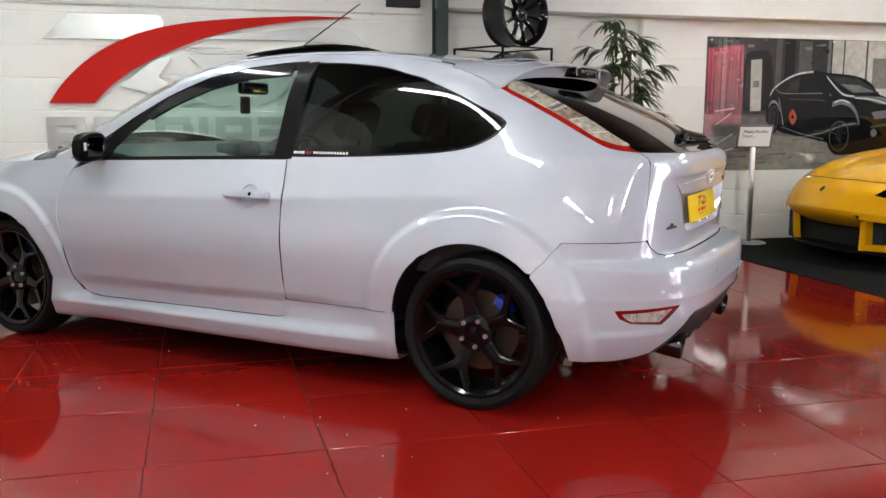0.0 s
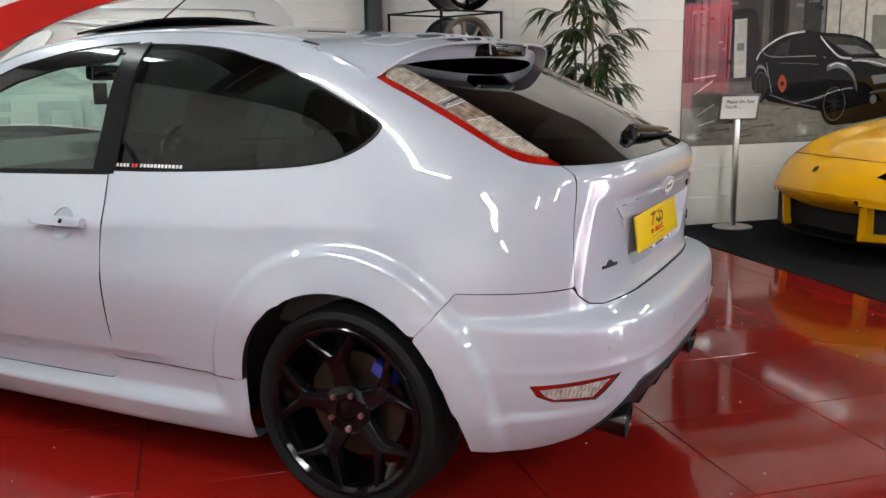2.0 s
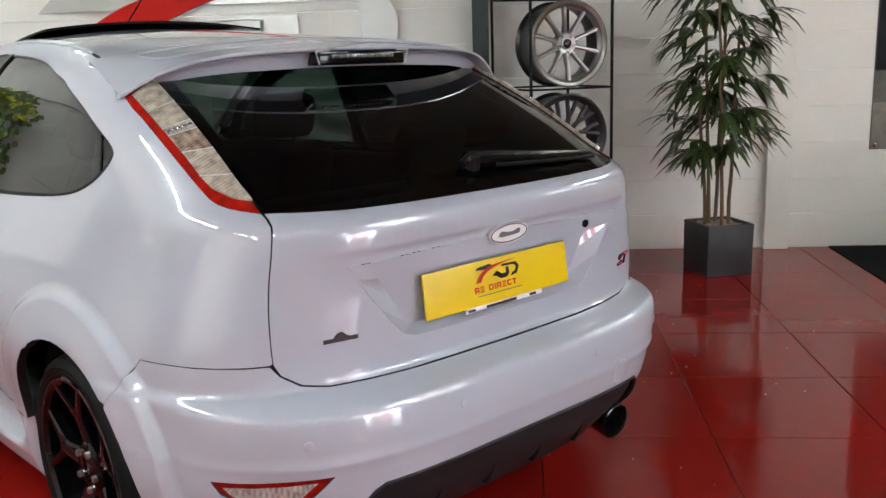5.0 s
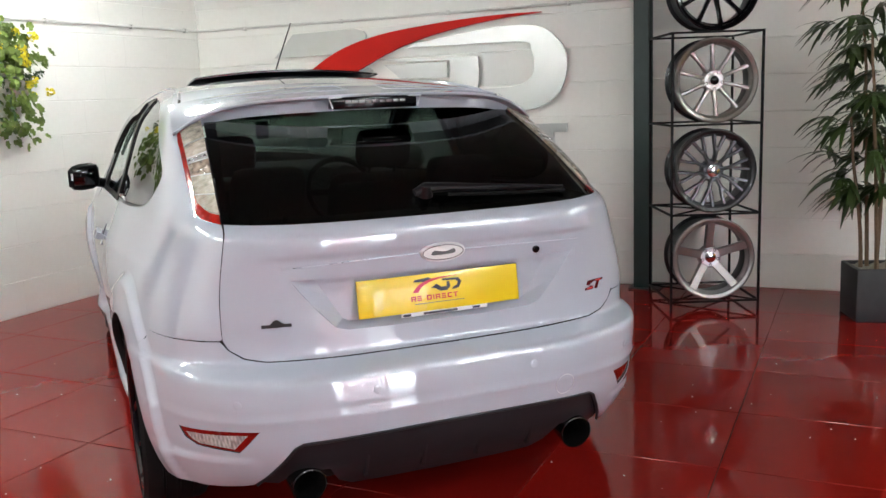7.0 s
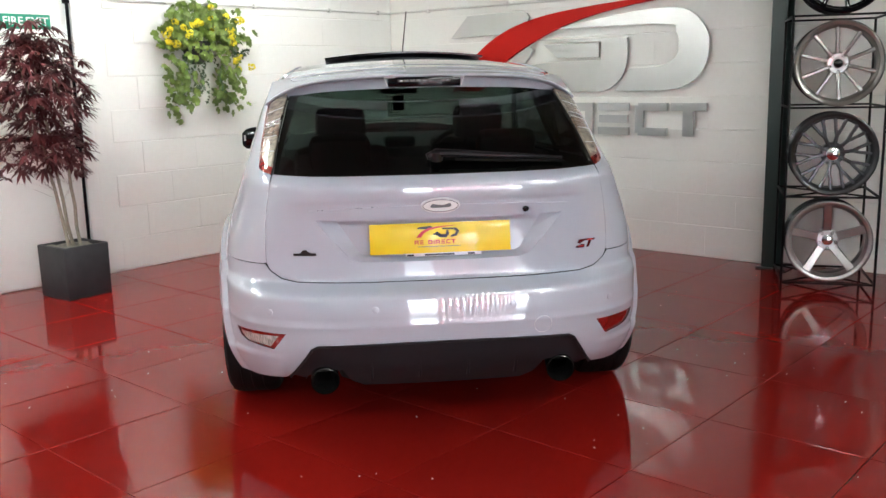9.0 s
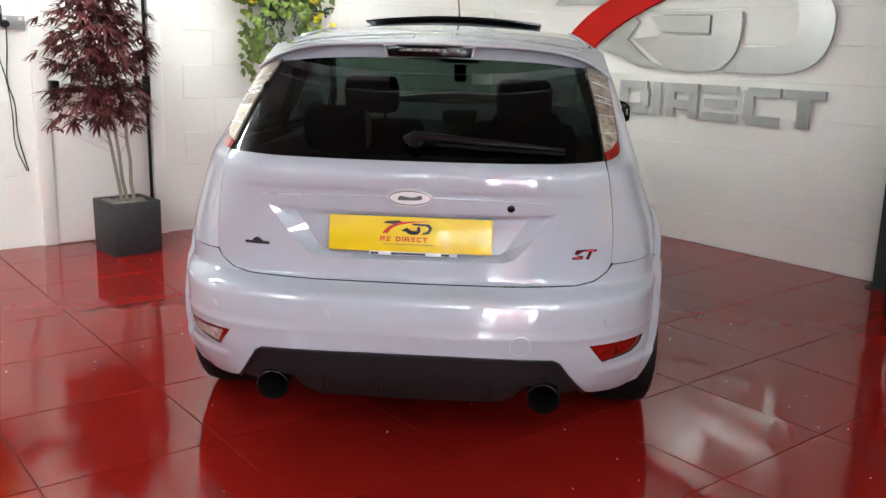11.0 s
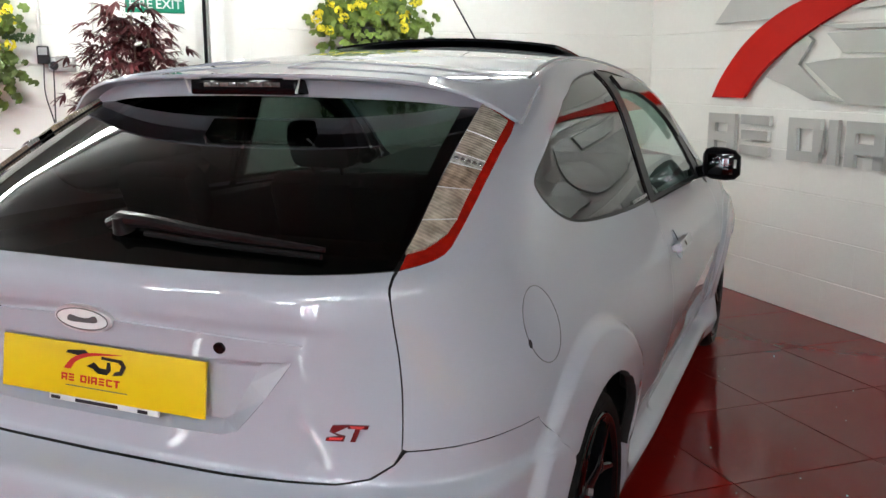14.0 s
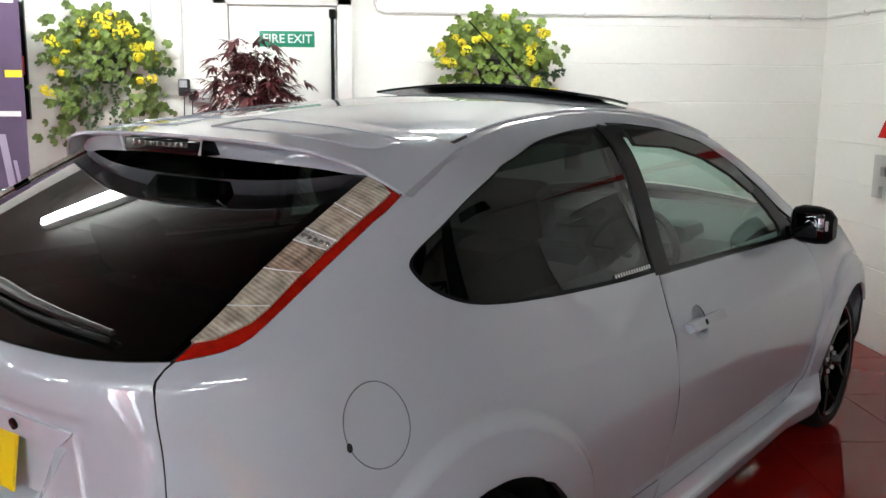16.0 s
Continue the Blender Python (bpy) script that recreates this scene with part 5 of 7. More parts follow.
flat("mark", [(0.008, 0.036), (0.060, 0.034), (0.070, 0.022), (0.060, 0.004), (0.036, 0.000), (0.042, 0.008), (0.054, 0.012), (0.058, 0.022), (0.050, 0.028), (0.006, 0.030)], 0.0012, INK, plate, plate_m)
sweep = curve_pts([(-0.090, 0.002), (-0.066, 0.026), (-0.020, 0.040), (0.060, 0.044)], 6) + curve_pts([(0.058, 0.043), (-0.016, 0.034), (-0.056, 0.020), (-0.072, 0.002)], 6)
flat("mark", [tuple(p) for p in sweep], 0.0016, RED_INK, plate, plate_m)
for kind, x, w in (("arch", -0.096, 0.015), ("stack", -0.077, 0.014), ("ring", -0.046, 0.016), ("bar", -0.026, 0.004), ("arch", -0.018, 0.015), ("stack", 0.002, 0.014), ("bracket", 0.021, 0.015), ("tee", 0.040, 0.015)):
    bm = bmesh.new()
    for a, b, c, d in SLAB_SETS[kind]:
        prism(bm, [(x + w * u, -0.023 + 0.015 * v) for u, v in ((a, b), (c, b), (c, d), (a, d))], 0.0, 0.0012, plate_m)
    part("letter_bar", bm, RED_INK, plate, smooth=False)
flat("bar", [(-0.085, -0.033), (0.075, -0.033), (0.075, -0.031), (-0.085, -0.031)], 0.001, GREY_INK, plate, plate_m)
bm = bmesh.new()
prism(bm, [(-0.13, -0.067), (0.15, -0.067), (0.15, -0.0555), (-0.13, -0.0555)], -0.008, -0.002, plate_m)
strip = part("plate_strip", bm, WHITE_INK, plate, "white strip with small dark print")
for x0, x1 in ((-0.125, -0.10), (-0.06, 0.05), (0.10, 0.125)):
    flat("bar", [(x0, -0.0655), (x1, -0.0655), (x1, -0.0585), (x0, -0.0585)], -0.0012, INK, strip, plate_m)


# badges: oval maker's badge as a plain shape, a dark badge, a red and chrome badge, the lock camera
def on_gate(x, z, d=0.0):
    u = u_at("x", abs(x), z)
    p, nn = skin(u, z), normal_at(u, z)
    nn.x *= 1 if x >= 0 else -1
    p.x *= 1 if x >= 0 else -1
    return Matrix.Translation(p + nn * d) @ nn.to_track_quat("Z", "Y").to_matrix().to_4x4()


def oval(rx, ry, n=32):
    return [(rx * math.cos(2 * math.pi * i / n), ry * math.sin(2 * math.pi * i / n)) for i in range(n)]


bm = bmesh.new()
prism(bm, oval(0.072, 0.029), 0.0, 0.012, on_gate(0, 0.893), 0.003)
badge = part("oval_badge", bm, SATIN, tailgate, "chrome and white oval badge")
flat("badge_face", oval(0.064, 0.022), 0.0126, WHITE_INK, badge, on_gate(0, 0.893))
bm = bmesh.new()
tube(bm, [on_gate(0, 0.893) @ Vector((x, y, 0.0128)) for x, y in oval(0.064, 0.0225)], 0.0013, 5, True)
part("badge_ring", bm, GREY_INK, badge)
flat("badge_script", [tuple(p) for p in curve_pts([(-0.036, -0.006), (-0.030, 0.007), (-0.010, 0.004), (0.012, 0.003), (0.034, 0.009), (0.036, -0.004), (0.0, -0.007)], 5, True)], 0.0132, GREY_INK, badge, on_gate(0, 0.893))
strip_low = [("x", 0.0, 0.843), ("x", 0.25, 0.844), ("x", 0.440, 0.850), ("x", 0.472, 0.876), ("x", 0.478, 0.884), ("x", 0.25, 0.892), ("x", 0.0, 0.895)]
strip_half = [(u_at(k, c, z), v_of(z)) for k, c, z in strip_low]
strip_half[0], strip_half[-1] = (0.0, v_of(0.843)), (0.0, v_of(0.895))
o = panel("handle_trim", along(strip_half + strip_half[:1])[:-1], PAINT, car, step=0.02, offset=0.006, thick=0.008, both=True, rim_mat=PAINT)[0]
o.parent = tailgate
bm = bmesh.new()
prism(bm, oval(0.012, 0.011), 0.0, 0.007, on_gate(0.314, 0.868, 0.004), 0.001)
part("lock_button", bm, BLACK_GLOSS, tailgate)
mb = on_gate(-0.497, 0.726)
bm = bmesh.new()
prism(bm, [(-0.042, -0.008), (0.042, -0.008), (0.042, 0.001), (-0.042, 0.001)], 0, 0.003, mb)
prism(bm, [tuple(p) for p in curve_pts([(-0.018, 0.001), (-0.008, 0.011), (0.004, 0.013), (0.016, 0.004), (0.024, 0.001)], 4)], 0, 0.003, mb)
part("tuner_badge", bm, INK, tailgate, "small dark badge")
ms = on_gate(0.548, 0.722)
bm = bmesh.new()
for pts in ([(-0.038, -0.016), (-0.004, -0.016), (0.0, -0.006), (-0.022, -0.001), (0.004, 0.012), (0.004, 0.016), (-0.024, 0.014), (-0.030, 0.002), (-0.012, -0.006), (-0.036, -0.010)],
            [(0.004, 0.016), (0.044, 0.016), (0.041, 0.009), (0.028, 0.009), (0.018, -0.016), (0.008, -0.016), (0.018, 0.009), (0.004, 0.009)]):
    prism(bm, pts, 0, 0.004, ms)
st_badge = part("trim_badge", bm, mat("badge_dark_red", (0.16, 0.012, 0.014), 0.25, 0.4, coat=0.6), tailgate, "chrome and red trim badge")
flat("badge_inlay", [(-0.030, -0.013), (-0.008, -0.013), (-0.004, -0.008), (-0.03, -0.009)], 0.0046, RED_INK, st_badge, ms)
flat("badge_inlay", [(0.008, 0.0145), (0.036, 0.0145), (0.030, 0.0095), (0.012, 0.0095)], 0.0046, RED_INK, st_badge, ms)

# parking sensors and towing-eye cover
for x, z in ((-0.63, 0.525), (-0.25, 0.535), (0.25, 0.535), (0.63, 0.525)):
    bm = bmesh.new()
    prism(bm, oval(0.0125, 0.0125, 20), -0.003, 0.0016, on_gate(x, z), 0.0008)
    part("parking_sensor", bm, PAINT, bump_ob)
bm = bmesh.new()
m = on_gate(0.36, 0.452, 0.0015)
tube(bm, [m @ Vector((0.033 * math.cos(a), 0.033 * math.sin(a), 0)) for a in np.linspace(0, 2 * math.pi, 36)[:-1]], 0.0010, 5, True)
part("towing_cover", bm, SATIN, bump_ob)

# fuel flap, door handles


def on_side(y, z, d=0.0, sx=1):
    u = u_at("y", y, z)
    p, nn = skin(u, z), normal_at(u, z)
    p.x *= sx
    nn.x *= sx
    t = Vector((0, 1, 0))
    t = (t - nn * t.dot(nn)).normalized() * sx
    w = nn.cross(t)
    mm = Matrix((t, w, nn)).transposed().to_4x4()
    return Matrix.Translation(p + nn * d) @ mm


bm = bmesh.new()
tube(bm, [skin(u_at("y", -0.268 + 0.076 * math.cos(a), 0.850 + 0.078 * math.sin(a)), 0.850 + 0.078 * math.sin(a)) for a in np.linspace(0, 2 * math.pi, 40)[:-1]], 0.0013, 5, True)
part("fuel_flap_gap", bm, GREY_INK, car)
bm = bmesh.new()
prism(bm, oval(0.006, 0.009, 16), -0.002, 0.0012, on_side(-0.340, 0.826))
part("flap_notch", bm, GAP, car)
for o, sx in zip(doors, (1, -1)):
    m = on_side(1.045, 0.800, 0, sx)
    bm = bmesh.new()
    out = [tuple(p) for p in curve_pts([(-0.116, -0.010), (-0.116, 0.010), (-0.108, 0.0155), (0.0, 0.0165), (0.108, 0.0155), (0.116, 0.010), (0.116, -0.010), (0.108, -0.015), (0.0, -0.016), (-0.108, -0.015)], 2, True)]
    prism(bm, out, 0.012, 0.034, m, 0.006)
    box(bm, (-0.105, -0.010, -0.004), (-0.075, 0.010, 0.016), 0.002, m)
    box(bm, (0.075, -0.010, -0.004), (0.105, 0.010, 0.016), 0.002, m)
    h = part("door_handle", bm, PAINT, o)
    bm = bmesh.new()
    prism(bm, oval(0.0085, 0.0085, 18), 0.03, 0.0355, m @ Matrix.Translation((-0.03 * sx, 0.0, 0)), 0.001)
    part("key_cover", bm, BLACK_GLOSS, h)
    bm = bmesh.new()
    lathe(bm, [(0.054, -0.003), (0.048, -0.006), (0.038, -0.012), (0.022, -0.017), (0.0005, -0.018)], 28, on_side(1.045, 0.802, 0, sx))
    part("handle_cup", bm, PAINT, h)

# door mirrors: gloss black shells with a foot, a glass and a pale indicator
for sx in (1, -1):
    bm = bmesh.new()
    rows = []
    for t, w, h2, yy in ((0.0, 0.035, 0.045, 1.945), (0.06, 0.062, 0.068, 1.948), (0.25, 0.080, 0.082, 1.955), (0.60, 0.086, 0.083, 1.960), (0.85, 0.078, 0.074, 1.958), (1.0, 0.05, 0.048, 1.952)):
        x = 0.842 + 0.152 * t
        w, h2 = w * 0.9, h2 * 0.84
        rows.append([bm.verts.new((sx * x, yy + w * 0.62 * math.copysign(abs(math.cos(a)) ** 0.7, math.cos(a)), 1.000 - 0.012 * t + h2 * math.copysign(abs(math.sin(a)) ** 0.6, math.sin(a)))) for a in np.linspace(0, 2 * math.pi, 21)[:-1]])
    for a, b in zip(rows, rows[1:]):
        for k in range(20):
            bm.faces.new((a[k], a[(k + 1) % 20], b[(k + 1) % 20], b[k]))
    bm.faces.new(rows[0])
    bm.faces.new(rows[-1][::-1])
    mir = part("door_mirror", bm, MIRROR_BLACK, car, "black door mirror")
    bm = bmesh.new()
    tube(bm, [(sx * 0.79, 2.02, 0.945), (sx * 0.83, 1.99, 0.955), (sx * 0.875, 1.965, 0.968)], [0.03, 0.026, 0.028], 10)
    part("mirror_foot", bm, BLACK_TRIM, mir)
    bm = bmesh.new()
    box(bm, (sx * 0.866, 1.903, 0.952), (sx * 0.968, 1.909, 1.040), 0.002)
    part("mirror_glass", bm, DARK_MIRROR, mir)
    bm = bmesh.new()
    box(bm, (sx * 0.970, 1.908, 0.980), (sx * 0.980, 1.918, 1.016), 0.003)
    part("mirror_marker", bm, WHITE_INK, mir)

# stickers along the foot of the rear side windows: plain pale bars, with a red one among them on one side
for side, y0, y1, mt in ((-1, 0.855, 0.795, WHITE_INK), (-1, 0.790, 0.760, RED_INK), (-1, 0.755, 0.585, WHITE_INK), (1, 0.845, 0.640, GREY_BAR)):
    bm = bmesh.new()
    y = y0
    while y > y1 + 0.004:
        q = [skin(u_at("y", yy, zz), zz) + Vector((0.0005, 0, 0)) for yy, zz in ((y, 0.984), (y - 0.010, 0.984), (y - 0.010, 0.994), (y, 0.994))]
        bm.faces.new([bm.verts.new((side * p.x, p.y, p.z)) for p in q])
        y -= 0.0145
    part("window_sticker", bm, mt, car, smooth=False)

# exhaust tips
for sx in (1, -1):
    bm = bmesh.new()
    m = Matrix.Translation((0.452 * sx, -0.60, 0.268)) @ Matrix.Rotation(radians(97), 4, "X") @ Matrix.Rotation(radians(-4 * sx), 4, "Y")
    lathe(bm, [(0.040, -0.06), (0.050, 0.06), (0.0535, 0.125), (0.0535, 0.132), (0.0500, 0.134), (0.0470, 0.128), (0.0455, 0.05), (0.044, -0.05), (0.001, -0.05)], 32, m)
    part("exhaust_tip", bm, EXHAUST, car)
bm = bmesh.new()
box(bm, (-0.40, -0.62, 0.20), (0.40, -0.36, 0.34), 0.05)
part("silencer", bm, GAP, car)


# ---- road wheels ----
def tyre_mesh(r_out, r_in, w):
    bm = bmesh.new()
    h = w / 2
    prof = [(r_in, -h * 0.84), (r_in + 0.012, -h * 0.96), (r_in + 0.03, -h * 1.0), (r_out - 0.028, -h * 0.98), (r_out - 0.010, -h * 0.88), (r_out - 0.002, -h * 0.7),
            (r_out, -h * 0.45), (r_out - 0.006, -h * 0.44), (r_out - 0.006, -h * 0.38), (r_out, -h * 0.37), (r_out, -h * 0.06), (r_out - 0.006, -h * 0.05), (r_out - 0.006, h * 0.05), (r_out, h * 0.06),
            (r_out, h * 0.37), (r_out - 0.006, h * 0.38), (r_out - 0.006, h * 0.44), (r_out, h * 0.45), (r_out - 0.002, h * 0.7), (r_out - 0.010, h * 0.88), (r_out - 0.028, h * 0.98), (r_in + 0.03, h), (r_in + 0.012, h * 0.96), (r_in, h * 0.84)]
    return lathe(bm, prof, 72)


def barrel(bm, r, w, lip=0.012):
    h = w / 2
    return lathe(bm, [(r + lip, h), (r + lip * 0.7, h + 0.003), (r, h + 0.002), (r - 0.012, h - 0.008), (r - 0.014, h * 0.5), (r - 0.03, -h * 0.2), (r - 0.02, -h * 0.8), (r + lip, -h), (r + lip, -h * 0.9), (r - 0.012, -h * 0.7), (r - 0.02, 0.0), (r - 0.006, h * 0.6), (r + lip, h)], 64)


def spoke(bm, pts, widths, depths, ang, crown=0.35):
    """One spoke: a chain of (radius, turn, height) with its widths; section like a low roof."""
    rows = []
    for (r, off, z), w, d in zip(pts, widths, depths):
        c, s = math.cos(ang), math.sin(ang)
        sec = [(-w / 2, z - d), (-w / 2, z - d * 0.15), (-w * crown / 2, z), (w * crown / 2, z), (w / 2, z - d * 0.15), (w / 2, z - d)]
        rows.append([bm.verts.new((c * r - s * (off + x), s * r + c * (off + x), zz)) for x, zz in sec])
    for a, b in zip(rows, rows[1:]):
        for k in range(6):
            bm.faces.new((a[k], a[(k + 1) % 6], b[(k + 1) % 6], b[k]))
    bm.faces.new(rows[0][::-1])
    bm.faces.new(rows[-1])


def road_wheel(parent, m, sx):
    w = new("road_wheel")
    w.parent = parent
    w.matrix_local = m
    tagged(w, "gloss black five-spoke alloy wheel with a low tyre")
    part("tyre", tyre_mesh(0.307, 0.249, 0.212), RUBBER, w)
    bm = bmesh.new()
    barrel(bm, 0.242, 0.20)
    for i in range(5):
        a = radians(90 + 72 * i)
        spoke(bm, [(0.045, 0, 0.068), (0.080, 0, 0.074), (0.120, 0, 0.080), (0.150, 0, 0.085), (0.164, 0, 0.086)], [0.074, 0.060, 0.050, 0.054, 0.040], [0.05, 0.04, 0.034, 0.034, 0.034], a, 0.6)
        for sg in (1, -1):
            spoke(bm, [(0.138, sg * 0.008, 0.083), (0.164, sg * 0.024, 0.086), (0.198, sg * 0.058, 0.092), (0.230, sg * 0.090, 0.097)], [0.036, 0.036, 0.030, 0.032], [0.034, 0.032, 0.028, 0.028], a, 0.55)
    rim = part("rim", bm, BLACK_GLOSS, w, angle=28)
    bm = bmesh.new()
    lathe(bm, [(0.078, 0.03), (0.076, 0.070), (0.060, 0.079), (0.034, 0.078), (0.032, 0.070), (0.028, 0.074), (0.001, 0.076)], 40)
    part("hub_cap", bm, BLACK_GLOSS, w)
    for i in range(5):
        a = radians(54 + 72 * i)
        bm = bmesh.new()
        cyl(bm, (0.054 * math.cos(a), 0.054 * math.sin(a), 0.060), (0.054 * math.cos(a), 0.054 * math.sin(a), 0.088), 0.0105, 0.009, 6)
        part("wheel_nut", bm, STEEL_BOLT, w)
    bm = bmesh.new()
    lathe(bm, [(0.160, 0.0), (0.160, 0.012), (0.075, 0.012), (0.07, 0.03), (0.001, 0.03)], 48)
    part("brake_disc", bm, DISC, w)
    bm = bmesh.new()
    pts = [(r * math.cos(radians(a)), r * math.sin(radians(a))) for r, rng in ((0.172, range(20, 51, 6)), (0.138, range(50, 19, -6))) for a in rng]
    prism(bm, pts, -0.01, 0.045, None, 0.004)
    part("caliper", bm, CALIPER, w, "bright blue brake caliper")
    return w


for wy in (AX, WB):
    for sx in (1, -1):
        # the wheel's own z axis points away from the car
        m = Matrix.Translation((sx * 0.762, wy - 0.010, 0.307)) @ Matrix.Rotation(radians(90 * sx), 4, "Y") @ Matrix.Rotation(radians(90 * sx + (11 if wy == AX else 40)), 4, "Z")
        road_wheel(car, m, sx)
        bm = bmesh.new()
        seg = 24
        a_ = [bm.verts.new((sx * 0.81, wy + 0.372 * math.cos(math.pi * k / seg * 1.04 - 0.06), HUB + 0.366 * math.sin(math.pi * k / seg * 1.04 - 0.06))) for k in range(seg + 1)]
        b_ = [bm.verts.new((sx * 0.55, v.co.y, v.co.z)) for v in a_]
        for k in range(seg):
            bm.faces.new((a_[k], a_[k + 1], b_[k + 1], b_[k]))
        bm.faces.new(b_)
        part("wheel_arch_liner", bm, GAP, car)

# floor pan under the body
bm = bmesh.new()
box(bm, (-0.74, 0.42, 0.19), (0.74, 2.2, 0.24), 0.02)
box(bm, (-0.55, -0.60, 0.24), (0.55, 0.5, 0.30), 0.02)
box(bm, (-0.55, 2.2, 0.2), (0.55, 3.35, 0.26), 0.02)
part("floor_pan", bm, GAP, car)

# ---- cabin ----
bm = bmesh.new()
box(bm, (-0.70, -0.52, 0.60), (0.70, 0.10, 0.90), 0.03)
part("luggage_cover", bm, DASH, car)


def seat(parent, x, y, w, back_h, tilt, rest):
    s = new("car_seat")
    s.parent = parent
    s.matrix_local = pose(x, y, 0.30)
    bm = bmesh.new()
    box(bm, (-w / 2, 0.0, 0.06), (w / 2, 0.50, 0.22), 0.06)
    part("seat_cushion", bm, CLOTH, s)
    bm = bmesh.new()
    t = Matrix.Translation((0, 0.04, 0.14)) @ Matrix.Rotation(radians(tilt), 4, "X")
    box(bm, (-w / 2, -0.07, 0.0), (w / 2, 0.07, back_h), 0.06, t)
    box(bm, (-w / 2 + 0.02, 0.03, 0.1), (-w / 2 + 0.10, 0.12, back_h - 0.12), 0.03, t)
    box(bm, (w / 2 - 0.10, 0.03, 0.1), (w / 2 - 0.02, 0.12, back_h - 0.12), 0.03, t)
    part("seat_back", bm, CLOTH, s)
    for rx in rest:
        bm = bmesh.new()
        box(bm, (rx - 0.13, -0.05, back_h + 0.03), (rx + 0.13, 0.06, back_h + 0.21), 0.045, t)
        cyl(bm, t @ Vector((rx - 0.06, 0, back_h - 0.05)), t @ Vector((rx - 0.06, 0, back_h + 0.06)), 0.007)
        cyl(bm, t @ Vector((rx + 0.06, 0, back_h - 0.05)), t @ Vector((rx + 0.06, 0, back_h + 0.06)), 0.007)
        part("headrest", bm, CLOTH, s)
    return s


seat(car, -0.36, 1.02, 0.50, 0.60, 20, (0.0,))
seat(car, 0.36, 1.02, 0.50, 0.60, 20, (0.0,))
seat(car, 0.0, 0.16, 1.18, 0.52, 22, (-0.36, 0.36))
bm = bmesh.new()
prof = [(1.80, 0.45), (1.76, 0.70), (1.72, 0.86), (1.78, 0.925), (1.95, 0.955), (2.40, 0.985), (2.42, 0.45)]
L = [bm.verts.new((-0.72, y, z)) for y, z in prof]
R = [bm.verts.new((0.72, y, z)) for y, z in prof]
bm.faces.new(L)
bm.faces.new(R[::-1])
for i in range(len(prof)):
    j = (i + 1) % len(prof)
    bm.faces.new((L[i], R[i], R[j], L[j]))
dash = part("dashboard", bm, DASH, car, angle=30)
bm = bmesh.new()
box(bm, (-0.10, 1.74, 0.92), (0.10, 1.92, 1.00), 0.03)
box(bm, (0.20, 1.70, 0.90), (0.54, 1.90, 0.985), 0.04)
part("instrument_hood", bm, DASH, dash)
for x in (0.31, 0.43):
    bm = bmesh.new()
    m = Matrix.Translation((x, 1.690, 0.925)) @ Matrix.Rotation(radians(72), 4, "X")
    lathe(bm, [(0.052, 0.0), (0.056, 0.012), (0.060, 0.0)], 28, m)
    part("gauge_ring", bm, CHROME, dash)
bm = bmesh.new()
m = Matrix.Translation((0.37, 1.58, 0.86)) @ Matrix.Rotation(radians(66), 4, "X")
tube(bm, [m @ Vector((0.182 * math.cos(a), 0.182 * math.sin(a), 0)) for a in np.linspace(0, 2 * math.pi, 32)[:-1]], 0.016, 8, True)
for a in (0, math.pi, 1.5 * math.pi):
    tube(bm, [m @ Vector((0.05 * math.cos(a), 0.05 * math.sin(a), -0.02)), m @ Vector((0.175 * math.cos(a), 0.175 * math.sin(a), 0))], 0.018, 8)
lathe(bm, [(0.07, -0.035), (0.07, 0.0), (0.05, 0.016), (0.001, 0.018)], 24, m)
wheel = part("steering_wheel", bm, BLACK_TRIM, car)
bm = bmesh.new()
prism(bm, oval(0.022, 0.010), 0.018, 0.021, m)
part("wheel_emblem", bm, CHROME, wheel)
bm = bmesh.new()
box(bm, (-0.115, 1.70, 1.255), (0.115, 1.735, 1.320), 0.016)
cyl(bm, (0, 1.73, 1.30), (0, 1.83, 1.365), 0.012)
inner_mirror = part("interior_mirror", bm, BLACK_TRIM, car)
bm = bmesh.new()
box(bm, (-0.105, 1.697, 1.263), (0.105, 1.700, 1.312), 0.001)
part("mirror_face", bm, CHROME, inner_mirror)
bm = bmesh.new()
box(bm, (-0.035, 1.765, 1.150), (0.035, 1.785, 1.245), 0.008)
part("hanging_tag", bm, BLACK_TRIM, inner_mirror)
bm = bmesh.new()
V = [[bm.verts.new(top(y, s) + Vector((0, 0, -0.03))) for s in np.linspace(-0.9, 0.9, 12)] for y in np.linspace(0.1, 1.58, 10)]
for a, b in zip(V, V[1:]):
    for k in range(11):
        bm.faces.new((a[k], a[k + 1], b[k + 1], b[k]))
part("headliner", bm, LINER, car)
for sx in (1, -1):
    bm = bmesh.new()
    box(bm, (sx * 0.72, 0.93, 0.30), (sx * 0.78, 2.15, 0.935), 0.02)
    box(bm, (sx * 0.66, 1.1, 0.62), (sx * 0.72, 1.75, 0.70), 0.02)
    part("door_lining", bm, DASH, car)
    bm = bmesh.new()
    box(bm, (sx * 0.62, -0.45, 0.5), (sx * 0.71, 0.90, 0.955), 0.03)
    part("side_lining", bm, DASH, car)

# ---- display rack with alloy wheels ----
RACK_M = Matrix(((0.429, 0.903, 0, 2.665), (-0.903, 0.429, 0, -0.873), (0, 0, 1, 0), (0, 0, 0, 1)))   # x along the front, y to the back
RACK_STEEL = mat("black_rack_steel", (0.006, 0.006, 0.0065), 0.5, grain=0.1, scale=80, spec=0.12)
rack = thing("wheel_rack", RACK_M, "black square-bar steel rack with shelves for alloy wheels", "rack")
RW, RD = 0.265, 0.54
LEVELS = (0.055, 0.588, 1.122, 1.655)
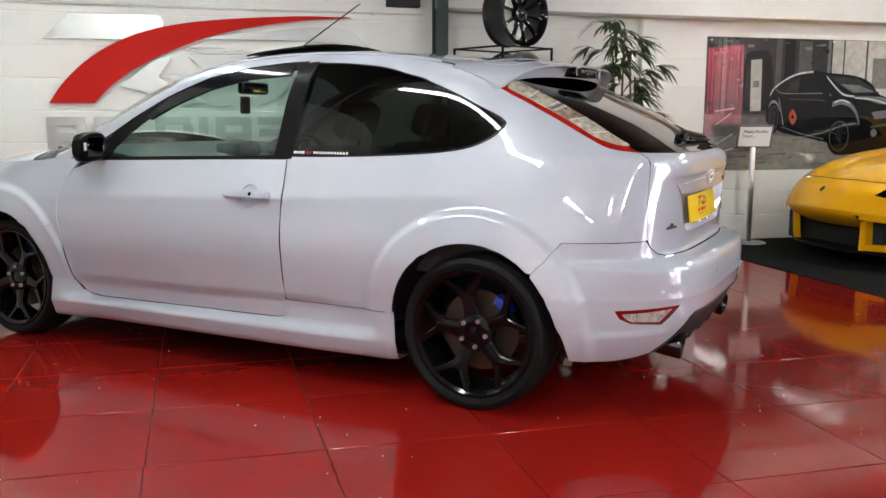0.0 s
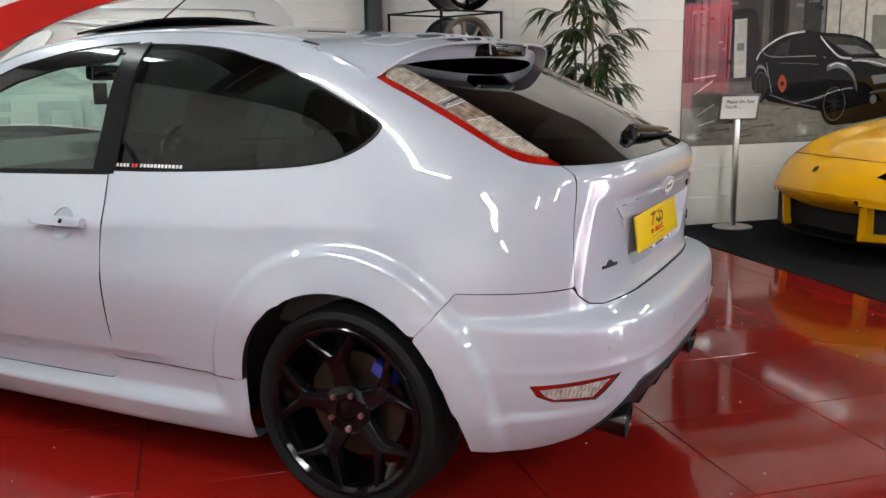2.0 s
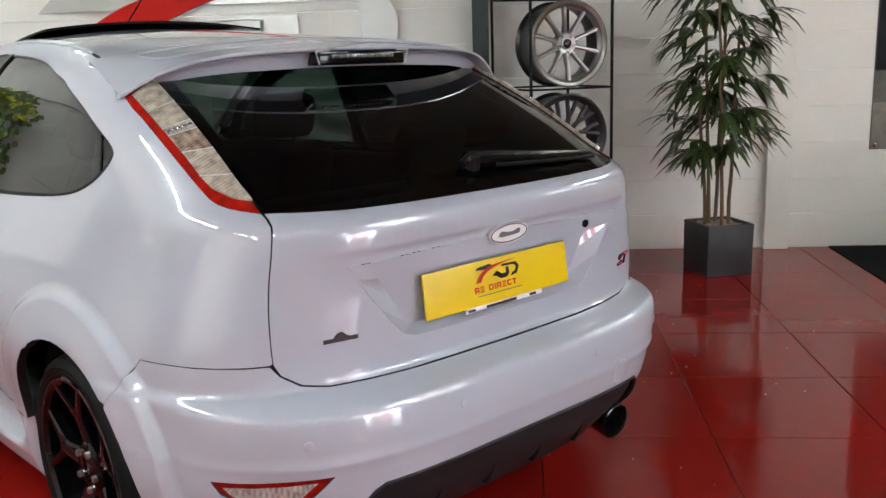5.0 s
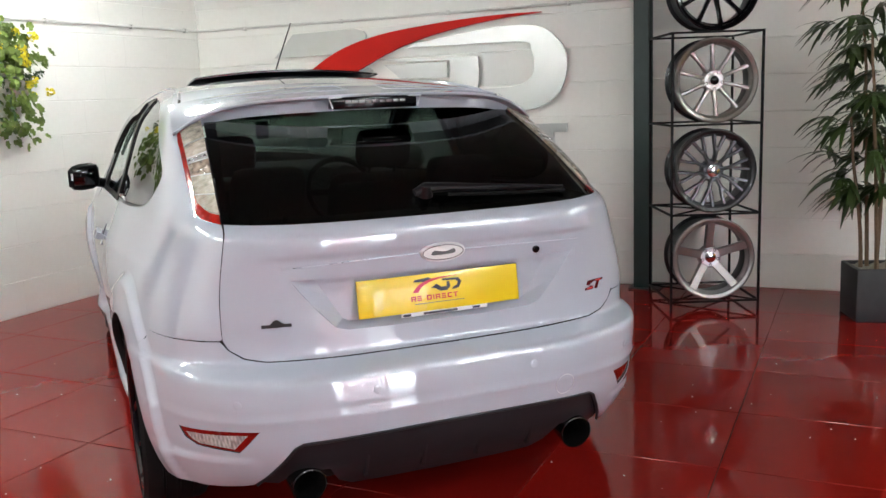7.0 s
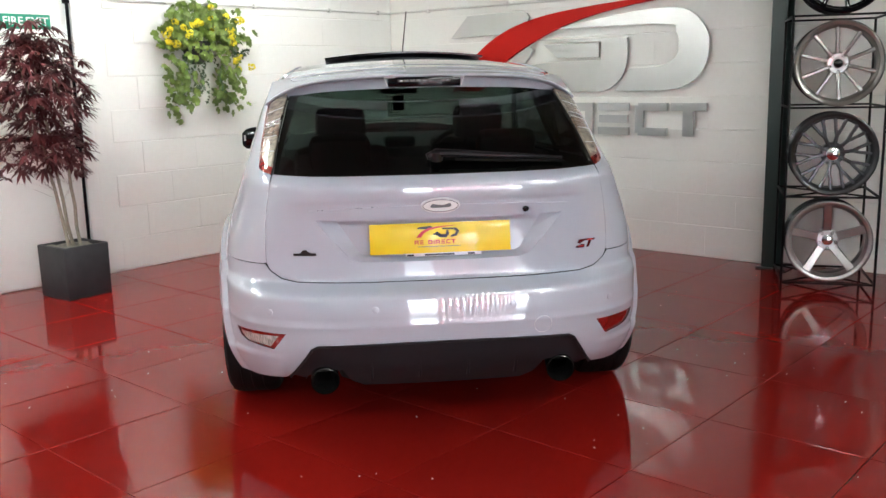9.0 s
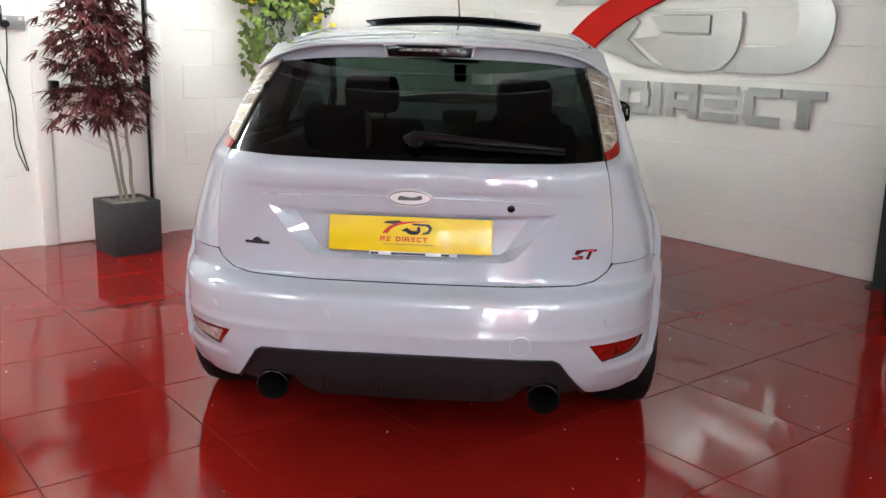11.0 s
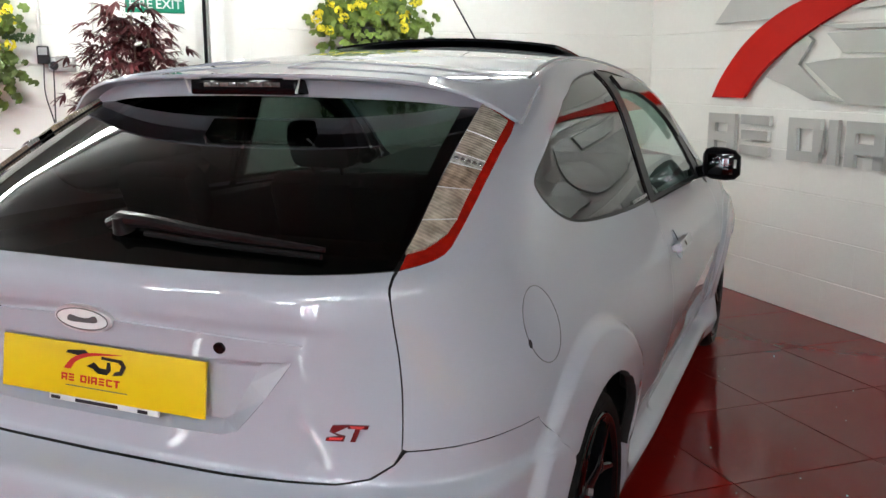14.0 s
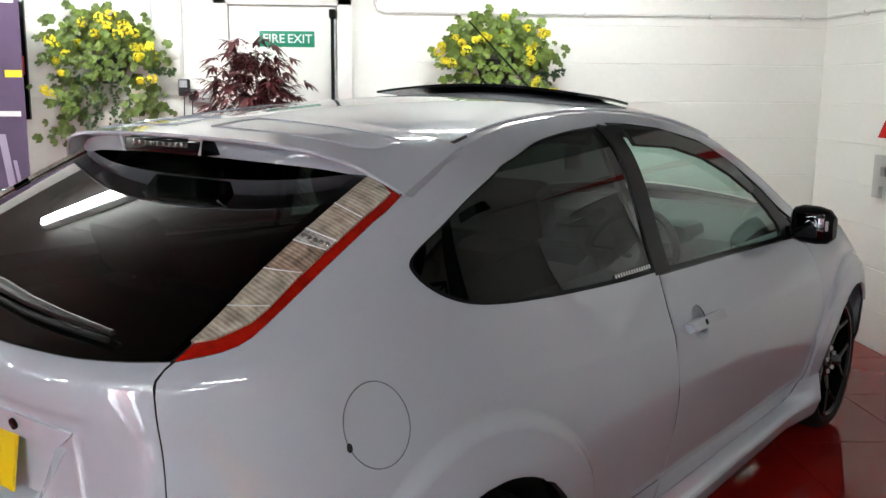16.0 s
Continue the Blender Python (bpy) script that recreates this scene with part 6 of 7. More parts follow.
for x in (-RW, RW):
    for y in (0.0, RD):
        bm = bmesh.new()
        box(bm, (x - 0.007, y - 0.007, 0), (x + 0.007, y + 0.007, 1.662), 0.001)
        part("post", bm, RACK_STEEL, rack)
for z in LEVELS:
    bm = bmesh.new()
    for y in (0.0, RD):
        box(bm, (-RW, y - 0.006, z - 0.006), (RW, y + 0.006, z + 0.006), 0.001)
    for x in (-RW, RW):
        box(bm, (x - 0.006, 0.0, z - 0.006), (x + 0.006, RD, z + 0.006), 0.001)
    if z < 1:
        tube(bm, [(-RW, 0, z), (RW, RD, z)], 0.006, 6)
        tube(bm, [(RW, 0, z), (-RW, RD, z)], 0.006, 6)
    part("shelf_frame", bm, RACK_STEEL, rack)

GUNMETAL = mat("gunmetal_wheel", (0.075, 0.075, 0.078), 0.3, 0.85, grain=0.08, scale=60)
POLISHED = mat("polished_wheel", (0.34, 0.325, 0.305), 0.32, 0.9, grain=0.06, scale=40, rough_var=0.05)
MACHINED = mat("machined_wheel", (0.46, 0.44, 0.435), 0.36, 1.0, grain=0.06, scale=40)
BARREL_DARK = mat("dark_barrel", (0.035, 0.035, 0.037), 0.3, 0.8, grain=0.1)


def show_wheel(name, m, label, style):
    w = thing(name, m, label, "alloy wheel", "wheels on the rack")
    R = 0.236
    bm = bmesh.new()
    lathe(bm, [(R + 0.012, 0.098), (R + 0.014, 0.106), (R + 0.004, 0.108), (R - 0.016, 0.096), (R - 0.020, 0.06), (R - 0.026, -0.02), (R - 0.018, -0.07), (R + 0.012, -0.100), (R + 0.012, -0.108), (R - 0.004, -0.108), (R - 0.008, -0.06), (R - 0.004, 0.02), (R + 0.002, 0.08), (R + 0.012, 0.098)], 64)
    part("barrel", bm, BARREL_DARK, w)
    spk = {"multi": POLISHED, "mesh": GUNMETAL, "star": MACHINED, "black": BLACK_GLOSS}[style]
    bm = bmesh.new()
    lathe(bm, [(R + 0.013, 0.094), (R + 0.015, 0.105), (R + 0.004, 0.110), (R - 0.012, 0.104), (R - 0.020, 0.086), (R - 0.028, 0.078), (R - 0.030, 0.060)], 64)
    if style in ("multi", "black"):
        for i in range(10):
            spoke(bm, [(0.040, 0, 0.062), (0.075, 0, 0.070), (0.14, 0, 0.078), (0.212, 0, 0.082)], [0.032, 0.024, 0.020, 0.026], [0.05, 0.035, 0.028, 0.028], radians(18 + 36 * i))
    elif style == "mesh":
        for i in range(10):
            a = radians(9 + 36 * i)
            spoke(bm, [(0.045, 0, 0.070), (0.095, 0, 0.078), (0.13, 0, 0.080)], [0.024, 0.020, 0.026], [0.04, 0.03, 0.03], a)
            for sg in (1, -1):
                spoke(bm, [(0.118, sg * 0.004, 0.080), (0.16, sg * 0.018, 0.083), (0.215, sg * 0.032, 0.086)], [0.021, 0.018, 0.022], [0.028, 0.026, 0.026], a, 0.5)
    else:
        for i in range(5):
            spoke(bm, [(0.030, 0, 0.030), (0.075, 0, 0.040), (0.14, 0, 0.062), (0.20, 0, 0.086), (0.232, 0, 0.094)], [0.060, 0.050, 0.047, 0.050, 0.056], [0.05, 0.04, 0.035, 0.035, 0.035], radians(90 + 72 * i), crown=0.82)
    part("spokes", bm, spk, w, angle=26)
    bm = bmesh.new()
    z = 0.034 if style == "star" else 0.064
    lathe(bm, [(0.070, z - 0.04), (0.068, z - 0.004), (0.056, z + 0.004), (0.034, z + 0.003), (0.033, z + 0.010), (0.026, z + 0.012), (0.001, z + 0.013)], 36)
    hub = part("hub", bm, spk, w)
    bm = bmesh.new()
    cr = {"mesh": 0.040, "star": 0.034}.get(style, 0.026)
    lathe(bm, [(cr, z + 0.010), (cr * 0.95, z + 0.016), (cr * 0.6, z + 0.020), (0.001, z + 0.021)], 24)
    part("centre_cap", bm, BLACK_GLOSS if style in ("multi", "black") else CHROME, w)
    for i in range(5):
        a = radians(54 + 72 * i)
        bm = bmesh.new()
        lathe(bm, [(0.010, 0.0), (0.0095, 0.004), (0.006, 0.002), (0.001, -0.002)], 12, Matrix.Translation((0.050 * math.cos(a), 0.050 * math.sin(a), z + 0.002)))
        part("bolt_hole", bm, GAP, w)
    return w


WHEEL_AXIS = Matrix(((1, 0, 0, 0), (0, 0, -1, 0), (0, 1, 0, 0), (0, 0, 0, 1)))     # wheel's z towards the room
for z, style, label in ((LEVELS[0], "star", "silver five-spoke alloy wheel without a tyre"), (LEVELS[1], "mesh", "matt gunmetal mesh alloy wheel without a tyre"),
                        (LEVELS[2], "multi", "polished ten-spoke alloy wheel without a tyre"), (LEVELS[3], "black", "gloss black ten-spoke alloy wheel on the top shelf")):
    show_wheel("alloy_wheel", RACK_M @ Matrix.Translation((0.0, 0.135, z + 0.006 + 0.2505)) @ WHEEL_AXIS @ Matrix.Rotation(radians({"star": 3, "mesh": 0, "multi": 4, "black": 9}[style]), 4, "Z"), label, style)

# ---- planters ----
SLATE = mat("dark_slate_planter", (0.025, 0.024, 0.027), 0.6, grain=0.4, scale=14, bump=0.5, bump_scale=25, stain=0.3, stain_scale=5)
SOIL = mat("pale_mulch", (0.24, 0.22, 0.185), 0.95, grain=0.5, scale=60, bump=0.8, bump_scale=80)
BARK = mat("pale_bark", (0.30, 0.265, 0.21), 0.8, grain=0.3, scale=40, bump=0.5, bump_scale=60)
CANE = mat("brown_cane", (0.14, 0.09, 0.05), 0.7, grain=0.3, scale=40, bump=0.4, bump_scale=50)


def planter(m, w, h, label):
    t = thing("planter", m, label, "planter", "square planters")
    bm = bmesh.new()
    a, b = w / 2, w / 2 * 0.985
    outer = [[bm.verts.new((sx * q, sy * q, z)) for sx, sy in ((-1, -1), (1, -1), (1, 1), (-1, 1))] for q, z in ((b, 0.0), (a, h), (a - 0.025, h), (a - 0.03, h - 0.05))]
    for r0, r1 in zip(outer, outer[1:]):
        for k in range(4):
            bm.faces.new((r0[k], r0[(k + 1) % 4], r1[(k + 1) % 4], r1[k]))
    bm.faces.new(outer[0][::-1])
    bmesh.ops.bevel(bm, geom=[e for e in bm.edges if not e.is_boundary], offset=0.006, segments=2, affect="EDGES", profile=0.5)
    part("pot", bm, SLATE, t)
    bm = bmesh.new()
    n = 9
    g = [[bm.verts.new(((i / (n - 1) - 0.5) * (w - 0.056), (j / (n - 1) - 0.5) * (w - 0.056), h - 0.016 + rng.uniform(-0.010, 0.010))) for i in range(n)] for j in range(n)]
    for j in range(n - 1):
        for i in range(n - 1):
            bm.faces.new((g[j][i], g[j][i + 1], g[j + 1][i + 1], g[j + 1][i]))
    part("soil", bm, SOIL, t)
    return t


POT_A = pose(-0.185, 2.965, 0, 0, 0, 5)
POT_B = pose(2.755, -1.753, 0, 0, 0, 18)
planter(POT_A, 0.315, 0.340, "dark slate-look square planter with pale mulch")
planter(POT_B, 0.300, 0.305, "charcoal square planter by the wall")


def leaf_blade(V, F, base, d, up, length, width, droop=0.25, n=4, fold=0.2):
    """A lance-shaped leaf with a fold along the middle."""
    d, up = Vector(d).normalized(), Vector(up)
    side = d.cross(up)
    side = side.normalized() if side.length > 1e-3 else Vector((1, 0, 0))
    nrm = side.cross(d).normalized()
    k0 = len(V)
    for i in range(n + 1):
        t = i / n
        w = width * (math.sin(math.pi * min(t * 0.92 + 0.06, 1.0)) ** 0.8) / 2
        c = base + d * (length * t) - Vector((0, 0, 1)) * (droop * length * t * t)
        V += [c - side * w + nrm * fold * w, c, c + side * w + nrm * fold * w]
    for i in range(n):
        a, b = k0 + 3 * i, k0 + 3 * (i + 1)
        F += [(a, a + 1, b + 1, b), (a + 1, a + 2, b + 2, b + 1)]


PALM_LEAF = vary(mat("palm_leaf_green", (0.040, 0.070, 0.016), 0.38, grain=0.2, scale=20), 0.45)
MAPLE_LEAF = vary(mat("dark_red_leaf", (0.105, 0.017, 0.020), 0.5, grain=0.2, scale=25), 0.4)
IVY_LEAF = vary(mat("basket_leaf_green", (0.125, 0.185, 0.028), 0.5, grain=0.3, scale=25), 0.6)
IVY_DARK = vary(mat("ivy_green", (0.035, 0.075, 0.020), 0.5, grain=0.2, scale=25), 0.4)
PETAL = vary(mat("yellow_petal", (0.78, 0.66, 0.03), 0.6, grain=0.1, scale=30), 0.25)


def palm(m, canes, label):
    t = thing("palm", m, label, "plant")
    r = random.Random(11)
    V, F = [], []
    for cx, cy, h, lx, ly in canes:
        bm = bmesh.new()
        pts = [Vector((cx, cy, 0.29))]
        for i in range(1, 9):
            f = i / 8
            pts.append(Vector((cx + lx * f ** 1.3 + r.uniform(-0.006, 0.006), cy + ly * f ** 1.3 + r.uniform(-0.006, 0.006), 0.29 + (h - 0.29) * f)))
        tube(bm, pts, [0.012 - 0.0006 * i for i in range(9)], 7)
        part("cane", bm, CANE, t)
        z = 0.62 + r.uniform(0, 0.08)
        k = 0
        while z < h + 0.02:
            f = min((z - 0.29) / (h - 0.29), 1)
            p = Vector((cx + lx * f ** 1.3, cy + ly * f ** 1.3, z))
            a = k * 2.4 + r.uniform(-0.5, 0.5)
            out = Vector((math.cos(a), math.sin(a), r.uniform(0.15, 0.6))).normalized()
            reach = r.uniform(0.10, 0.20)
            tip = p + out * reach
            s = len(V)
            side = out.cross(Vector((0, 0, 1))).normalized() * 0.003
            V += [p - side, p + side, tip + side, tip - side]
            F.append((s, s + 1, s + 2, s + 3))
            for q in range(9):
                fan = (q - 4) / 4
                d = (out * (1.0 - 0.25 * abs(fan)) + out.cross(Vector((0, 0, 1))).normalized() * fan * 0.95 + Vector((0, 0, r.uniform(-0.45, 0.05)))).normalized()
                leaf_blade(V, F, tip - out * reach * 0.5 * (1 - abs(fan)) * r.random(), d, (0, 0, 1), r.uniform(0.15, 0.25), r.uniform(0.026, 0.042), r.uniform(0.3, 0.8))
            z += r.uniform(0.045, 0.080)
            k += 1
    ob = mesh_object("foliage", V, F, PALM_LEAF, t)
    tagged(ob, kind="stuff")
    return t


palm(POT_B, [(-0.09, 0.03, 1.62, -0.06, 0.10), (-0.03, -0.05, 1.45, 0.06, -0.06), (0.04, 0.04, 1.78, 0.05, 0.06), (0.09, -0.03, 1.85, 0.10, -0.10), (0.02, 0.08, 1.15, -0.10, 0.12)], "tall green fan palm with several canes in the planter")


def maple(m, label):
    t = thing("maple_tree", m, label, "tree")
    r = random.Random(5)
    V, F = [], []
    tops = []
    for cx, cy, lx, ly, h in ((-0.03, 0.0, -0.10, 0.0, 1.45), (0.01, 0.02, -0.03, 0.05, 1.68), (0.04, -0.02, 0.02, -0.04, 1.55)):
        bm = bmesh.new()
        pts = [Vector((cx + lx * f ** 1.2 - 0.10 * f + r.uniform(-0.008, 0.008), cy + ly * f, 0.31 + (h - 0.31) * f)) for f in np.linspace(0, 1, 10)]
        tube(bm, pts, [0.0125 - 0.0008 * i for i in range(10)], 7)
        part("trunk", bm, BARK, t)
        tops.append(pts)
    for layer_z, rad, count in ((1.66, 0.15, 40), (1.56, 0.22, 70), (1.42, 0.29, 105), (1.26, 0.31, 110), (1.13, 0.24, 50), (0.98, 0.29, 85), (0.88, 0.26, 50)):
        for _ in range(count):
            a = r.uniform(0, 2 * math.pi)
            q = rad * math.sqrt(r.random())
            p = Vector((-0.14 + 1.12 * q * math.cos(a), 0.75 * q * math.sin(a), layer_z + r.uniform(-0.09, 0.09)))
            trunk = r.choice(tops)
            near = min(trunk, key=lambda v: abs(v.z - (p.z - 0.12)))
            s = len(V)
            wv = Vector((0.0018, 0.0018, 0))
            V += [near - wv, near + wv, p + wv * 0.5, p - wv * 0.5]
            F.append((s, s + 1, s + 2, s + 3))
            out = Vector((math.cos(a), math.sin(a), r.uniform(-0.7, 0.5))).normalized()
            L = r.uniform(0.070, 0.118)
            sidev = (out.cross(Vector((0, 0, 1))).normalized() + Vector((0, 0, r.uniform(-0.6, 0.6)))).normalized()
            for fan in (-1.0, -0.66, -0.33, 0.0, 0.33, 0.66, 1.0):
                d = (out * (1 - 0.85 * abs(fan)) + sidev * fan + Vector((0, 0, r.uniform(-0.25, 0.1)))).normalized()
                leaf_blade(V, F, p, d, (0, 0, 1), L * (1 - 0.35 * abs(fan)), L * 0.20, r.uniform(0.1, 0.35), 3)
    ob = mesh_object("foliage", V, F, MAPLE_LEAF, t)
    tagged(ob, kind="stuff")
    return t


maple(POT_A, "artificial dark red maple tree with three thin pale trunks")


def round_leaf(V, F, c, nrm, size, n=7):
    """A cupped leaf or petal; with more points a scalloped leaf with a notch at its stalk."""
    u = nrm.orthogonal().normalized()
    w = nrm.cross(u)
    k = len(V)
    V.append(c - nrm * size * 0.12)
    for i in range(n):
        a = 2 * math.pi * i / n
        rr = size * (0.5 if i else 0.38)
        if n > 8:
            rr = size * (0.16 if i == 0 else 0.52 if i % 2 else 0.43)
        V.append(c + u * math.cos(a) * rr + w * math.sin(a) * rr + nrm * size * 0.06 * (i % 2))
    for i in range(n):
        F.append((k, k + 1 + i, k + 1 + (i + 1) % n))


def ivy_leaf(V, F, c, nrm, size, turn):
    """A small pointed leaf with three lobes."""
    u = nrm.orthogonal().normalized()
    w = nrm.cross(u)
    k = len(V)
    for a, q in ((0, 0.62), (0.62, 0.30), (1.15, 0.50), (2.2, 0.30), (3.14, 0.14), (4.08, 0.30), (5.13, 0.50), (5.66, 0.30)):
        V.append(c + (u * math.cos(a + turn) + w * math.sin(a + turn)) * q * size)
    V.append(c - nrm * size * 0.08)
    F += [(k + 8, k + i, k + (i + 1) % 8) for i in range(8)]


def hanging_basket(m, seed, label, drop):
    """A half basket on the wall with a ring of leaves and flowers and trailing ivy; -y is the room."""
    t = thing("hanging_basket", m, label, "hanging basket", "wall flower baskets")
    r = random.Random(seed)
    bm = bmesh.new()
    rows = [[bm.verts.new((0.12 * q * math.cos(a), -0.16 * q * math.sin(a), z)) for a in np.linspace(0, math.pi, 13)] for q, z in ((0.35, -0.13), (0.75, -0.08), (0.97, 0.0), (1.0, 0.04))]
    for a, b in zip(rows, rows[1:]):
        for k in range(12):
            bm.faces.new((a[k], a[k + 1], b[k + 1], b[k]))
    bm.faces.new(rows[0][::-1])
    part("basket", bm, mat("black_wire_basket_%d" % seed, (0.012, 0.012, 0.012), 0.6, grain=0.3, scale=60), t)
    bm = bmesh.new()
    for x in (-0.13, 0.13):
        tube(bm, [(x, -0.06, 0.03), (0.0, -0.03, 0.30)], 0.002, 5)
    tube(bm, [(0, -0.12, 0.03), (0, -0.03, 0.30)], 0.002, 5)
    part("chain", bm, STEEL_BOLT, t)
    V, F, PV, PF, IV, IF = [], [], [], [], [], []
    up = Vector((0, -0.5, 0.6))
    for _ in range(560):
        s = r.uniform(-0.22, 1.22)
        a = math.pi * s
        q = 0.24 + r.gauss(0, 0.065)
        squash = 1.0 if 0 < s < 1 else 1.25
        c = Vector((1.05 * q * math.cos(a), -r.uniform(0.02, 0.22), q * math.sin(a) * squash * (0.95 if 0 < s < 1 else 1.0) - 0.02))
        if not 0 < s < 1:
            c.z -= r.uniform(0.0, drop * 0.55)
            c.x *= 0.95
        n = Vector((r.uniform(-0.7, 0.7), -1, r.uniform(-0.2, 0.9))).normalized()
        round_leaf(V, F, c, n, r.uniform(0.040, 0.074), 13)
    for _ in range(60):
        c = Vector((r.gauss(0, 0.09), -r.uniform(0.17, 0.21), r.uniform(-0.10, 0.10)))
        round_leaf(V, F, c, Vector((r.uniform(-0.7, 0.7), -1, r.uniform(-0.2, 0.9))).normalized(), r.uniform(0.035, 0.060), 13)
    for _ in range(27):
        s = r.uniform(-0.12, 1.12)
        q = 0.25 + r.gauss(0, 0.05)
        c = Vector((1.05 * q * math.cos(math.pi * s), -r.uniform(0.16, 0.25), q * math.sin(math.pi * s) - (0.12 * r.random() if not 0 < s < 1 else 0)))
        big = r.uniform(0.018, 0.032)
        for _ in range(26):
            n = Vector((r.uniform(-1, 1), r.uniform(-1, 0.2), r.uniform(-0.8, 0.8))).normalized()
            tilt = (n + Vector((r.uniform(-0.6, 0.6), r.uniform(-0.6, 0.3), r.uniform(-0.6, 0.6)))).normalized()
            round_leaf(PV, PF, c + n * big, tilt, r.uniform(0.014, 0.024))
    for _ in range(9):
        x0 = r.uniform(-0.17, 0.14)
        p = Vector((x0, -r.uniform(0.05, 0.14), -0.05))
        v = Vector((r.uniform(-0.3, 0.3), r.uniform(-0.1, 0.1), -1)).normalized()
        for _ in range(int(drop * 46 * r.uniform(0.55, 1.0))):
            p = p + v * 0.019
            v = (v + Vector((r.uniform(-0.35, 0.35), r.uniform(-0.15, 0.15), -0.12))).normalized()
            n = Vector((r.uniform(-0.6, 0.6), -1, r.uniform(-0.3, 0.6))).normalized()
            ivy_leaf(IV, IF, p + Vector((r.uniform(-0.018, 0.018), 0, 0)), n, r.uniform(0.022, 0.040), r.uniform(0, 6.28))
    for _ in range(12):
        p = Vector((r.uniform(0.22, 0.30), -0.1, -0.05))
        for k in range(6):
            p = p + Vector((0.024, 0, r.uniform(-0.012, 0.010)))
            if r.random() < 0.35:
                ivy_leaf(IV, IF, p, Vector((r.uniform(-0.4, 0.4), -1, 0.3)).normalized(), 0.036, r.uniform(0, 6.28))
    for name, v, f, mt in (("foliage", V, F, IVY_LEAF), ("blossom", PV, PF, PETAL), ("ivy", IV, IF, IVY_DARK)):
        tagged(mesh_object(name, v, f, mt, t), kind="stuff")
    return t


hanging_basket(pose(1.13, NORTH - 0.006, 1.62), 3, "wall basket of yellow flowers and green leaves with trailing ivy", 0.62)
hanging_basket(pose(-1.235, NORTH - 0.006, 1.62), 8, "full wall basket of yellow flowers and broad green leaves", 0.50)

# ---- notice on a stand ----
stand = thing("sign_stand", pose(3.19, -3.22, 0.006, 0, 0, -8), "brushed steel notice stand with a framed white card", "sign stand")
bm = bmesh.new()
lathe(bm, [(0.001, 0.012), (0.14, 0.011), (0.155, 0.006), (0.155, 0.0), (0.001, 0.0)], 40)
part("base", bm, BRUSHED, stand)
bm = bmesh.new()
box(bm, (-0.014, -0.022, 0.01), (0.014, 0.022, 0.86), 0.004)
part("post", bm, BRUSHED, stand)
SM = Matrix.Translation((-0.025, 0.0, 0.955)) @ Matrix.Rotation(radians(-12), 4, "Y") @ Matrix(((0, 0, -1, 0), (-1, 0, 0, 0), (0, 1, 0, 0), (0, 0, 0, 1)))
bm = bmesh.new()
prism(bm, [(-0.165, -0.105), (0.165, -0.105), (0.165, 0.105), (-0.165, 0.105)], -0.006, 0.004, SM, 0.003)
frame_part = part("card_frame", bm, mat("dark_card_frame", (0.12, 0.12, 0.125), 0.35, 0.7), stand)
bm = bmesh.new()
prism(bm, [(-0.148, -0.088), (0.148, -0.088), (0.148, 0.088), (-0.148, 0.088)], 0.003, 0.0052, SM)
card = part("card", bm, WHITE_INK, frame_part)
for words, y in (("Please Do Not", 0.045), ("Touch....", 0.005)):
    bm = bmesh.new()
    text_mesh(bm, words, 0.036, SM @ Matrix.Translation((0.0 if y > 0.02 else -0.055, y, 0.0056)), 0.0002, 1.05, 0.2, 0.0006)
    part("lettering", bm, INK, frame_part, smooth=False)

# ---- large glossy poster ----
def print_mat(name, c, grain=0.2, scale=8.0):
    return mat(name, c, 0.25, grain=grain, scale=scale, stain=0.35, stain_scale=2.5, coat=1.0, coat_rough=0.01, spec=0.1)


poster = thing("poster", Matrix.Translation((RECESS - 0.006, 0, 0)) @ face, "large glossy poster of a black car in a derelict hall", "poster")
PRINT = (("wall", (0.085, 0.08, 0.072)), ("hall", (0.030, 0.029, 0.027)), ("dark", (0.008, 0.008, 0.008)), ("ground", (0.20, 0.195, 0.175)), ("road", (0.12, 0.115, 0.105)), ("door", (0.42, 0.41, 0.38)),
         ("black", (0.006, 0.006, 0.007)), ("grey", (0.15, 0.15, 0.155)), ("pale", (0.55, 0.55, 0.55)), ("plaster", (0.50, 0.48, 0.43)), ("orange", (0.42, 0.07, 0.03)))
PR = {k: print_mat("poster_" + k, c, 0.45, 14.0) for k, c in PRINT}


def sheet_piece(name, pts, z, key, grain=None):
    bm = bmesh.new()
    prism(bm, [(-y, zz) for y, zz in pts], z - 0.0012, z, None)
    return part(name, bm, PR[key], poster, smooth=False)


PY0, PY1, PZ0, PZ1 = -2.84, -6.10, 0.650, 1.842
bm = bmesh.new()
prism(bm, [(-PY0, PZ0), (-PY1, PZ0), (-PY1, PZ1), (-PY0, PZ1)], -0.004, 0.004)
part("board", bm, PR["wall"], poster, smooth=False)
def upright(y0, y1, z0, z1, key, z=0.0056, name="printed_hall"):
    sheet_piece(name, [(y0, z0), (y1, z0), (y1, z1), (y0, z1)], z, key)


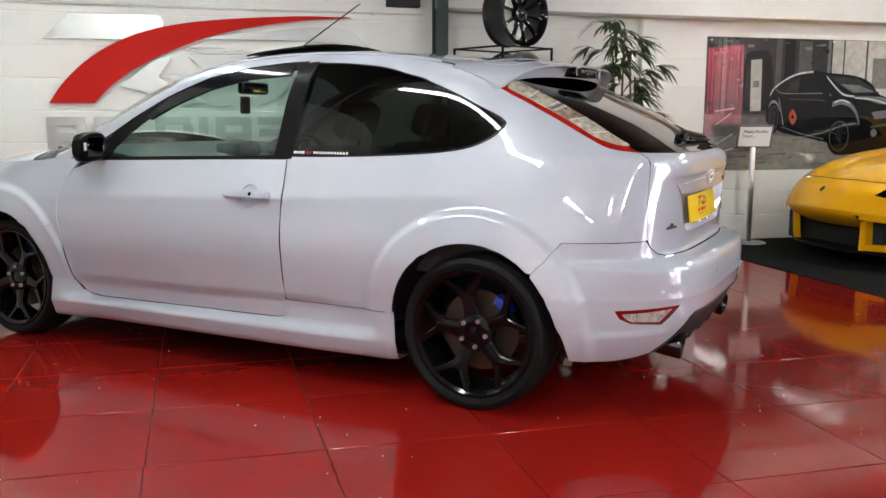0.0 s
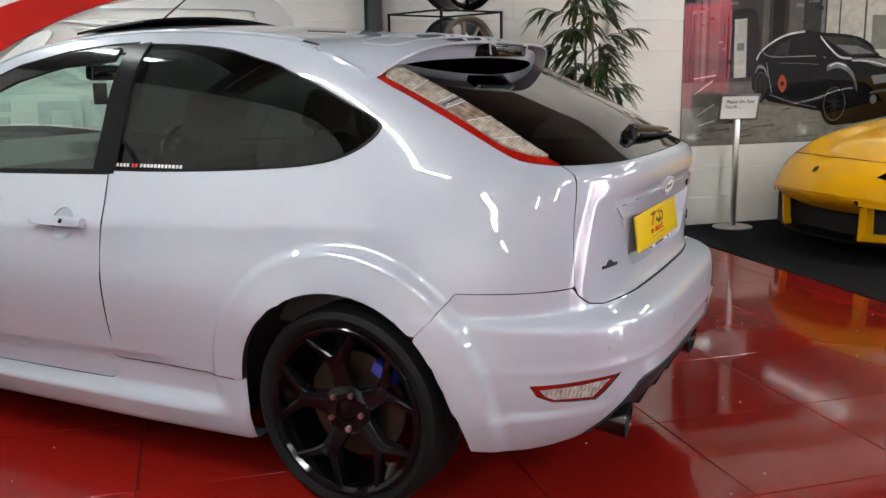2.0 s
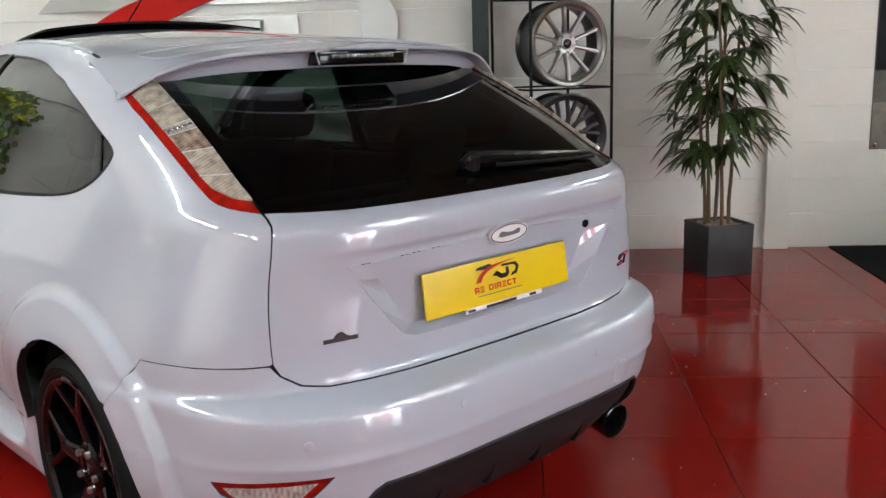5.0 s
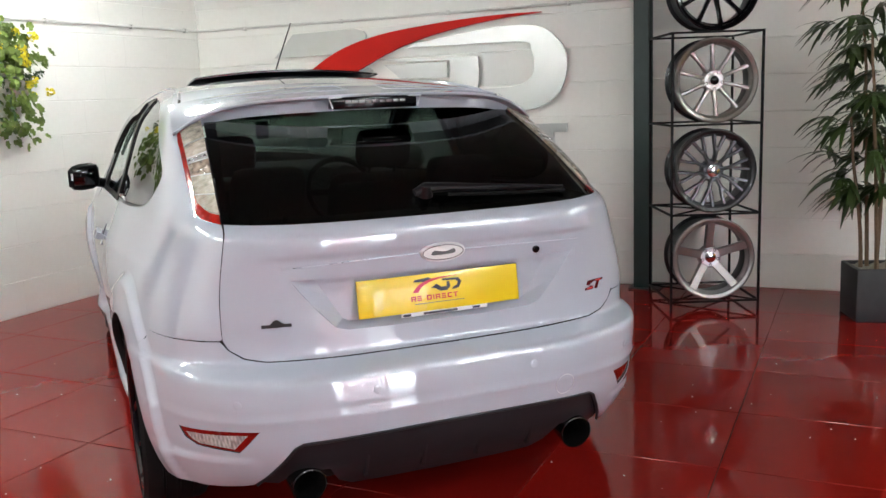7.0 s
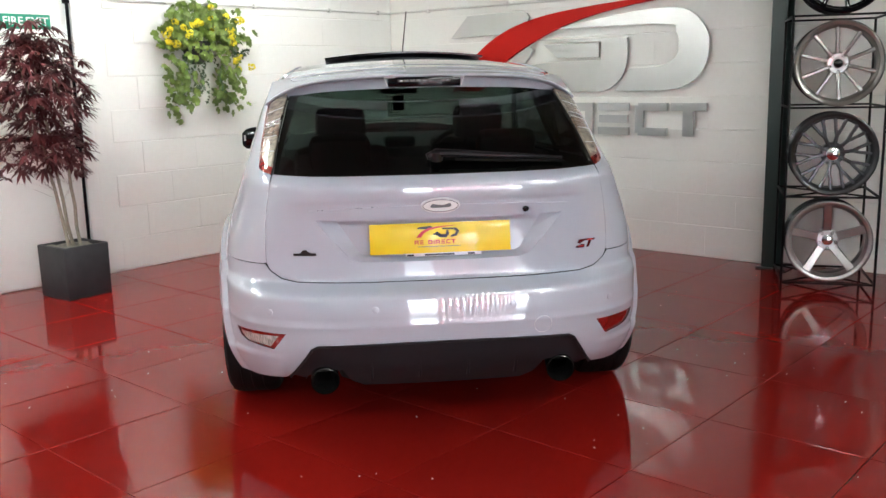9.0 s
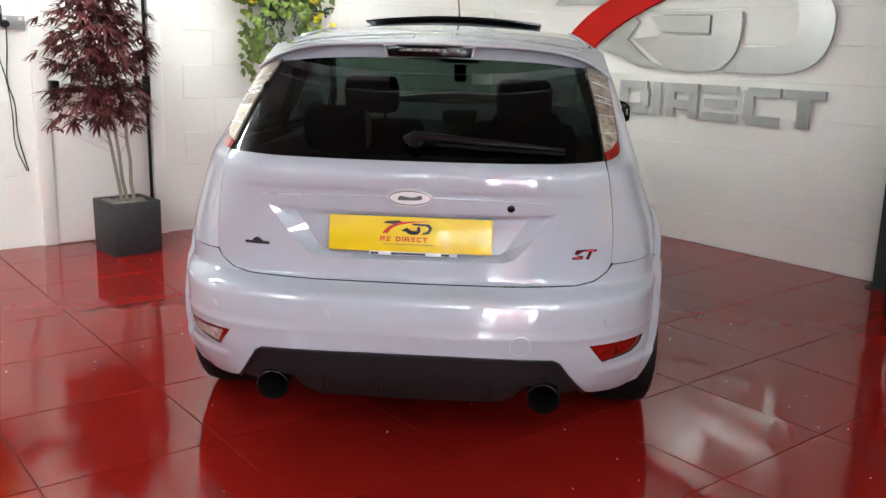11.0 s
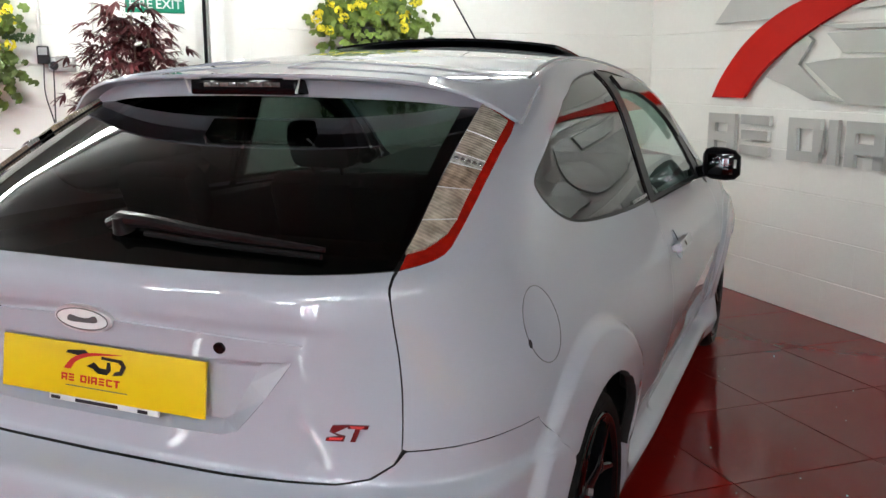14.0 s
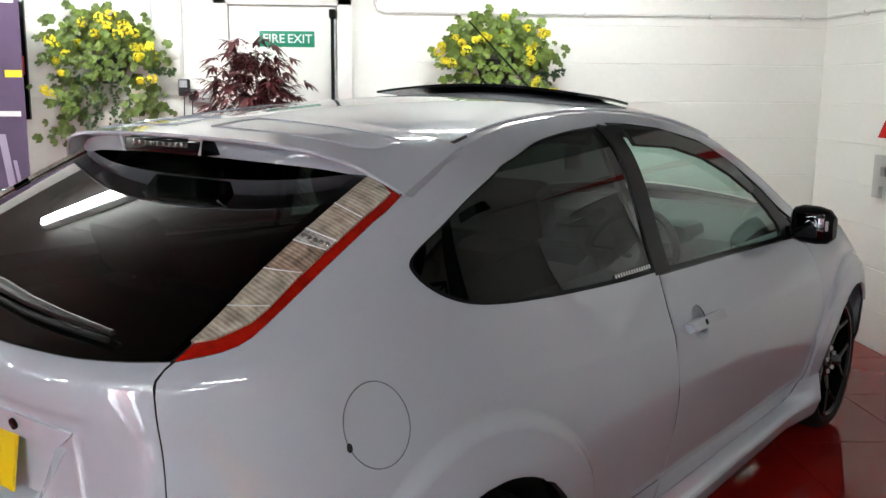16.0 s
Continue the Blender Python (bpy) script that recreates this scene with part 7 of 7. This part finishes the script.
sheet_piece("printed_ground", [(PY0 - 0.004, PZ0 + 0.004), (PY1 + 0.004, PZ0 + 0.004), (PY1 + 0.004, 1.02), (-4.4, 1.08), (PY0 - 0.004, 1.155)], 0.0050, "ground")
sheet_piece("printed_ground", [(PY0 - 0.006, 0.95), (-3.4, 0.98), (-4.2, 0.92), (-4.2, 1.10), (PY0 - 0.006, 1.155)], 0.0056, "road")
upright(PY0 - 0.006, -4.15, 1.156, PZ1 - 0.004, "hall", 0.0052)
upright(-4.152, PY1 + 0.006, 1.30, PZ1 - 0.004, "plaster", 0.0052)
for y0, y1, z0, z1, k in ((-2.85, -2.93, 1.16, 1.836, "dark"), (-2.95, -2.985, 1.16, 1.836, "wall"), (-3.00, -3.04, 1.16, 1.836, "grey"), (-3.07, -3.16, 1.20, 1.836, "wall"), (-3.55, -3.61, 1.2, 1.836, "wall"),
                          (-3.645, -3.75, 1.3, 1.838, "dark"), (-3.79, -3.93, 1.45, 1.82, "wall"), (-3.95, -4.06, 1.5, 1.80, "hall"), (-4.10, -4.135, 1.45, 1.836, "grey"), (-4.27, -4.285, 1.40, 1.838, "wall"), (-4.52, -4.54, 1.40, 1.838, "wall"), (-4.60, -4.95, 1.40, 1.68, "ground")):
    upright(y0, y1, z0, z1, k, 0.0058)
sheet_piece("printed_arch", [tuple(q) for q in curve_pts([(-3.236, 1.19), (-3.225, 1.643), (-3.335, 1.721), (-3.50, 1.676), (-3.54, 1.19)], 4)], 0.0062, "dark")
sheet_piece("printed_door", [(-3.291, 1.644), (-3.405, 1.652), (-3.414, 1.19), (-3.302, 1.184)], 0.0066, "door")
upright(-3.32, -3.385, 1.40, 1.46, "grey", 0.0070, "printed_panel")
carline = [tuple(q) for q in curve_pts([(-3.474, 1.10), (-3.474, 1.19), (-3.508, 1.334), (-3.57, 1.421), (-3.748, 1.52), (-3.95, 1.555), (-4.088, 1.542), (-4.403, 1.517), (-4.586, 1.455), (-4.703, 1.343), (-4.95, 1.29), (-5.25, 1.22), (-5.42, 1.08), (-5.44, 0.86)], 4)]
sheet_piece("printed_car", carline + [(-5.30, 0.80), (-4.822, 0.84), (-4.50, 0.79), (-4.287, 0.777), (-4.135, 0.90), (-3.649, 0.988), (-3.509, 1.06)], 0.0068, "black")
sheet_piece("printed_window", [(-3.657, 1.364), (-3.719, 1.445), (-3.818, 1.495), (-3.80, 1.36)], 0.0076, "hall")
sheet_piece("printed_window", [(-3.815, 1.36), (-3.85, 1.49), (-4.02, 1.52), (-4.08, 1.368)], 0.0076, "dark")
sheet_piece("printed_windscreen", [(-4.115, 1.510), (-4.44, 1.493), (-4.70, 1.358), (-4.382, 1.352)], 0.0076, "hall")
sheet_piece("printed_windscreen", [(-4.25, 1.44), (-4.46, 1.43), (-4.64, 1.368), (-4.40, 1.362)], 0.0080, "grey")


def stroke(name, pts, width, z, key):
    """A printed line of light along a body edge."""
    q = [tuple(p) for p in curve_pts(pts, 5)]
    sheet_piece(name, q + [(y, zz - width) for y, zz in reversed(q)], z, key)


roofline = carline[8:21]
sheet_piece("printed_highlight", roofline + [(y, z - 0.016) for y, z in reversed(roofline)], 0.0078, "pale")
stroke("printed_highlight", [(-3.50, 1.33), (-3.54, 1.40), (-3.60, 1.365), (-3.70, 1.352), (-4.08, 1.356), (-4.16, 1.34)], 0.010, 0.0082, "grey")
stroke("printed_highlight", [(-4.10, 1.515), (-4.20, 1.42), (-4.30, 1.35), (-4.42, 1.335)], 0.018, 0.0082, "pale")
stroke("printed_wing", [(-4.18, 1.275), (-4.27, 1.300), (-4.36, 1.280), (-4.44, 1.21), (-4.49, 1.10)], 0.050, 0.0078, "grey")
stroke("printed_highlight", [(-4.20, 1.275), (-4.28, 1.296), (-4.37, 1.272)], 0.014, 0.0084, "pale")
stroke("printed_wing", [(-3.50, 1.24), (-3.53, 1.285), (-3.58, 1.27), (-3.62, 1.20)], 0.028, 0.0078, "grey")
sheet_piece("printed_bonnet", [(-4.42, 1.33), (-4.72, 1.325), (-4.98, 1.25), (-4.70, 1.255)], 0.0078, "grey")
stroke("printed_highlight", [(-4.42, 1.318), (-4.62, 1.305), (-4.86, 1.245)], 0.014, 0.0084, "pale")
sheet_piece("printed_lamp", [(-4.62, 1.18), (-4.80, 1.20), (-4.83, 1.13), (-4.66, 1.11)], 0.0080, "grey")
stroke("printed_highlight", [(-4.62, 1.05), (-4.78, 1.07), (-4.92, 1.06)], 0.022, 0.0080, "wall")
sheet_piece("printed_fog_lamp", [(-4.66 + 0.035 * math.cos(a), 0.985 + 0.04 * math.sin(a)) for a in np.linspace(0, 6.0, 12)], 0.0082, "grey")
stroke("printed_highlight", [(-3.72, 1.30), (-3.95, 1.295), (-4.10, 1.285)], 0.006, 0.0082, "wall")
stroke("printed_highlight", [(-3.64, 1.05), (-3.85, 0.985), (-4.10, 0.935)], 0.008, 0.0082, "grey")
sheet_piece("printed_mirror", [(-4.055, 1.385), (-4.14, 1.39), (-4.15, 1.345), (-4.07, 1.335)], 0.0086, "dark")
for yc, zc, ry, rz in ((-3.554, 1.12, 0.060, 0.14), (-4.273, 0.956, 0.135, 0.178)):
    for q, key, z in ((1.0, "dark", 0.0080), (0.80, "wall", 0.0084), (0.74, "black", 0.0088)):
        sheet_piece("printed_wheel", [(yc + q * ry * math.cos(a), zc + q * rz * math.sin(a)) for a in np.linspace(0, 2 * math.pi, 25)[:-1]], z, key)
    for k in range(10):
        a = 2 * math.pi * k / 10 + 0.3
        sheet_piece("printed_spoke", [(yc + 0.006 * math.cos(a + 1.5), zc + 0.007 * math.sin(a + 1.5)), (yc + 0.74 * ry * math.cos(a), zc + 0.74 * rz * math.sin(a)), (yc - 0.006 * math.cos(a + 1.5), zc - 0.007 * math.sin(a + 1.5))], 0.0092, "hall")
pr = random.Random(4)
for _ in range(46):
    y, z = pr.uniform(-4.12, -2.87), pr.uniform(1.2, 1.82)
    if not (-3.56 < y < -3.2 and z < 1.74) and z > 1.58 - 0.9 * max(0, y + 3.56):
        w, h = pr.uniform(0.02, 0.07), pr.uniform(0.01, 0.03)
        sheet_piece("printed_brick", [(y, z), (y - w, z), (y - w, z + h), (y, z + h)], 0.0060, pr.choice(("wall", "dark", "grey", "hall")))
for _ in range(40):
    y, z = pr.uniform(-4.1, -2.9), pr.uniform(0.67, 0.93)
    w, h = pr.uniform(0.05, 0.25), pr.uniform(0.004, 0.014)
    sheet_piece("printed_crack", [(y, z), (y - w, z + 0.01), (y - w, z + 0.01 + h), (y, z + h * 0.6)], 0.0054, pr.choice(("wall", "grey", "road", "grey")))
sheet_piece("printed_flower", [tuple(q) for q in curve_pts([(-3.753, 1.206), (-3.799, 1.133), (-3.763, 1.06), (-3.714, 1.133)], 5, True)], 0.0084, "orange")
sheet_piece("printed_flower", [tuple(q) for q in curve_pts([(-3.755, 1.152), (-3.772, 1.133), (-3.759, 1.112), (-3.741, 1.133)], 4, True)], 0.0090, "black")
# reflections of car outlines in the poster's gloss, laid on as pale strips
for y0, z0, y1, z1 in ((-2.942, 1.185, -3.136, 1.204), (-2.949, 1.061, -3.113, 1.161), (-2.974, 0.89, -3.133, 0.975), (-2.995, 0.812, -3.14, 0.845), (-3.60, 1.30, -3.66, 1.06)):
    sheet_piece("reflection_streak", [(y0, z0 - 0.005), (y1, z1 - 0.002), (y1, z1 + 0.012), (y0, z0 + 0.003)], 0.0072 if y0 > -3.5 else 0.0082, "pale")
for y in (PY0 - 0.03, -4.15):
    for z in (PZ0 + 0.03, PZ1 - 0.03):
        bm = bmesh.new()
        lathe(bm, [(0.012, 0.004), (0.012, 0.012), (0.001, 0.014)], 14, Matrix.Translation((-y, z, 0)))
        part("fixing", bm, CHROME, poster)

# ---- yellow sports car, nose towards the north wall ----
YELLOW = mat("bright_yellow_paint", (0.80, 0.385, 0.002), 0.4, grain=0.02, scale=600, coat=0.55, coat_rough=0.02, spec=0.15)
sport = thing("sports_car", pose(2.06, -3.00, 0.006), "low bright yellow wedge-shaped sports car on the dark carpet", "car")
hood_z = table((0.0, 0.05, 0.15, 0.4, 0.8, 1.3, 1.7, 2.3, 2.9, 3.6, 4.4, 4.72), (0.445, 0.535, 0.628, 0.735, 0.835, 0.905, 0.985, 1.135, 1.14, 1.06, 0.93, 0.88))
hood_w = table((0.0, 0.2, 0.45, 0.9, 1.6, 2.6, 3.6, 4.4, 4.72), (0.70, 0.86, 0.95, 1.0, 0.965, 0.98, 1.02, 0.97, 0.90))
belt_z = table((0.0, 0.2, 0.5, 0.9, 1.5, 2.6, 3.6, 4.72), (0.405, 0.50, 0.60, 0.68, 0.70, 0.76, 0.82, 0.80))


def sport_top(d, s):
    """d metres behind the nose, s from -1 to 1 across."""
    a = abs(s)
    w = hood_w(d)
    zt, zb = hood_z(d), belt_z(d)
    ridge = 0.030 * max(0.0, 1 - abs(a - 0.55) / 0.16) * sm(d / 0.5) - 0.018 * (1 - sm((a - 0.30) / 0.12)) * sm((d - 0.22) / 0.1) * (1 - sm((d - 1.2) / 0.2))
    z = zb + (zt - zb) * (1 - a ** (2.6 if d < 1.4 else 3.2)) + ridge
    back = 0.30 * a ** 2.3 * (1 - sm((d - 0.3) / 1.4))
    return Vector((w * s, -(d + back), z))


def grid_part(name, fn, us, vs, material, parent, label=""):
    bm = bmesh.new()
    g = [[bm.verts.new(fn(u, v)) for v in vs] for u in us]
    for a, b in zip(g, g[1:]):
        for k in range(len(vs) - 1):
            bm.faces.new((a[k], a[k + 1], b[k + 1], b[k]))
    return part(name, bm, material, parent, label, angle=60)


grid_part("front_lid", sport_top, np.concatenate((np.linspace(0.0, 0.2, 9)[:-1], np.linspace(0.2, 1.45, 24))), np.linspace(-1, 1, 41), YELLOW, sport)
grid_part("windscreen", sport_top, np.linspace(1.452, 2.25, 14), np.linspace(-0.8, 0.8, 25), BLACK_GLOSS, sport, "dark raked windscreen")
for s0, s1 in ((-1, -0.8), (0.8, 1)):
    grid_part("windscreen_pillar", sport_top, np.linspace(1.452, 2.25, 14), np.linspace(s0, s1, 6), YELLOW, sport)
grid_part("roof", sport_top, np.linspace(2.252, 4.72, 30), np.linspace(-1, 1, 31), YELLOW, sport)


def sport_side(sx):
    def f(d, t):
        p = sport_top(d, sx)
        low = 0.14 if d > 0.25 else 0.20
        out = 0.03 * math.sin(math.pi * t)
        for wy in (1.15, 3.75):
            r = math.hypot(d + 0.2 * (1 - sm(d / 1.2)) - wy, low + (p.z - low) * (1 - t) - 0.34)
            if r < 0.37:
                out -= 0.12 * (1 - sm((r - 0.345) / 0.02))
        return Vector((p.x + sx * out, p.y, low + (p.z - low) * (1 - t)))
    return f


for sx in (-1, 1):
    grid_part("flank", sport_side(sx), np.linspace(0.22, 4.72, 70), np.linspace(0, 1, 16), YELLOW, sport)
    for wy in (1.22, 3.85):
        w = new("road_wheel")
        w.parent = sport
        w.matrix_local = Matrix.Translation((sx * 0.88, -wy, 0.335)) @ Matrix.Rotation(radians(90 * sx), 4, "Y")
        part("tyre", tyre_mesh(0.335, 0.25, 0.25), RUBBER, w)
        bm = bmesh.new()
        barrel(bm, 0.244, 0.22)
        for i in range(10):
            spoke(bm, [(0.04, 0, 0.08), (0.14, 0, 0.085), (0.235, 0, 0.095)], [0.03, 0.025, 0.03], [0.04, 0.03, 0.03], radians(36 * i))
        part("rim", bm, BLACK_GLOSS, w)


def nose_face(s, t):
    p = sport_top(0.0, s)
    tuck = 0.17 * min(t, 1.0) ** 1.5
    return Vector((p.x * (1 - 0.03 * t), p.y - tuck, p.z - 0.02 + (0.33 - p.z) * t))


def slab_part(name, q, out, back, material, parent, label=""):
    """A flat-faced bar between corners on the nose, with thickness to the rear."""
    bm = bmesh.new()
    f = [bm.verts.new(p + Vector((0, out, 0))) for p in q]
    r = [bm.verts.new(p + Vector((0, -back, 0))) for p in q]
    bm.faces.new(f)
    bm.faces.new(r[::-1])
    for i in range(len(q)):
        j = (i + 1) % len(q)
        bm.faces.new((f[i], f[j], r[j], r[i]))
    bmesh.ops.recalc_face_normals(bm, faces=bm.faces)
    return part(name, bm, material, parent, label, smooth=False)


grid_part("nose_panel", lambda s, t: nose_face(s, t), np.linspace(-0.56, 0.56, 25), np.linspace(0, 1, 9), YELLOW, sport)
grid_part("front_edge", lambda s, t: sport_top(0.0, s).lerp(nose_face(s, 0.0), t), np.linspace(-1, 1, 31), np.linspace(0, 1, 3), YELLOW, sport)
for sx in (-1, 1):
    lo, hi = sorted((sx * 0.60, sx * 1.0))
    grid_part("intake", lambda s, t: nose_face(s, 0.3) + Vector((0, -0.10, -0.26 * t + 0.02)), np.linspace(lo, hi, 10), np.linspace(0, 1.1, 6), GAP, sport, "black front air intake")
    grid_part("brow", lambda s, t: nose_face(s, 0.0) + Vector((0, 0.003, -0.030 * t)), np.linspace(lo, hi, 12), np.linspace(0, 1, 3), YELLOW, sport)

    def at(s, z, sx=sx):
        p = nose_face(sx * s, 0.0)
        return Vector((p.x, p.y - 0.075 - 0.06 * (0.40 - z), z))

    slab_part("blade", [at(0.555, 0.365), at(0.610, 0.375), at(0.605, 0.200), at(0.535, 0.150)], 0.02, 0.04, YELLOW, sport, "yellow angled intake blade")
    slab_part("blade", [at(0.537, 0.148), at(0.607, 0.198), at(1.00, 0.215), at(1.00, 0.160)], 0.02, 0.05, YELLOW, sport, "yellow lower intake blade")
    lamp_lo, lamp_hi = table((0.10, 0.3, 0.72), (0.58, 0.60, 0.70)), table((0.10, 0.3, 0.72), (0.66, 0.74, 0.77))
    lampp = grid_part("headlamp", lambda d, v, sx=sx: sport_top(d, sx * (lamp_lo(d) + (lamp_hi(d) - lamp_lo(d)) * v)) + Vector((0, 0, 0.006)), np.linspace(0.10, 0.72, 14), np.linspace(0, 1, 6), BLACK_GLOSS, sport, "dark glass headlamp")
    for k in range(2):
        grid_part("lamp_strip", lambda d, v, sx=sx, k=k: sport_top(d, sx * (0.63 + 0.05 * k + 0.022 * v)) + Vector((0, 0, 0.011)), np.linspace(0.24, 0.56, 6), np.linspace(0, 1, 2), CHROME, lampp)
bm = bmesh.new()
g = [Vector((x, -(0.26 * (abs(x) / 0.7) ** 2.3) - 0.10, 0.125)) for x in np.linspace(-0.66, 0.66, 21)]
rows = [[bm.verts.new(v + Vector((0, dy, dz))) for v in g] for dy, dz in ((0, 0.0), (0.0, 0.014), (-0.45, 0.05), (-0.45, 0.0))]
for a, b in zip(rows, rows[1:]):
    for k in range(20):
        bm.faces.new((a[k], a[k + 1], b[k + 1], b[k]))
part("splitter", bm, BLACK_TRIM, sport, "black front splitter", angle=60)
bm = bmesh.new()
box(bm, (-0.62, -0.8, 0.13), (0.62, -0.26, 0.36), 0.01)
part("lower_grille", bm, GAP, sport)
bm = bmesh.new()
box(bm, (-0.80, -4.5, 0.12), (0.80, -0.62, 0.30), 0.03)
part("underbody", bm, GAP, sport)
bm = bmesh.new()
p = sport_top(0.09, 0)
prism(bm, [(0.030 * math.cos(a), 0.036 * math.sin(a) * (1 if math.sin(a) > 0 else 1.2)) for a in np.linspace(0, 2 * math.pi, 20)[:-1]], 0, 0.006, Matrix.Translation(p) @ Matrix.Rotation(radians(-44), 4, "X") @ Matrix.Diagonal((0.65, 0.7, 0.6, 1)))
part("badge", bm, INK, sport, "small dark shield badge")
bm = bmesh.new()
tube(bm, [sport_top(0.20 + 0.03 * abs(s), s * 0.62) + Vector((0, 0, 0.001)) for s in np.linspace(-1, 1, 21)], 0.0025, 5)
tube(bm, [sport_top(d, 0.62) + Vector((0, 0, 0.001)) for d in np.linspace(0.23, 1.3, 16)], 0.0025, 5)
tube(bm, [sport_top(d, -0.62) + Vector((0, 0, 0.001)) for d in np.linspace(0.23, 1.3, 16)], 0.0025, 5)
part("lid_gap", bm, GAP, sport)

# ---- red floor tiles, each its own piece ----
floor_ob = bpy.data.objects["floor"]
TX, TY, TP = 0.29, 0.575, 0.60
tile_meshes = {}


def tile(x0, y0, x1, y1):
    w, h = round(x1 - x0, 3), round(y1 - y0, 3)
    if (w, h) not in tile_meshes:
        bm = bmesh.new()
        prism(bm, [(-w / 2, -h / 2), (w / 2, -h / 2), (w / 2, h / 2), (-w / 2, h / 2)], -0.006, 0.0, None, 0.0015)
        me = bpy.data.meshes.new("floor_tile")
        bm.to_mesh(me)
        bm.free()
        me.materials.append(FLOOR_RED)
        tile_meshes[(w, h)] = me
    ob = new("floor_tile", tile_meshes[(w, h)])
    ob.parent = floor_ob
    ob.location = ((x0 + x1) / 2, (y0 + y1) / 2, 0)


g = 0.0015
for i in range(-13, 6):
    for j in range(-15, 6):
        x0, x1 = max(TX + TP * i, WEST), min(TX + TP * (i + 1), RECESS)
        y0, y1 = max(TY + TP * j, SOUTH), min(TY + TP * (j + 1), NORTH)
        if y0 < -2.62 and x1 > -1.5:
            if y1 > -2.62:
                y0 = -2.62
            elif x0 < -1.5:
                x1 = -1.5
            else:
                continue
        if x1 - x0 > 0.02 and y1 - y0 > 0.02:
            tile(x0 + g, y0 + g, x1 - g, y1 - g)


lay_blocks()

# pale flecks of grit lying on the floor
V, F = [], []
fr = random.Random(21)
for _ in range(260):
    x, y, q = fr.uniform(-3.2, 3.0), fr.uniform(-2.5, 3.2), fr.uniform(0.0015, 0.0045)
    k, a = len(V), fr.uniform(0, 6.28)
    V += [(x + q * math.cos(a + b), y + q * math.sin(a + b), 0.0002) for b in (0, 2.1, 4.2)] + [(x, y, q * 0.9)]
    F += [(k, k + 1, k + 3), (k + 1, k + 2, k + 3), (k + 2, k, k + 3), (k + 2, k + 1, k)]
grit = mesh_object("grit", V, F, WHITE_INK)
tagged(grit, "scattered pale grit on the red floor", "grit", kind="stuff")
